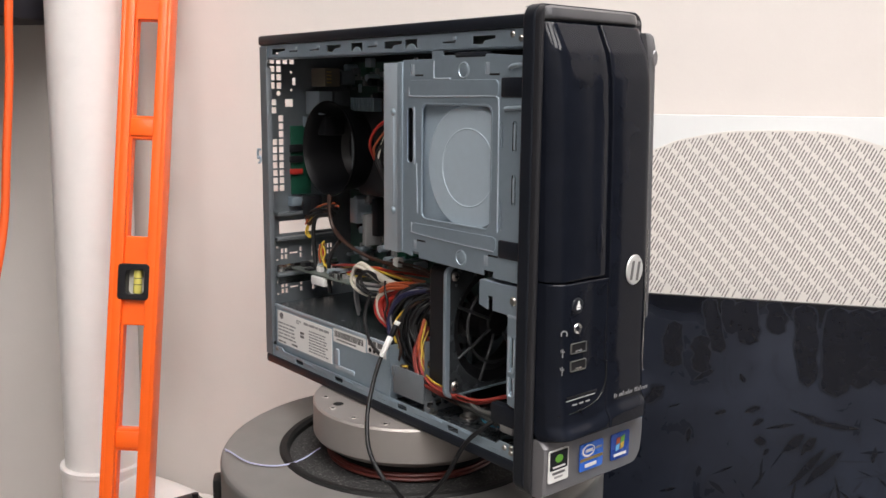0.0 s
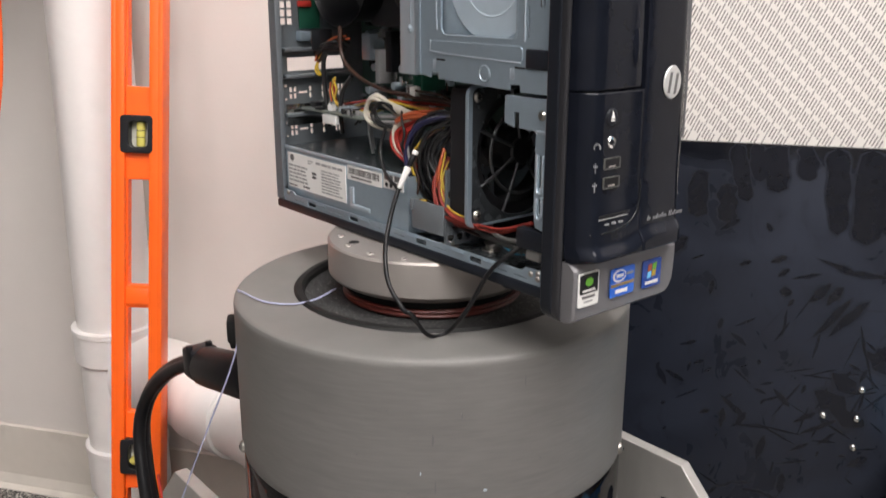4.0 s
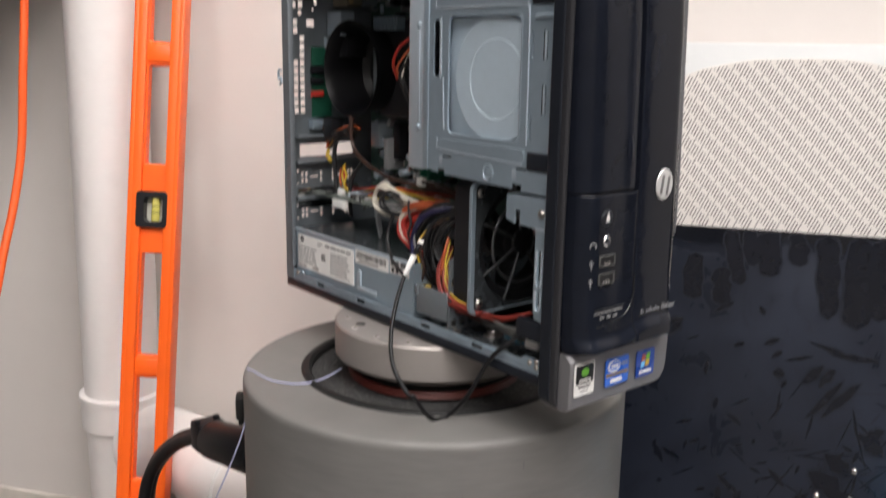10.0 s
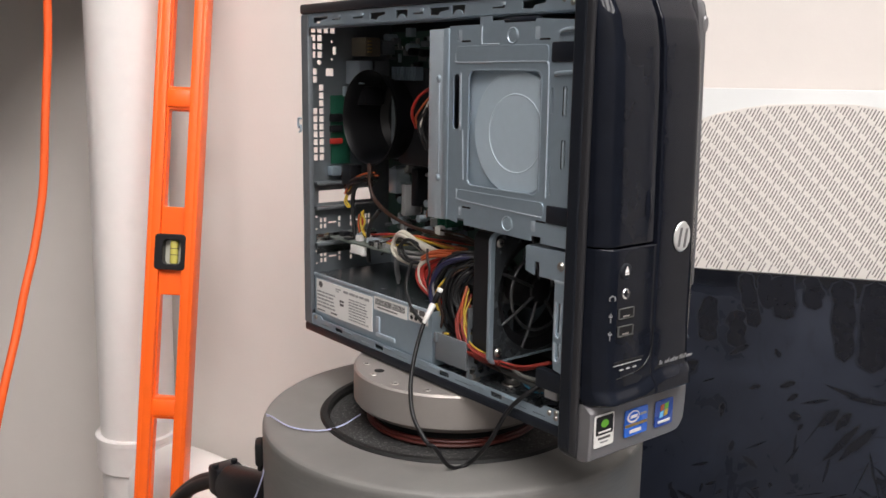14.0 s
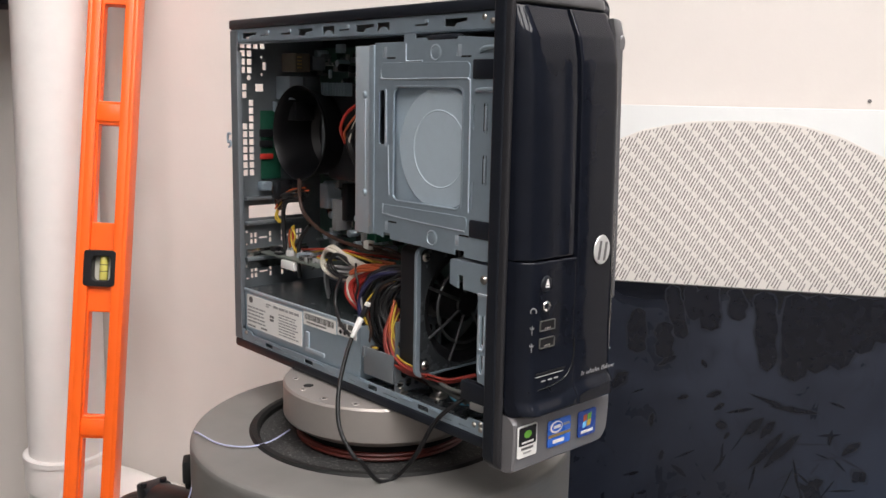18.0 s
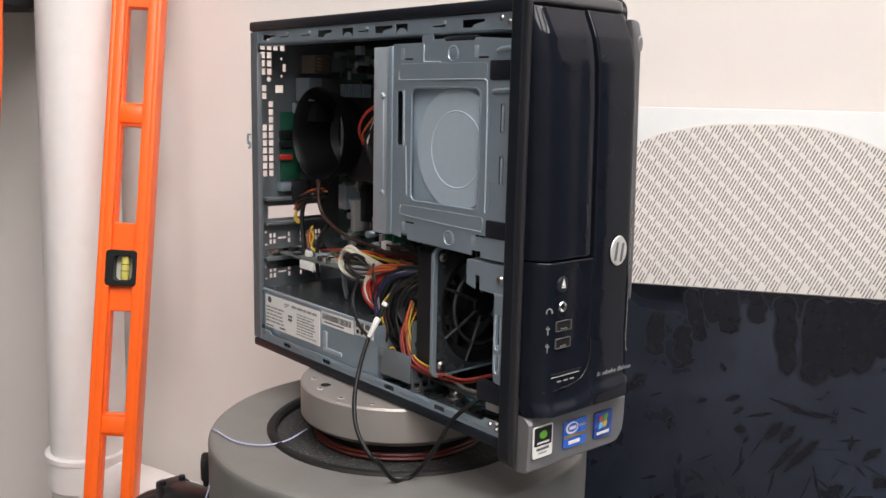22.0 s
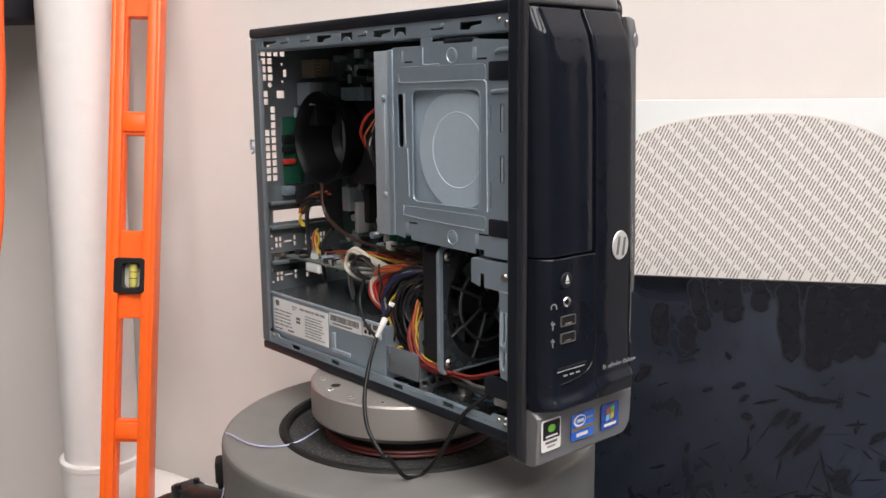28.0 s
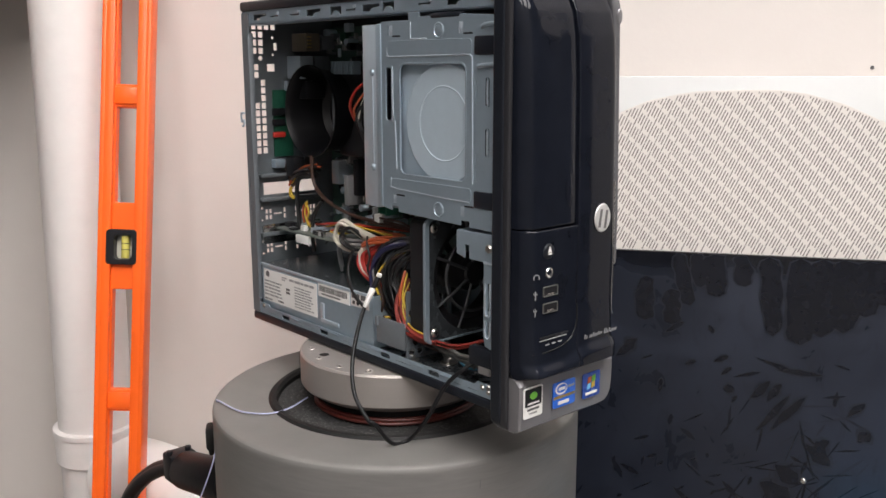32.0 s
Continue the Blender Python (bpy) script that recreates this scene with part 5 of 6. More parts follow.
part("curved_tab", tube([(3.06, 0.0, 2.50), (3.10, -0.008, 2.515), (3.19, -0.004, 2.52)], 0.014, 8), CASE_STEEL, cage)
part("curved_tab", tube([(3.03, 0.0, 2.26), (3.08, -0.008, 2.265), (3.18, -0.004, 2.27)], 0.014, 8), CASE_STEEL, cage)
part("black_handle", box((2.55, -0.004, 2.565), (2.86, 0.06, 2.61), 0.02), CASE_BLACK, cage)
drive = part("optical_drive", box((2.06, 0.055, 1.28), (3.16, 0.44, 2.54), 0.01), DRIVE_STEEL, pc, "grey steel optical drive")
part("drive_disc", lathe([(0.0, 0.030), (0.245, 0.030), (0.2505, 0.0335), (0.256, 0.030), (0.396, 0.030), (0.405, 0.024), (0.412, 0.0), (0.0, 0.0)], (2.665, 0.056, 1.88), 64, ym), DRIVE_STEEL, drive, sharp=6)
flange = part("cage_flange", box((1.79, 0.004, 1.235), (1.965, 0.018, 2.555), 0.004), CASE_PALE, pc, "pale steel flange of the drive cage")
part("flange_fold", box((1.955, -0.008, 1.24), (2.02, 0.02, 2.56), 0.012), CASE_STEEL, flange)
# back fold in darkened steel, its shade put into the colour
part("flange_back", box((1.79, 0.01, 1.235), (1.80, 0.4, 2.555), 0.002), CASE_DARK, flange)
part("flange_groove", box((1.885, 0.0, 1.56), (1.912, 0.006, 2.19), 0.004), CASE_PALE, flange)
for z in (2.22, 1.53):
    part("dimple", lathe([(0, 0.014), (0.015, 0.012), (0.028, 0.0), (0, 0)], (1.90, 0.004, z), 16, ym), CASE_STEEL, flange)

# ---- front bezel ----
PROFILE_Z = [-0.13, -0.09, 0.24, 0.29, 0.45, 0.7, 1.3, 2.2, 2.45, 2.60, 2.765, 2.80, 2.84, 2.87]
PROFILE_X = [3.40, 3.43, 3.44, 3.500, 3.492, 3.476, 3.475, 3.455, 3.44, 3.41, 3.335, 3.34, 3.33, 3.28]


def ease(a, b, v):
    t = min(1, max(0, (v - a) / (b - a)))
    return t * t * (3 - 2 * t)


def front_x(y, z):
    x = float(np.interp(z, PROFILE_Z, PROFILE_X)) + 0.008 * ease(0.30, 0.62, y) * ease(0.25, 0.6, z) * ease(2.85, 2.5, z)
    l, r = y + 0.004, 0.878 - y
    if l < 0.10:
        x -= 0.105 * (1 - max(l, 0) / 0.10) ** 2 * ease(0.20, 0.30, z)
    if r < 0.09:
        x -= 0.05 * (1 - max(r, 0) / 0.09) ** 2 * ease(0.20, 0.30, z)
    return x


def patch(y0, y1, z0, z1, off=0.0, back=3.20, round_edge=0.02, drop=0.012, ny=16, nz=48, bend=None):
    """A piece of the curved front, closed to the back."""
    bm = bmesh.new()
    ys = [y0 + (y1 - y0) * (0.5 - 0.5 * math.cos(math.pi * k / ny)) for k in range(ny + 1)]
    zs = [z0 + (z1 - z0) * (0.5 - 0.5 * math.cos(math.pi * k / nz)) for k in range(nz + 1)]
    rows_f, rows_b = [], []

    def corner(y, z, r=0.08):
        r = 0.20 if z < 0.2 and y > 0.5 else r
        cy = min(max(y, -0.028 + r), (0.955 if z < 0.4 else 0.945) - r)
        cz = min(max(z, -0.125 + r), 2.865 - r)
        d = math.hypot(y - cy, z - cz)
        return (y, z) if d <= r or cy == y or cz == z else (cy + (y - cy) * r / d, cz + (z - cz) * r / d)

    for y in ys:
        f, b = [], []
        for z in zs:
            d = min(y - y0, y1 - y, z - z0, z1 - z)
            x = front_x(y, z) + off - (drop * (1 - d / round_edge) ** 2 if d < round_edge else 0)
            if bend:
                x += bend(y, z)
            f.append(bm.verts.new((x, *corner(y, z))))
            b.append(bm.verts.new((back, *corner(y, z))))
        rows_f.append(f)
        rows_b.append(b)
    for i in range(ny):
        for j in range(nz):
            bm.faces.new((rows_f[i][j], rows_f[i + 1][j], rows_f[i + 1][j + 1], rows_f[i][j + 1]))
    rim_f = [rows_f[i][0] for i in range(ny + 1)] + [rows_f[ny][j] for j in range(1, nz + 1)] + [rows_f[i][nz] for i in range(ny - 1, -1, -1)] + [rows_f[0][j] for j in range(nz - 1, 0, -1)]
    rim_b = [rows_b[i][0] for i in range(ny + 1)] + [rows_b[ny][j] for j in range(1, nz + 1)] + [rows_b[i][nz] for i in range(ny - 1, -1, -1)] + [rows_b[0][j] for j in range(nz - 1, 0, -1)]
    n = len(rim_f)
    for k in range(n):
        bm.faces.new((rim_f[k], rim_b[k], rim_b[(k + 1) % n], rim_f[(k + 1) % n]))
    bm.faces.new(rim_b)
    for v in [v for v in bm.verts if not v.link_faces]:
        bm.verts.remove(v)
    bmesh.ops.recalc_face_normals(bm, faces=bm.faces)
    return bm


bezel = part("front_bezel", sheet([rect(-0.025, -0.10, 0.932, 2.855, 0.075, 8)], 0.095, yz(3.2425), 0.012), CASE_BLACK, pc, "curved black and grey plastic front bezel")


def lower_cut(y, z):
    return -0.06 * max(0, 1 - (z + 0.13) / 0.05) ** 2 + (3.44 - float(np.interp(z, PROFILE_Z, PROFILE_X)) if z > 0.2 else 0)


def rim_flat(y, z):
    return 3.340 - front_x(y, z)


part("rim_left", patch(-0.028, 0.006, -0.125, 2.865, 0.0, 3.285, 0.015, 0.02, 8, 60, rim_flat), BEZEL_EDGE, bezel, "satin black edge of the bezel")


def rim_fill(y, z):
    roll = max(0.0, 1 - (0.95 - y) / 0.045)
    return float(np.interp(z, [0.9, 1.3, 2.2, 2.64, 2.74], [3.462, 3.462, 3.436, 3.425, 3.40])) - 0.045 * roll ** 2 - front_x(y, z)


part("rim_right", patch(0.872, 0.95, 0.90, 2.735, 0.0, 3.22, 0.03, 0.03, 10, 90, rim_fill), BEZEL_STRIP, bezel, "grey strip along the edge of the bezel")
part("cheek", patch(0.868, 0.925, 0.265, 0.898, -0.012, 3.22, 0.02, 0.02, 8, 24), PIANO, bezel)
part("rim_top", patch(0.0, 0.94, 2.768, 2.865, 0.004, 3.22, 0.022, 0.03, 24, 12), BEZEL_RIM, bezel, "satin grey top edge of the bezel")
part("lower_panel", patch(0.004, 0.955, -0.125, 0.37, 0.0, 3.22, 0.02, 0.012, 24, 16, lower_cut), BEZEL_GREY, bezel, "satin grey lower bezel panel")


def lip(y, z):
    d = z - 0.262
    sweep = 0.345 + 0.06 * ease(0.30, 0.58, y)
    return 0.02 + 0.034 * ease(sweep + 0.035, sweep - 0.045, z) - (0.05 * (1 - d / 0.035) ** 2 if d < 0.035 else 0)


def facet(y, z):
    e = min(ease(0.03, 0.12, y), ease(0.46, 0.40, y), ease(2.80, 2.60, z))
    return 0.005 * e


part("drive_door", patch(0.004, 0.462, 1.252, 2.764, 0.0, 3.22, 0.010, 0.006, 24, 60, facet), PIANO, bezel, "glossy black drive door")
ports = part("port_panel", patch(0.004, 0.462, 0.262, 1.243, 0.0, 3.22, 0.010, 0.006, 24, 90, lip), PIANO, bezel, "glossy black port panel")
side = part("door_panel", patch(0.466, 0.870, 0.262, 2.764, 0.0, 3.22, 0.010, 0.006, 28, 220, lip), PIANO, bezel, "glossy black panel beside the ports")
part("badge_strip", patch(0.50, 0.62, 0.86, 2.62, 0.004, 3.4, 0.01, 0.005, 8, 40), PIANO_B, bezel)


def on_front(y, z, out=0.0, extra=True):
    x = front_x(y, z) + out
    if extra and z > 0.30 and (z < 1.243 or y > 0.466):
        x += lip(y, z)
    return Vector((x, y, z))


def front_frame(y, z, out=0.0):
    p = on_front(y, z, out)
    ty = (on_front(y + 0.02, z, out) - on_front(y - 0.02, z, out)).normalized()
    tz = (on_front(y, z + 0.02, out) - on_front(y, z - 0.02, out)).normalized()
    return axes(p, ty, (tz - ty * tz.dot(ty)).normalized())


part("eject_button", lathe([(0, 0.008), (0.042, 0.006), (0.05, 0.0), (0.054, -0.01), (0, -0.01)], (0, 0, 0), 32, front_frame(0.18, 1.105, 0.002)), CASE_BLACK, ports)
part("eject_mark", sheet([[(-0.016, 0.0), (0.016, 0.0), (0.0, 0.04)]], 0.004, front_frame(0.18, 1.10, 0.012)), LABEL_WHITE, ports)
part("eject_mark", sheet([rect(-0.016, -0.014, 0.016, -0.006)], 0.004, front_frame(0.18, 1.10, 0.012)), LABEL_WHITE, ports)
jack = part("headphone_jack", lathe([(0.018, 0.0), (0.03, 0.006), (0.034, 0.0), (0.034, -0.02), (0.018, -0.02)], (0, 0, 0), 28, front_frame(0.19, 0.965, 0.002), closed=True), CHROME, ports)
part("jack_hole", rod((3.40, 0.19, 0.965), on_front(0.19, 0.965, -0.002), 0.018, seg=16), VIAL_BLACK, jack)
part("headphone_mark", sheet([[(0.022 * math.cos(radians(a)), 0.024 * math.sin(radians(a))) for a in range(-30, 211, 20)] + [(0.016 * math.cos(radians(a)), 0.017 * math.sin(radians(a))) for a in range(210, -31, -20)]], 0.003, front_frame(0.075, 0.945, 0.002)), W_GREY, ports)
for z in (0.845, 0.735):
    u = part("usb_port", sheet([rect(-0.069, -0.032, 0.069, 0.033, 0.006, 2), rect(-0.0645, -0.028, 0.0645, 0.029, 0.004, 2)], 0.02, front_frame(0.20, z, 0.0)), W_DULL, ports, "steel-framed usb port")
    part("usb_tongue", sheet([rect(-0.03, -0.022, 0.03, -0.012)], 0.006, front_frame(0.20, z, 0.004)), CHROME, u)
    part("usb_hole", sheet([rect(-0.064, -0.026, 0.064, 0.028)], 0.004, front_frame(0.20, z, 0.002)), VIAL_BLACK, u)
    m = front_frame(0.07, z - 0.01, 0.002) @ Matrix.Diagonal((0.75, 0.75, 1, 1))
    part("usb_mark", join(sheet([rect(-0.003, -0.045, 0.003, 0.03)], 0.003, m), sheet([rect(-0.016, 0.0, 0.016, 0.006)], 0.003, m), sheet([rect(-0.016, 0.0, -0.011, 0.02)], 0.003, m), sheet([rect(0.011, 0.0, 0.016, 0.014)], 0.003, m)), W_GREY, ports)
part("card_slot", sheet([rect(-0.145, -0.006, 0.13, 0.006)], 0.004, front_frame(0.245, 0.545, 0.002)), VIAL_BLACK, ports)
part("slot_rim", sheet([rect(-0.15, -0.0195, 0.11, -0.015)], 0.006, front_frame(0.245, 0.545, 0.003)), W_GREY, ports)
for k in range(3):
    part("slot_mark", sheet([rect(-0.018, -0.005, 0.018, 0.004)], 0.003, front_frame(0.17 + 0.06 * k, 0.495, 0.002)), W_GREY, ports)
part("door_button", lathe([(0, 0.012), (0.03, 0.008), (0.045, 0.0), (0, 0)], (0, 0, 0), 28, front_frame(0.385, 1.48, 0.008) @ Matrix.Diagonal((0.7, 2.4, 1, 1))), PIANO, bezel)
emblem = part("emblem", lathe([(0, 0.008), (0.095, 0.008), (0.102, 0.0), (0, 0)], (0, 0, 0), 40, front_frame(0.69, 1.268, 0.006) @ Matrix.Diagonal((0.80, 0.95, 1, 1))), LABEL_SILVER, bezel, "round silver maker's emblem")
em = front_frame(0.686, 1.268, 0.0155)
for pts in ([(-0.045, -0.06), (-0.024, -0.06), (-0.004, 0.06), (-0.025, 0.06)], [(0.012, -0.07), (0.033, -0.07), (0.053, 0.05), (0.032, 0.05)]):
    part("emblem_mark", sheet([pts], 0.003, em), LABEL_GREY, emblem)
for k in range(20):
    if k not in (2, 11):
        tall = 0.030 if k in (0, 5, 8, 12, 13, 15) else 0.019
        x = -0.17 + 0.0172 * k
        part("print_bar", move(sheet([[(x, 0.0), (x + 0.0045, 0.0), (x + 0.0135, tall), (x + 0.008, tall)]], 0.002, Matrix()), front_frame(0.70, 0.46, 0.003)), W_GREY, bezel)
# thin bright tube drawn in for the curved highlight on the bezel's edge
part("edge_highlight", tube([on_front(0.862, 1.5, 0.003), on_front(0.858, 1.0, 0.003), on_front(0.862, 0.72, 0.003), on_front(0.88, 0.60, 0.0), on_front(0.91, 0.56, -0.01)], 0.006, 6), CHROME, bezel)
part("crease", tube([on_front(0.466, 0.72, 0.001), on_front(0.455, 0.60, 0.002), on_front(0.41, 0.51, 0.002), on_front(0.32, 0.465, 0.002), on_front(0.16, 0.445, 0.002), on_front(0.05, 0.44, 0.0)], 0.005, 6), PIANO_B, bezel)
part("power_button", lathe([(0, 0.01), (0.05, 0.008), (0.06, 0.0), (0, 0)], (0, 0, 0), 28, axes((3.424, 0.908, 2.58), (0, 1, 0), (0, 0, 1)) @ Matrix.Diagonal((0.40, 0.9, 1, 1))), BEZEL_GREY, bezel)

# stickers on the lower panel
def sticker(y0, y1, z0, z1, mat, label):
    return part("sticker", sheet([rect(y0, z0, y1, z1, 0.015)], 0.006, yz(3.444)), mat, bezel, label)


def mark(parent, mat, *outlines, x=3.4485):
    part("print_mark", sheet([list(o) for o in outlines], 0.003, yz(x)), mat, parent)


s = sticker(0.025, 0.205, -0.005, 0.205, LABEL_WHITE, "black and white maker's sticker with a green mark")
mark(s, VIAL_BLACK, rect(0.037, 0.075, 0.193, 0.195, 0.008))
mark(s, W_GREEN, ring(0.115, 0.145, 0.035, 16, 0.026), x=3.450)
mark(s, LABEL_WHITE, rect(0.06, 0.088, 0.17, 0.10), x=3.450)
mark(s, LABEL_GREY, rect(0.06, 0.045, 0.17, 0.06))
mark(s, W_GREY, rect(0.08, 0.02, 0.15, 0.03))
s = sticker(0.31, 0.535, -0.005, 0.175, STICK_BLUE, "bright blue processor sticker")
mark(s, LABEL_WHITE, ring(0.39, 0.125, 0.06, 24, 0.04), ring(0.395, 0.126, 0.05, 24, 0.03))
mark(s, LABEL_WHITE, rect(0.365, 0.115, 0.43, 0.135))
mark(s, W_GREY, rect(0.46, 0.12, 0.52, 0.135))
mark(s, GOLD, rect(0.315, 0.06, 0.53, 0.078))
mark(s, LABEL_WHITE, rect(0.36, 0.015, 0.47, 0.038))
s = sticker(0.615, 0.80, -0.01, 0.17, STICK_NAVY, "blue system sticker with a four-coloured mark")
for y0, z0, m in ((0.665, 0.095, W_ORANGE), (0.71, 0.10, W_GREEN), (0.66, 0.05, SKY_CARD), (0.705, 0.055, W_YELLOW)):
    mark(s, m, [(y0, z0), (y0 + 0.036, z0 + 0.006), (y0 + 0.04, z0 + 0.046), (y0 + 0.004, z0 + 0.04)])
mark(s, LABEL_WHITE, rect(0.645, 0.012, 0.77, 0.03))


# ---- wiring inside the computer ----
harness = thing("wire_harness", (2.0, 0.3, 0.55), "bundle of coloured power supply wires inside the computer", "wires")
wire_rnd = random.Random(11)


def wires(parent, mat, r, pts, n=1, spread=0.02):
    """n wires side by side, straying a little from one another."""
    for k in range(n):
        o = Vector([wire_rnd.uniform(-spread, spread) for _ in range(3)]) if k else Vector()
        line = [Vector(p) + o + Vector([wire_rnd.uniform(-spread, spread) * 0.4 for _ in range(3)]) for p in pts]
        part("wire", tube(line, r, 7, 6), mat, parent)


wires(harness, W_WHITE, 0.015, [(1.54, 0.27, 0.86), (1.40, 0.21, 0.96), (1.27, 0.18, 1.02), (1.15, 0.19, 0.98), (1.11, 0.2, 0.89), (1.2, 0.2, 0.82), (1.36, 0.2, 0.805), (1.53, 0.24, 0.83)], 3, 0.02)
wires(harness, W_GREY, 0.013, [(0.98, 0.36, 0.56), (1.02, 0.30, 0.70), (1.12, 0.23, 0.83), (1.3, 0.21, 0.86), (1.5, 0.25, 0.87)], 2, 0.025)
wires(harness, W_WHITE, 0.034, [(1.36, 0.22, 0.955), (1.5, 0.2, 0.94), (1.64, 0.22, 0.915), (1.74, 0.28, 0.90)], 1, 0.01)
wires(harness, W_BLACK, 0.012, [(1.52, 0.2, 0.93), (1.36, 0.17, 0.985), (1.26, 0.17, 0.93), (1.27, 0.17, 0.86), (1.36, 0.17, 0.82), (1.48, 0.2, 0.81)], 2, 0.02)
wires(harness, W_YELLOW, 0.009, [(0.36, 0.5, 0.80), (0.79, 0.4, 0.90), (1.08, 0.3, 0.96), (1.30, 0.24, 0.985), (1.48, 0.26, 0.97), (1.66, 0.3, 0.94)], 2, 0.025)
wires(harness, W_RED, 0.009, [(0.25, 0.5, 0.82), (0.54, 0.45, 0.88), (1.03, 0.33, 0.965), (1.35, 0.28, 0.985), (1.56, 0.33, 0.985), (1.9, 0.4, 0.99)], 2, 0.025)
wires(harness, W_BLACK, 0.011, [(0.62, 0.46, 0.74), (0.85, 0.38, 0.86), (1.05, 0.30, 0.94), (1.3, 0.3, 0.95), (1.6, 0.34, 0.97)], 4, 0.035)
wires(harness, W_ORANGE, 0.012, [(1.50, 0.20, 0.835), (1.57, 0.15, 0.885), (1.70, 0.16, 0.925), (1.90, 0.2, 0.95), (2.02, 0.28, 0.93)], 5, 0.022)
wires(harness, W_RED, 0.012, [(1.53, 0.22, 0.83), (1.6, 0.17, 0.87), (1.70, 0.18, 0.905), (1.88, 0.22, 0.92), (2.02, 0.28, 0.91)], 3, 0.022)
wires(harness, W_RED, 0.012, [(1.60, 0.2, 0.875), (1.51, 0.15, 0.80), (1.52, 0.14, 0.71), (1.58, 0.15, 0.63), (1.63, 0.22, 0.55), (1.62, 0.3, 0.45)], 5, 0.022)
wires(harness, W_RED, 0.012, [(1.72, 0.2, 0.89), (1.58, 0.15, 0.81), (1.56, 0.14, 0.72), (1.61, 0.15, 0.64), (1.66, 0.22, 0.55), (1.65, 0.3, 0.45)], 3, 0.022)
wires(harness, W_RED, 0.012, [(1.84, 0.24, 0.9), (1.69, 0.18, 0.83), (1.62, 0.16, 0.74), (1.65, 0.17, 0.64), (1.69, 0.24, 0.5)], 4, 0.022)
wires(harness, W_WHITE, 0.009, [(1.70, 0.2, 0.9), (1.56, 0.14, 0.83), (1.53, 0.13, 0.75), (1.57, 0.14, 0.66), (1.63, 0.2, 0.58)], 2, 0.02)
wires(harness, W_BLACK, 0.012, [(2.12, 0.28, 0.965), (2.02, 0.18, 0.955), (1.89, 0.13, 0.91), (1.78, 0.12, 0.81), (1.72, 0.12, 0.68), (1.73, 0.13, 0.54), (1.78, 0.18, 0.40), (1.86, 0.26, 0.33)], 9, 0.038)
wires(harness, W_BLUE, 0.012, [(2.1, 0.27, 0.94), (2.0, 0.17, 0.94), (1.86, 0.12, 0.88), (1.76, 0.11, 0.77), (1.71, 0.11, 0.65), (1.73, 0.13, 0.52), (1.77, 0.2, 0.38)], 4, 0.035)
wires(harness, W_GREY, 0.008, [(2.1, 0.27, 0.95), (1.98, 0.16, 0.945), (1.85, 0.11, 0.885), (1.765, 0.10, 0.79), (1.73, 0.10, 0.68), (1.75, 0.13, 0.54)], 1, 0.02)
wires(harness, W_BLACK, 0.012, [(2.1, 0.25, 0.93), (1.98, 0.18, 0.86), (1.90, 0.15, 0.74), (1.86, 0.15, 0.58), (1.87, 0.2, 0.42), (1.93, 0.28, 0.33)], 8, 0.045)
wires(harness, W_YELLOW, 0.010, [(2.04, 0.2, 0.87), (1.95, 0.13, 0.82), (1.83, 0.10, 0.71), (1.78, 0.10, 0.595), (1.81, 0.11, 0.48), (1.76, 0.13, 0.37), (1.80, 0.14, 0.33), (1.88, 0.16, 0.345)], 1, 0.015)
wires(harness, W_BROWN, 0.010, [(2.03, 0.2, 0.88), (1.96, 0.14, 0.83), (1.85, 0.11, 0.72), (1.81, 0.11, 0.60), (1.84, 0.12, 0.48), (1.80, 0.14, 0.36), (1.88, 0.17, 0.33)], 2, 0.015)
wires(harness, W_GREY, 0.009, [(2.06, 0.24, 0.86), (1.99, 0.17, 0.80), (1.94, 0.15, 0.68), (2.0, 0.16, 0.56), (2.03, 0.22, 0.44)], 2, 0.022)
wires(harness, W_BLACK, 0.011, [(2.06, 0.24, 0.88), (2.0, 0.17, 0.78), (1.97, 0.15, 0.66), (2.02, 0.16, 0.54), (2.06, 0.2, 0.42), (2.02, 0.3, 0.3)], 7, 0.04)
wires(harness, W_YELLOW, 0.006, [(2.04, 0.2, 0.70), (2.06, 0.15, 0.64), (2.075, 0.13, 0.53), (2.16, 0.12, 0.41), (2.27, 0.13, 0.345), (2.38, 0.16, 0.31)], 2, 0.014)
wires(harness, W_ORANGE, 0.011, [(2.03, 0.2, 0.72), (2.045, 0.15, 0.63), (2.035, 0.13, 0.51), (2.12, 0.12, 0.40), (2.24, 0.12, 0.33), (2.38, 0.15, 0.295)], 3, 0.018)
wires(harness, W_RUST, 0.009, [(2.03, 0.22, 0.6), (2.03, 0.17, 0.46), (2.08, 0.14, 0.34), (2.18, 0.13, 0.27), (2.3, 0.13, 0.265), (2.47, 0.13, 0.285), (2.67, 0.15, 0.295), (2.89, 0.2, 0.375)], 4, 0.02)
wires(harness, W_RUST, 0.010, [(2.02, 0.24, 0.66), (2.05, 0.17, 0.56), (2.09, 0.11, 0.46), (2.17, 0.08, 0.38), (2.28, 0.07, 0.325), (2.42, 0.09, 0.30)], 3, 0.012)
wires(harness, W_YELLOW, 0.006, [(2.05, 0.22, 0.64), (2.07, 0.15, 0.56), (2.11, 0.10, 0.465), (2.18, 0.075, 0.395), (2.28, 0.07, 0.345), (2.42, 0.10, 0.315)], 1, 0.008)
wires(harness, W_RUST, 0.010, [(2.00, 0.18, 0.62), (2.03, 0.11, 0.50), (2.09, 0.08, 0.38), (2.20, 0.07, 0.30), (2.34, 0.08, 0.285), (2.5, 0.10, 0.29)], 3, 0.016)
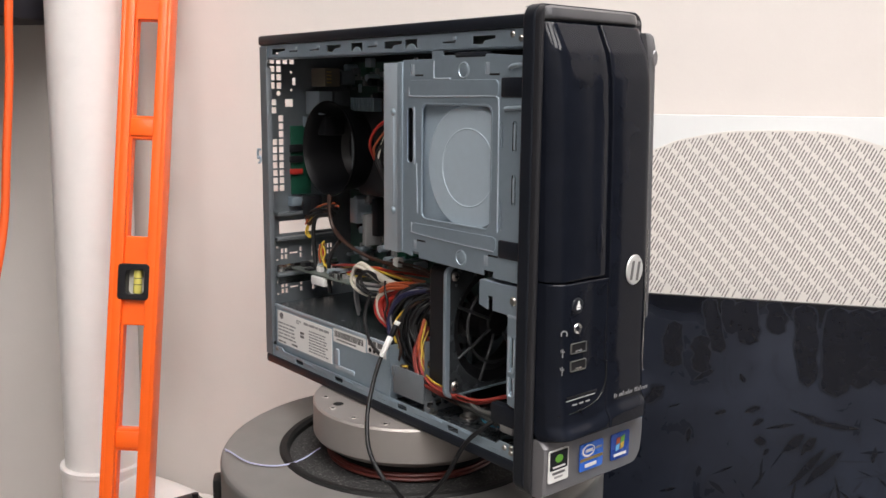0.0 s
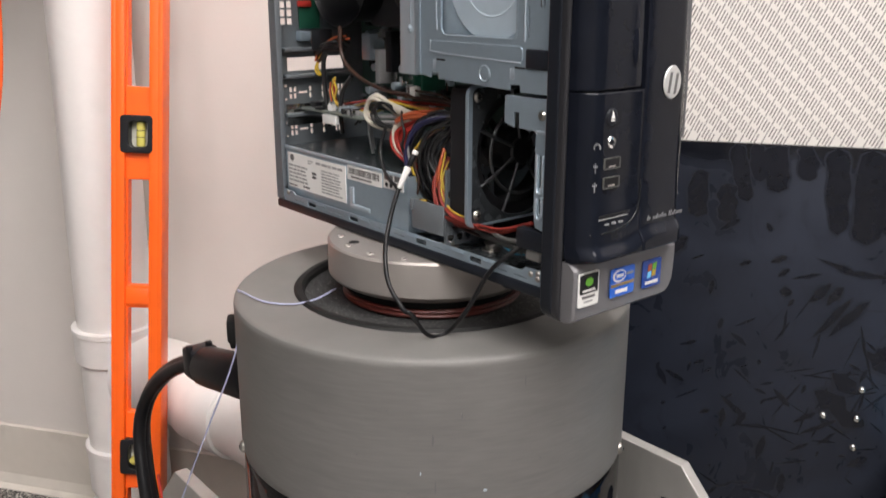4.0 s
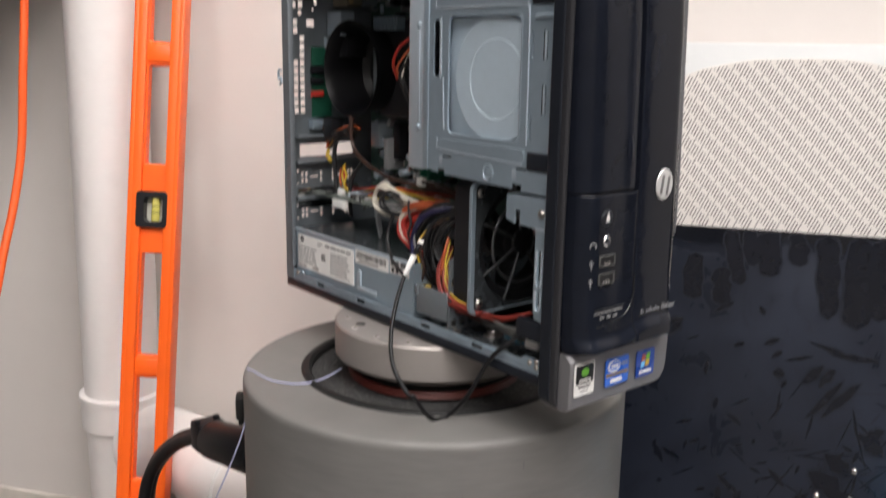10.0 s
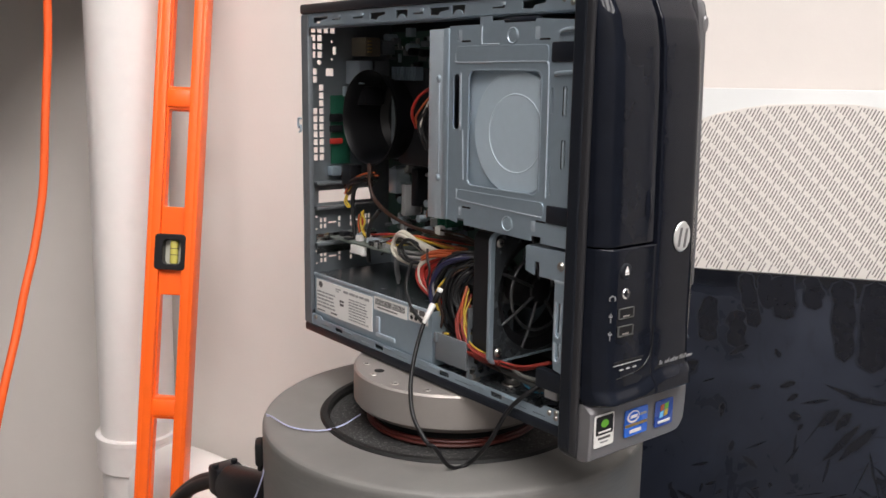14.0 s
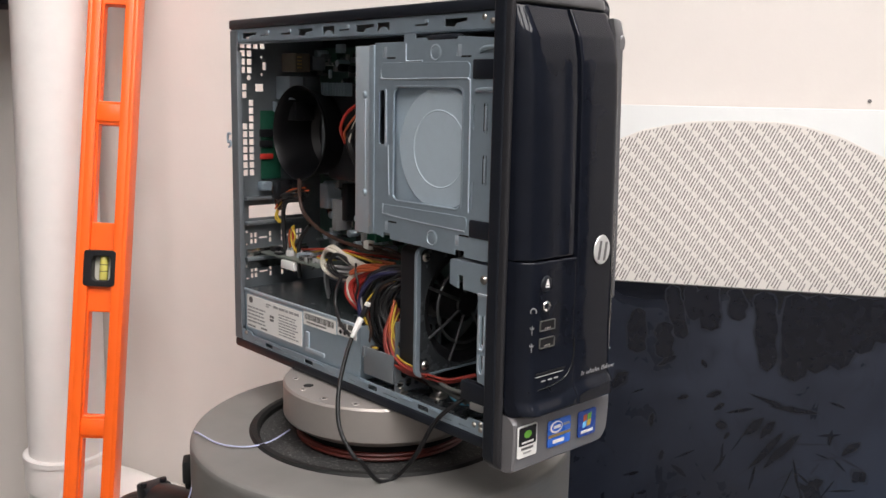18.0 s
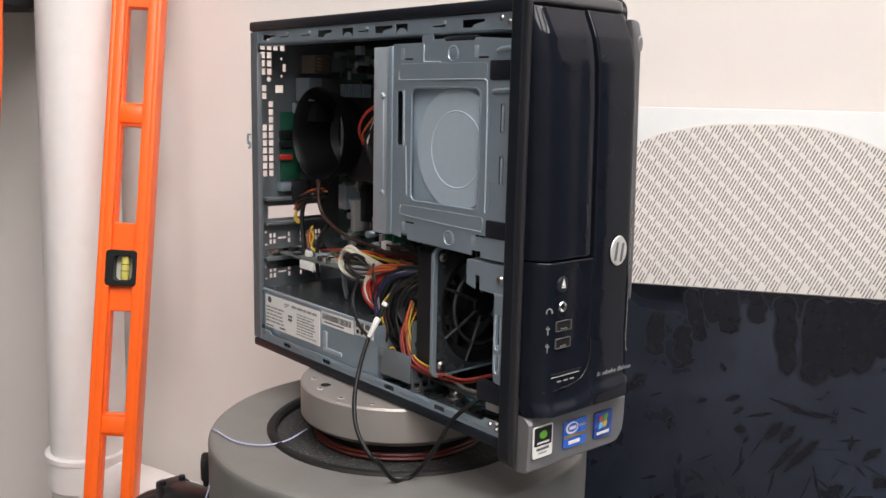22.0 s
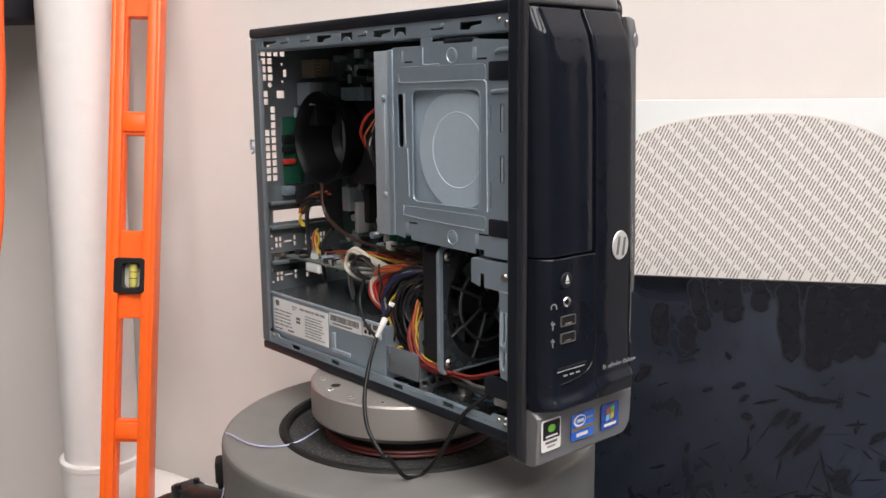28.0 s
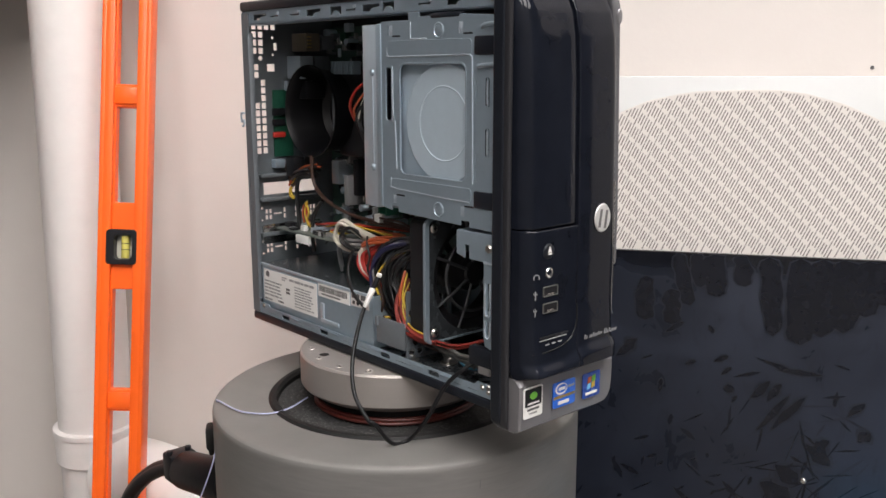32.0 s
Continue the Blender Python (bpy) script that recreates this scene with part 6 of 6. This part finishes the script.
wires(harness, W_BROWN, 0.011, [(2.04, 0.24, 0.55), (2.05, 0.2, 0.40), (2.12, 0.18, 0.28), (2.24, 0.2, 0.22), (2.4, 0.25, 0.2)], 4, 0.03)
wires(harness, W_DULL, 0.017, [(2.28, 0.25, 0.21), (2.47, 0.2, 0.22), (2.69, 0.15, 0.22), (2.91, 0.12, 0.22)], 5, 0.04)
wires(harness, W_BLACK, 0.014, [(1.42, 0.15, 0.81), (1.405, 0.11, 0.70), (1.44, 0.08, 0.6), (1.55, 0.03, 0.52), (1.66, 0.0, 0.47), (1.78, -0.02, 0.44)], 1, 0.01)
wires(harness, W_BLACK, 0.010, [(1.60, 0.16, 0.94), (1.67, 0.11, 0.88), (1.70, 0.10, 0.80), (1.68, 0.10, 0.70), (1.66, 0.14, 0.62)], 1, 0.01)
wires(harness, W_BROWN, 0.009, [(1.5, 0.3, 1.055), (1.66, 0.3, 1.05), (1.83, 0.33, 1.045), (1.98, 0.36, 1.02), (2.1, 0.42, 1.0)], 6, 0.035)
part("plug", box((1.55, 0.26, 1.03), (1.62, 0.32, 1.11), 0.012), LABEL_WHITE, harness)
wires(harness, W_BLACK, 0.011, [(0.11, 0.4, 1.24), (0.28, 0.36, 1.31), (0.45, 0.36, 1.36), (0.46, 0.45, 1.32)], 5, 0.03)
wires(harness, W_YELLOW, 0.01, [(0.42, 0.36, 1.06), (0.47, 0.35, 1.0), (0.43, 0.35, 0.91), (0.44, 0.4, 0.82)], 1, 0.02)
wires(harness, W_RED, 0.01, [(0.44, 0.36, 1.06), (0.42, 0.35, 0.97), (0.44, 0.37, 0.87)], 1, 0.02)
wires(harness, W_RED, 0.013, [(1.26, 0.42, 2.14), (1.17, 0.38, 2.06), (1.1, 0.38, 1.94), (1.07, 0.45, 1.83)], 1, 0.02)
wires(harness, W_ORANGE, 0.01, [(1.28, 0.42, 2.09), (1.2, 0.38, 1.98), (1.12, 0.4, 1.89), (1.13, 0.45, 1.8)], 1, 0.02)
wires(harness, W_WHITE, 0.01, [(1.26, 0.42, 2.04), (1.2, 0.4, 1.92), (1.18, 0.4, 1.82), (1.19, 0.45, 1.73)], 1, 0.02)
wires(harness, W_BLACK, 0.018, [(1.25, 0.42, 1.98), (1.18, 0.4, 1.86), (1.2, 0.4, 1.75), (1.22, 0.45, 1.66)], 2, 0.03)
# leads between the supply, the board and the rear
wires(harness, W_YELLOW, 0.009, [(0.46, 0.42, 1.39), (0.3, 0.4, 1.34), (0.18, 0.39, 1.24), (0.14, 0.38, 1.15), (0.22, 0.36, 1.09)], 2, 0.02)
wires(harness, W_ORANGE, 0.009, [(0.53, 0.42, 1.42), (0.35, 0.4, 1.38), (0.19, 0.38, 1.3), (0.13, 0.36, 1.2)], 2, 0.02)
wires(harness, W_BROWN, 0.011, [(-0.0, 0.4, 1.4), (0.09, 0.39, 1.31), (0.15, 0.38, 1.2), (0.28, 0.37, 1.28), (0.46, 0.36, 1.34)], 2, 0.02)
wires(harness, W_BLACK, 0.02, [(0.52, 0.36, 1.32), (0.34, 0.36, 1.29), (0.28, 0.35, 1.2), (0.29, 0.35, 1.01), (0.33, 0.34, 0.81), (0.37, 0.34, 0.67)], 1, 0.01)
wires(harness, W_BROWN, 0.014, [(0.53, 0.36, 1.48), (0.54, 0.36, 1.32), (0.63, 0.35, 1.19), (0.86, 0.35, 1.09), (1.16, 0.35, 1.03), (1.53, 0.34, 1.02), (1.93, 0.34, 1.02)], 2, 0.018)
wires(harness, W_YELLOW, 0.008, [(0.44, 0.36, 1.07), (0.39, 0.36, 0.98), (0.42, 0.36, 0.91), (0.47, 0.36, 0.85)], 2, 0.015)
wires(harness, W_ORANGE, 0.008, [(0.37, 0.36, 1.04), (0.35, 0.36, 0.96), (0.38, 0.36, 0.88)], 1, 0.01)
wires(harness, W_BLACK, 0.018, [(0.67, 0.36, 1.11), (0.52, 0.37, 0.98), (0.48, 0.37, 0.83), (0.49, 0.38, 0.63)], 1, 0.01)
wires(harness, W_RED, 0.009, [(0.48, 0.4, 0.83), (0.71, 0.38, 0.84), (0.99, 0.35, 0.92), (1.34, 0.33, 0.95), (1.8, 0.3, 0.95)], 2, 0.015)
wires(harness, W_YELLOW, 0.008, [(0.7, 0.36, 0.85), (1.02, 0.33, 0.87), (1.36, 0.31, 0.94), (1.76, 0.28, 0.96)], 1, 0.01)
wires(harness, W_ORANGE, 0.008, [(0.9, 0.36, 0.89), (1.25, 0.33, 0.98), (1.57, 0.31, 0.97), (1.93, 0.28, 0.98)], 2, 0.012)

# ---- cables and cords ----
SENSOR_LINE = [(1.885, -0.03, 0.58), (1.885, -0.10, 0.45), (1.99, -0.25, 0.29), (2.11, -0.38, 0.11), (2.24, -0.45, -0.06), (2.41, -0.46, -0.19), (2.46, -0.44, -0.21), (2.44, -0.28, -0.4), (2.47, -0.14, -0.4), (2.65, -0.12, -0.19), (2.76, -0.06, 0.05), (2.86, 0.0, 0.18), (2.95, 0.12, 0.28)]
THIN_LINE = [(1.23, -0.21, -0.41), (1.34, -0.46, -0.41), (1.32, -0.65, -0.41), (1.13, -0.78, -0.41), (0.81, -0.8, -0.41), (0.8, -0.8, -0.47), (0.98, -0.95, -0.82), (0.78, -1.12, -1.46), (0.55, -1.22, -1.99), (0.34, -1.26, -2.43), (0.0, -1.26, -3.33), (0.16, -1.26, -3.69), (0.66, -1.27, -3.64), (0.71, -1.28, -3.9), (0.39, -1.3, -4.62), (0.26, -1.4, -5.22)]
POWER_LINE = [(0.58, -0.68, -1.21), (0.12, -0.7, -1.29), (-0.35, -0.72, -1.4), (-0.86, -0.76, -1.67), (-1.22, -0.82, -2.03), (-1.32, -0.88, -2.4), (-1.16, -0.94, -2.82), (-0.96, -0.98, -3.29), (-0.79, -1.02, -3.78), (-0.59, -1.08, -4.19), (-0.9, -1.0, -4.9), (-0.85, -1.16, -4.95), (-1.0, -1.27, -4.95), (-1.39, -1.35, -4.95), (-2.04, -1.41, -4.95), (-2.59, -1.54, -4.95), (-3.02, -1.71, -4.95), (-3.54, -2.0, -4.95), (-4.24, -2.64, -4.95)]
CORD_LOOP = [(-3.91, -2.16, -4.98), (-3.38, -1.93, -4.98), (-2.96, -1.8, -4.98), (-2.52, -1.77, -4.98), (-2.16, -1.86, -4.98), (-1.9, -2.05, -4.98), (-1.79, -2.29, -4.98), (-1.76, -2.63, -4.98)]
CORD_RUN = [(-1.56, -2.69, -4.98), (-1.19, -2.37, -4.98), (-0.89, -2.13, -4.98), (-0.62, -1.9, -4.98), (-0.26, -1.59, -4.98), (0.23, -1.3, -4.98)]
WHITE_A = [(-1.84, -2.49, -4.98), (-1.9, -2.37, -4.98), (-1.76, -2.26, -4.98), (-1.42, -2.16, -4.98), (-1.09, -2.12, -4.98), (-0.81, -2.18, -4.98)]
WHITE_B = [(-1.91, -2.44, -4.98), (-1.83, -2.39, -4.98), (-1.46, -2.39, -4.98), (-1.11, -2.33, -4.98), (-0.96, -2.21, -4.98), (-1.03, -2.11, -4.98), (-1.22, -2.1, -4.98)]
TIE = [(-1.8, -1.5, -5.02), (-1.67, -1.65, -5.0), (-1.49, -1.77, -5.0), (-1.29, -1.85, -5.02)]
PLUG = [(-2.92, -2.12, -4.95), (-2.64, -2.02, -4.95)]
SCRAP = [(-1.5, -2.55, -5.0), (-1.48, -2.22, -5.0), (-1.45, -1.94, -5.0)]
HANG_CORD = [wall_at(-4.3, 1.6, 3.53), wall_at(-3.85, 1.5, 3.56), wall_at(-3.63, 1.40, 3.64), wall_at(-3.59, 1.37, 3.45), wall_at(-3.59, 1.33, 3.1), wall_at(-3.59, 1.28, 2.51), wall_at(-3.59, 1.16, 1.7), wall_at(-3.59, 1.05, 0.95), wall_at(-3.59, 0.86, 0.34), wall_at(-3.59, 0.66, -0.12), wall_at(-3.59, 0.48, -0.58), wall_at(-3.59, 0.19, -1.24), wall_at(-3.7, -0.1, -2.4), wall_at(-4.0, -0.3, -3.9), wall_at(-4.4, -0.5, -4.8), wall_at(-5.2, -0.8, -5.0)]
sensor = thing("sensor_cable", SENSOR_LINE[0], "thin black cable with a white plug hanging from the computer", "cable")
part("cord", tube(SENSOR_LINE, 0.0155, 10, 10), CABLE, sensor)
a, b = Vector(SENSOR_LINE[0]) + Vector((0.03, 0, 0.03)), Vector(SENSOR_LINE[1]) + Vector((0.01, 0, 0.02))
part("plug", rod(a, b, 0.025, 0.018, seg=16, bevel=0.008), LABEL_WHITE, sensor, "white plug")
part("collar", rod(a + (a - b) * 0.05, a + (a - b) * 0.6, 0.021, seg=14, bevel=0.006), VIAL_BLACK, sensor)
part("tip", rod(a + (a - b) * 0.6, a + (a - b) * 0.8, 0.022, seg=14, bevel=0.006), LABEL_WHITE, sensor)

solid("signal_wire", tube(THIN_LINE, 0.0062, 6, 8), THIN_WIRE, "thin pale blue wire trailing over the shaker", "wire")

power = thing("power_cable", POWER_LINE[-1], "heavy black cables plugged into the side of the shaker", "cable")
for o, r in (((0, 0, 0), 0.075), ((0.045, -0.045, 0.0), 0.06), ((-0.02, 0.05, 0.02), 0.045)):
    part("cable", tube([Vector(p) + Vector(o) for p in POWER_LINE[1:]], r, 14, 8, wobble=0.05), CABLE, power)
p, q = Vector(POWER_LINE[0]) + Vector((0.15, 0.02, 0.0)), Vector(POWER_LINE[2])
part("plug_body", rod(p, p.lerp(q, 0.75), 0.19, 0.175, seg=24, bevel=0.02), CABLE, power)
part("plug_clamp", box((-0.10, -0.13, -0.1), (0.10, 0.13, 0.17), 0.03, m=Matrix.Translation(p.lerp(q, 0.85))), VIAL_BLACK, power)
for s in (-0.12, 0.12):
    c = p.lerp(q, 0.85) + Vector((0.03, 0.75 * s - 0.02, 0.17))
    part("clamp_screw", rod(c, c + Vector((0, 0, 0.04)), 0.03, seg=12, bevel=0.006), VIAL_BLACK, power)
part("red_core", tube([Vector(v) + Vector((0.05, 0.10, 0)) for v in POWER_LINE[6:11]], 0.016, 6), W_RED, power)

cord = thing("extension_cord", CORD_LOOP[3], "bright orange extension cord lying on the carpet", "cord")
part("cord_loop", tube(CORD_LOOP, 0.055, 10, 8), ORANGE_CORD, cord)
part("cord_run", tube(CORD_RUN, 0.055, 10, 8), ORANGE_CORD, cord)
part("cord_plug", rod(PLUG[0], PLUG[1], 0.13, 0.09, seg=18, bevel=0.03), ORANGE_CORD, cord)
solid("hanging_cord", tube(HANG_CORD, 0.046, 10, 8), ORANGE_CORD, "bright orange cord hanging over the end of the shelf", "cord")
lead = thing("white_lead", WHITE_A[0], "thin white lead coiled on the carpet", "wire")
part("lead", tube(WHITE_A, 0.016, 7, 8), W_LEAD, lead)
part("lead", tube(WHITE_B, 0.016, 7, 8), W_LEAD, lead)
part("lead", tube([Vector(v) + Vector((0.10, -0.04, -0.01)) for v in WHITE_A[1:]], 0.010, 7, 8), THIN_WIRE, lead)
tie = thing("cable_tie", TIE[0], "black cable tie lying on the carpet", "cable tie")
part("strap", tube(TIE, 0.02, 6, 8, flat=0.5), VIAL_BLACK, tie)
part("tie_head", box((-0.06, -0.05, 0), (0.06, 0.05, 0.05), 0.01, m=Matrix.Translation(TIE[-1])), VIAL_BLACK, tie)
scrap = thing("scrap_cable", SCRAP[0], "dull brown flat cable lying on the carpet", "cable")
for o in (-0.06, 0.0, 0.06):
    part("strand", tube([Vector(v) + Vector((o, 0.3 * o, 0)) for v in SCRAP], 0.035, 7, 8), W_BROWN, scrap)

# ---- blue wipes box beside the black sheet ----
BF = axes((3.42, 4.86, 0), (0.639, -0.769, 0), (0, 0, 1))          # the printed side: along the box, up
carton = thing("towel_box", BF @ Vector((0.7, FL, 0)), "blue, black and yellow printed cardboard box on the carpet", "box")
part("carton", box((0.0, FL, -2.6), (1.42, FL + 2.40, 0.0), 0.02, m=BF), BLACK_CARD, carton)


def print_on(mat, pts, out=0.006, name="print_area"):
    part(name, sheet([pts], 0.004, BF @ Matrix.Translation((0, 0, out))), mat, carton)


def up(*pts):
    return [(x, FL + h) for x, h in pts]


print_on(BLUE_CARD, up((0.01, 1.66), (0.01, 0.27), (0.3, 0.17), (1.40, 0.02), (1.41, 1.34)))
print_on(WHITE_CARD, up((0.02, 0.36), (0.28, 0.62), (0.34, 0.98), (0.46, 1.02), (0.50, 0.82), (0.60, 0.72), (0.46, 0.56), (0.22, 0.30), (0.06, 0.24)), 0.010)
for a in ((0.10, 0.42), (0.22, 0.62), (0.36, 0.84)):
    print_on(BLACK_CARD, up(a, (a[0] + 0.12, a[1] + 0.05), (a[0] + 0.18, a[1] + 0.16), (a[0] + 0.10, a[1] + 0.07)), 0.014)
print_on(YELLOW_CARD, up((0.01, 0.92), (0.12, 1.1), (0.24, 1.04), (0.10, 0.86)), 0.010)
print_on(YELLOW_CARD, up((0.28, 1.0), (0.5, 1.12), (0.52, 0.98), (0.40, 0.92)), 0.010)
print_on(YELLOW_CARD, up((0.46, 0.54), (0.62, 0.62), (1.40, 0.54), (1.40, 0.40), (0.84, 0.44)), 0.010)
print_on(WHITE_CARD, up((0.84, 0.43), (1.40, 0.39), (1.40, 0.22), (0.96, 0.30)), 0.010)


def lettering(text, m, width, height, mat, parent, shear=0.0):
    """Flat letters from the built-in font, fitted to a width and a height, in the plane of m."""
    cu = bpy.data.curves.new("lettering", "FONT")
    cu.body, cu.size, cu.shear, cu.extrude, cu.resolution_u = text, 1.0, shear, 0.0, 3
    ob = bpy.data.objects.new("lettering", cu)
    scene.collection.objects.link(ob)
    me = bpy.data.meshes.new_from_object(ob.evaluated_get(bpy.context.evaluated_depsgraph_get()))
    bpy.data.objects.remove(ob)
    bpy.data.curves.remove(cu)
    bm = bmesh.new()
    bm.from_mesh(me)
    bpy.data.meshes.remove(me)
    xs, ys = [v.co.x for v in bm.verts], [v.co.y for v in bm.verts]
    fit = Matrix.Diagonal((width / (max(xs) - min(xs)), height / (max(ys) - min(ys)), 1, 1)) @ Matrix.Translation((-min(xs), -min(ys), 0))
    part("lettering", move(bm, m @ fit), mat, parent, "printed letters")


slope = Matrix.Rotation(math.atan(-0.32), 4, "Z")
lettering("SUPER", BF @ Matrix.Translation((0.16, FL + 1.93, 0.009)) @ slope, 0.70, 0.24, WHITE_CARD, carton)
lettering("shop towels", BF @ Matrix.Translation((0.60, FL + 1.30, 0.012)) @ slope, 0.66, 0.12, WHITE_CARD, carton)
for k in range(5, 9):
    print_on(YELLOW_CARD, up((0.16 + 0.14 * k, 1.93 - 0.045 * k), (0.22 + 0.14 * k, 1.92 - 0.045 * k), (0.28 + 0.14 * k, 2.15 - 0.045 * k), (0.22 + 0.14 * k, 2.16 - 0.045 * k)), 0.006, "print_bar")
FF = axes(BF @ Vector((1.42, 0, 0)), BF.to_3x3() @ Vector((0, 0, -1)), (0, 0, 1))
part("front_print", sheet([[(0.01, FL + 0.02), (2.58, FL + 0.02), (2.58, FL + 1.34), (0.01, FL + 1.34)]], 0.004, FF @ Matrix.Translation((0, 0, 0.006))), SKY_CARD, carton)
part("price_tag", sheet([[(0.01, FL + 0.40), (0.30, FL + 0.40), (0.30, FL + 0.56), (0.01, FL + 0.56)]], 0.004, FF @ Matrix.Translation((0, 0, 0.012))), YELLOW_CARD, carton)
part("white_tag", sheet([[(0.01, FL + 0.22), (0.14, FL + 0.22), (0.14, FL + 0.39), (0.01, FL + 0.39)]], 0.004, FF @ Matrix.Translation((0, 0, 0.012))), WHITE_CARD, carton)
part("lid", box((0.02, FL + 2.40, -2.58), (1.40, FL + 2.412, -0.02), 0.004, m=BF), SKY_CARD, carton, "light blue top")
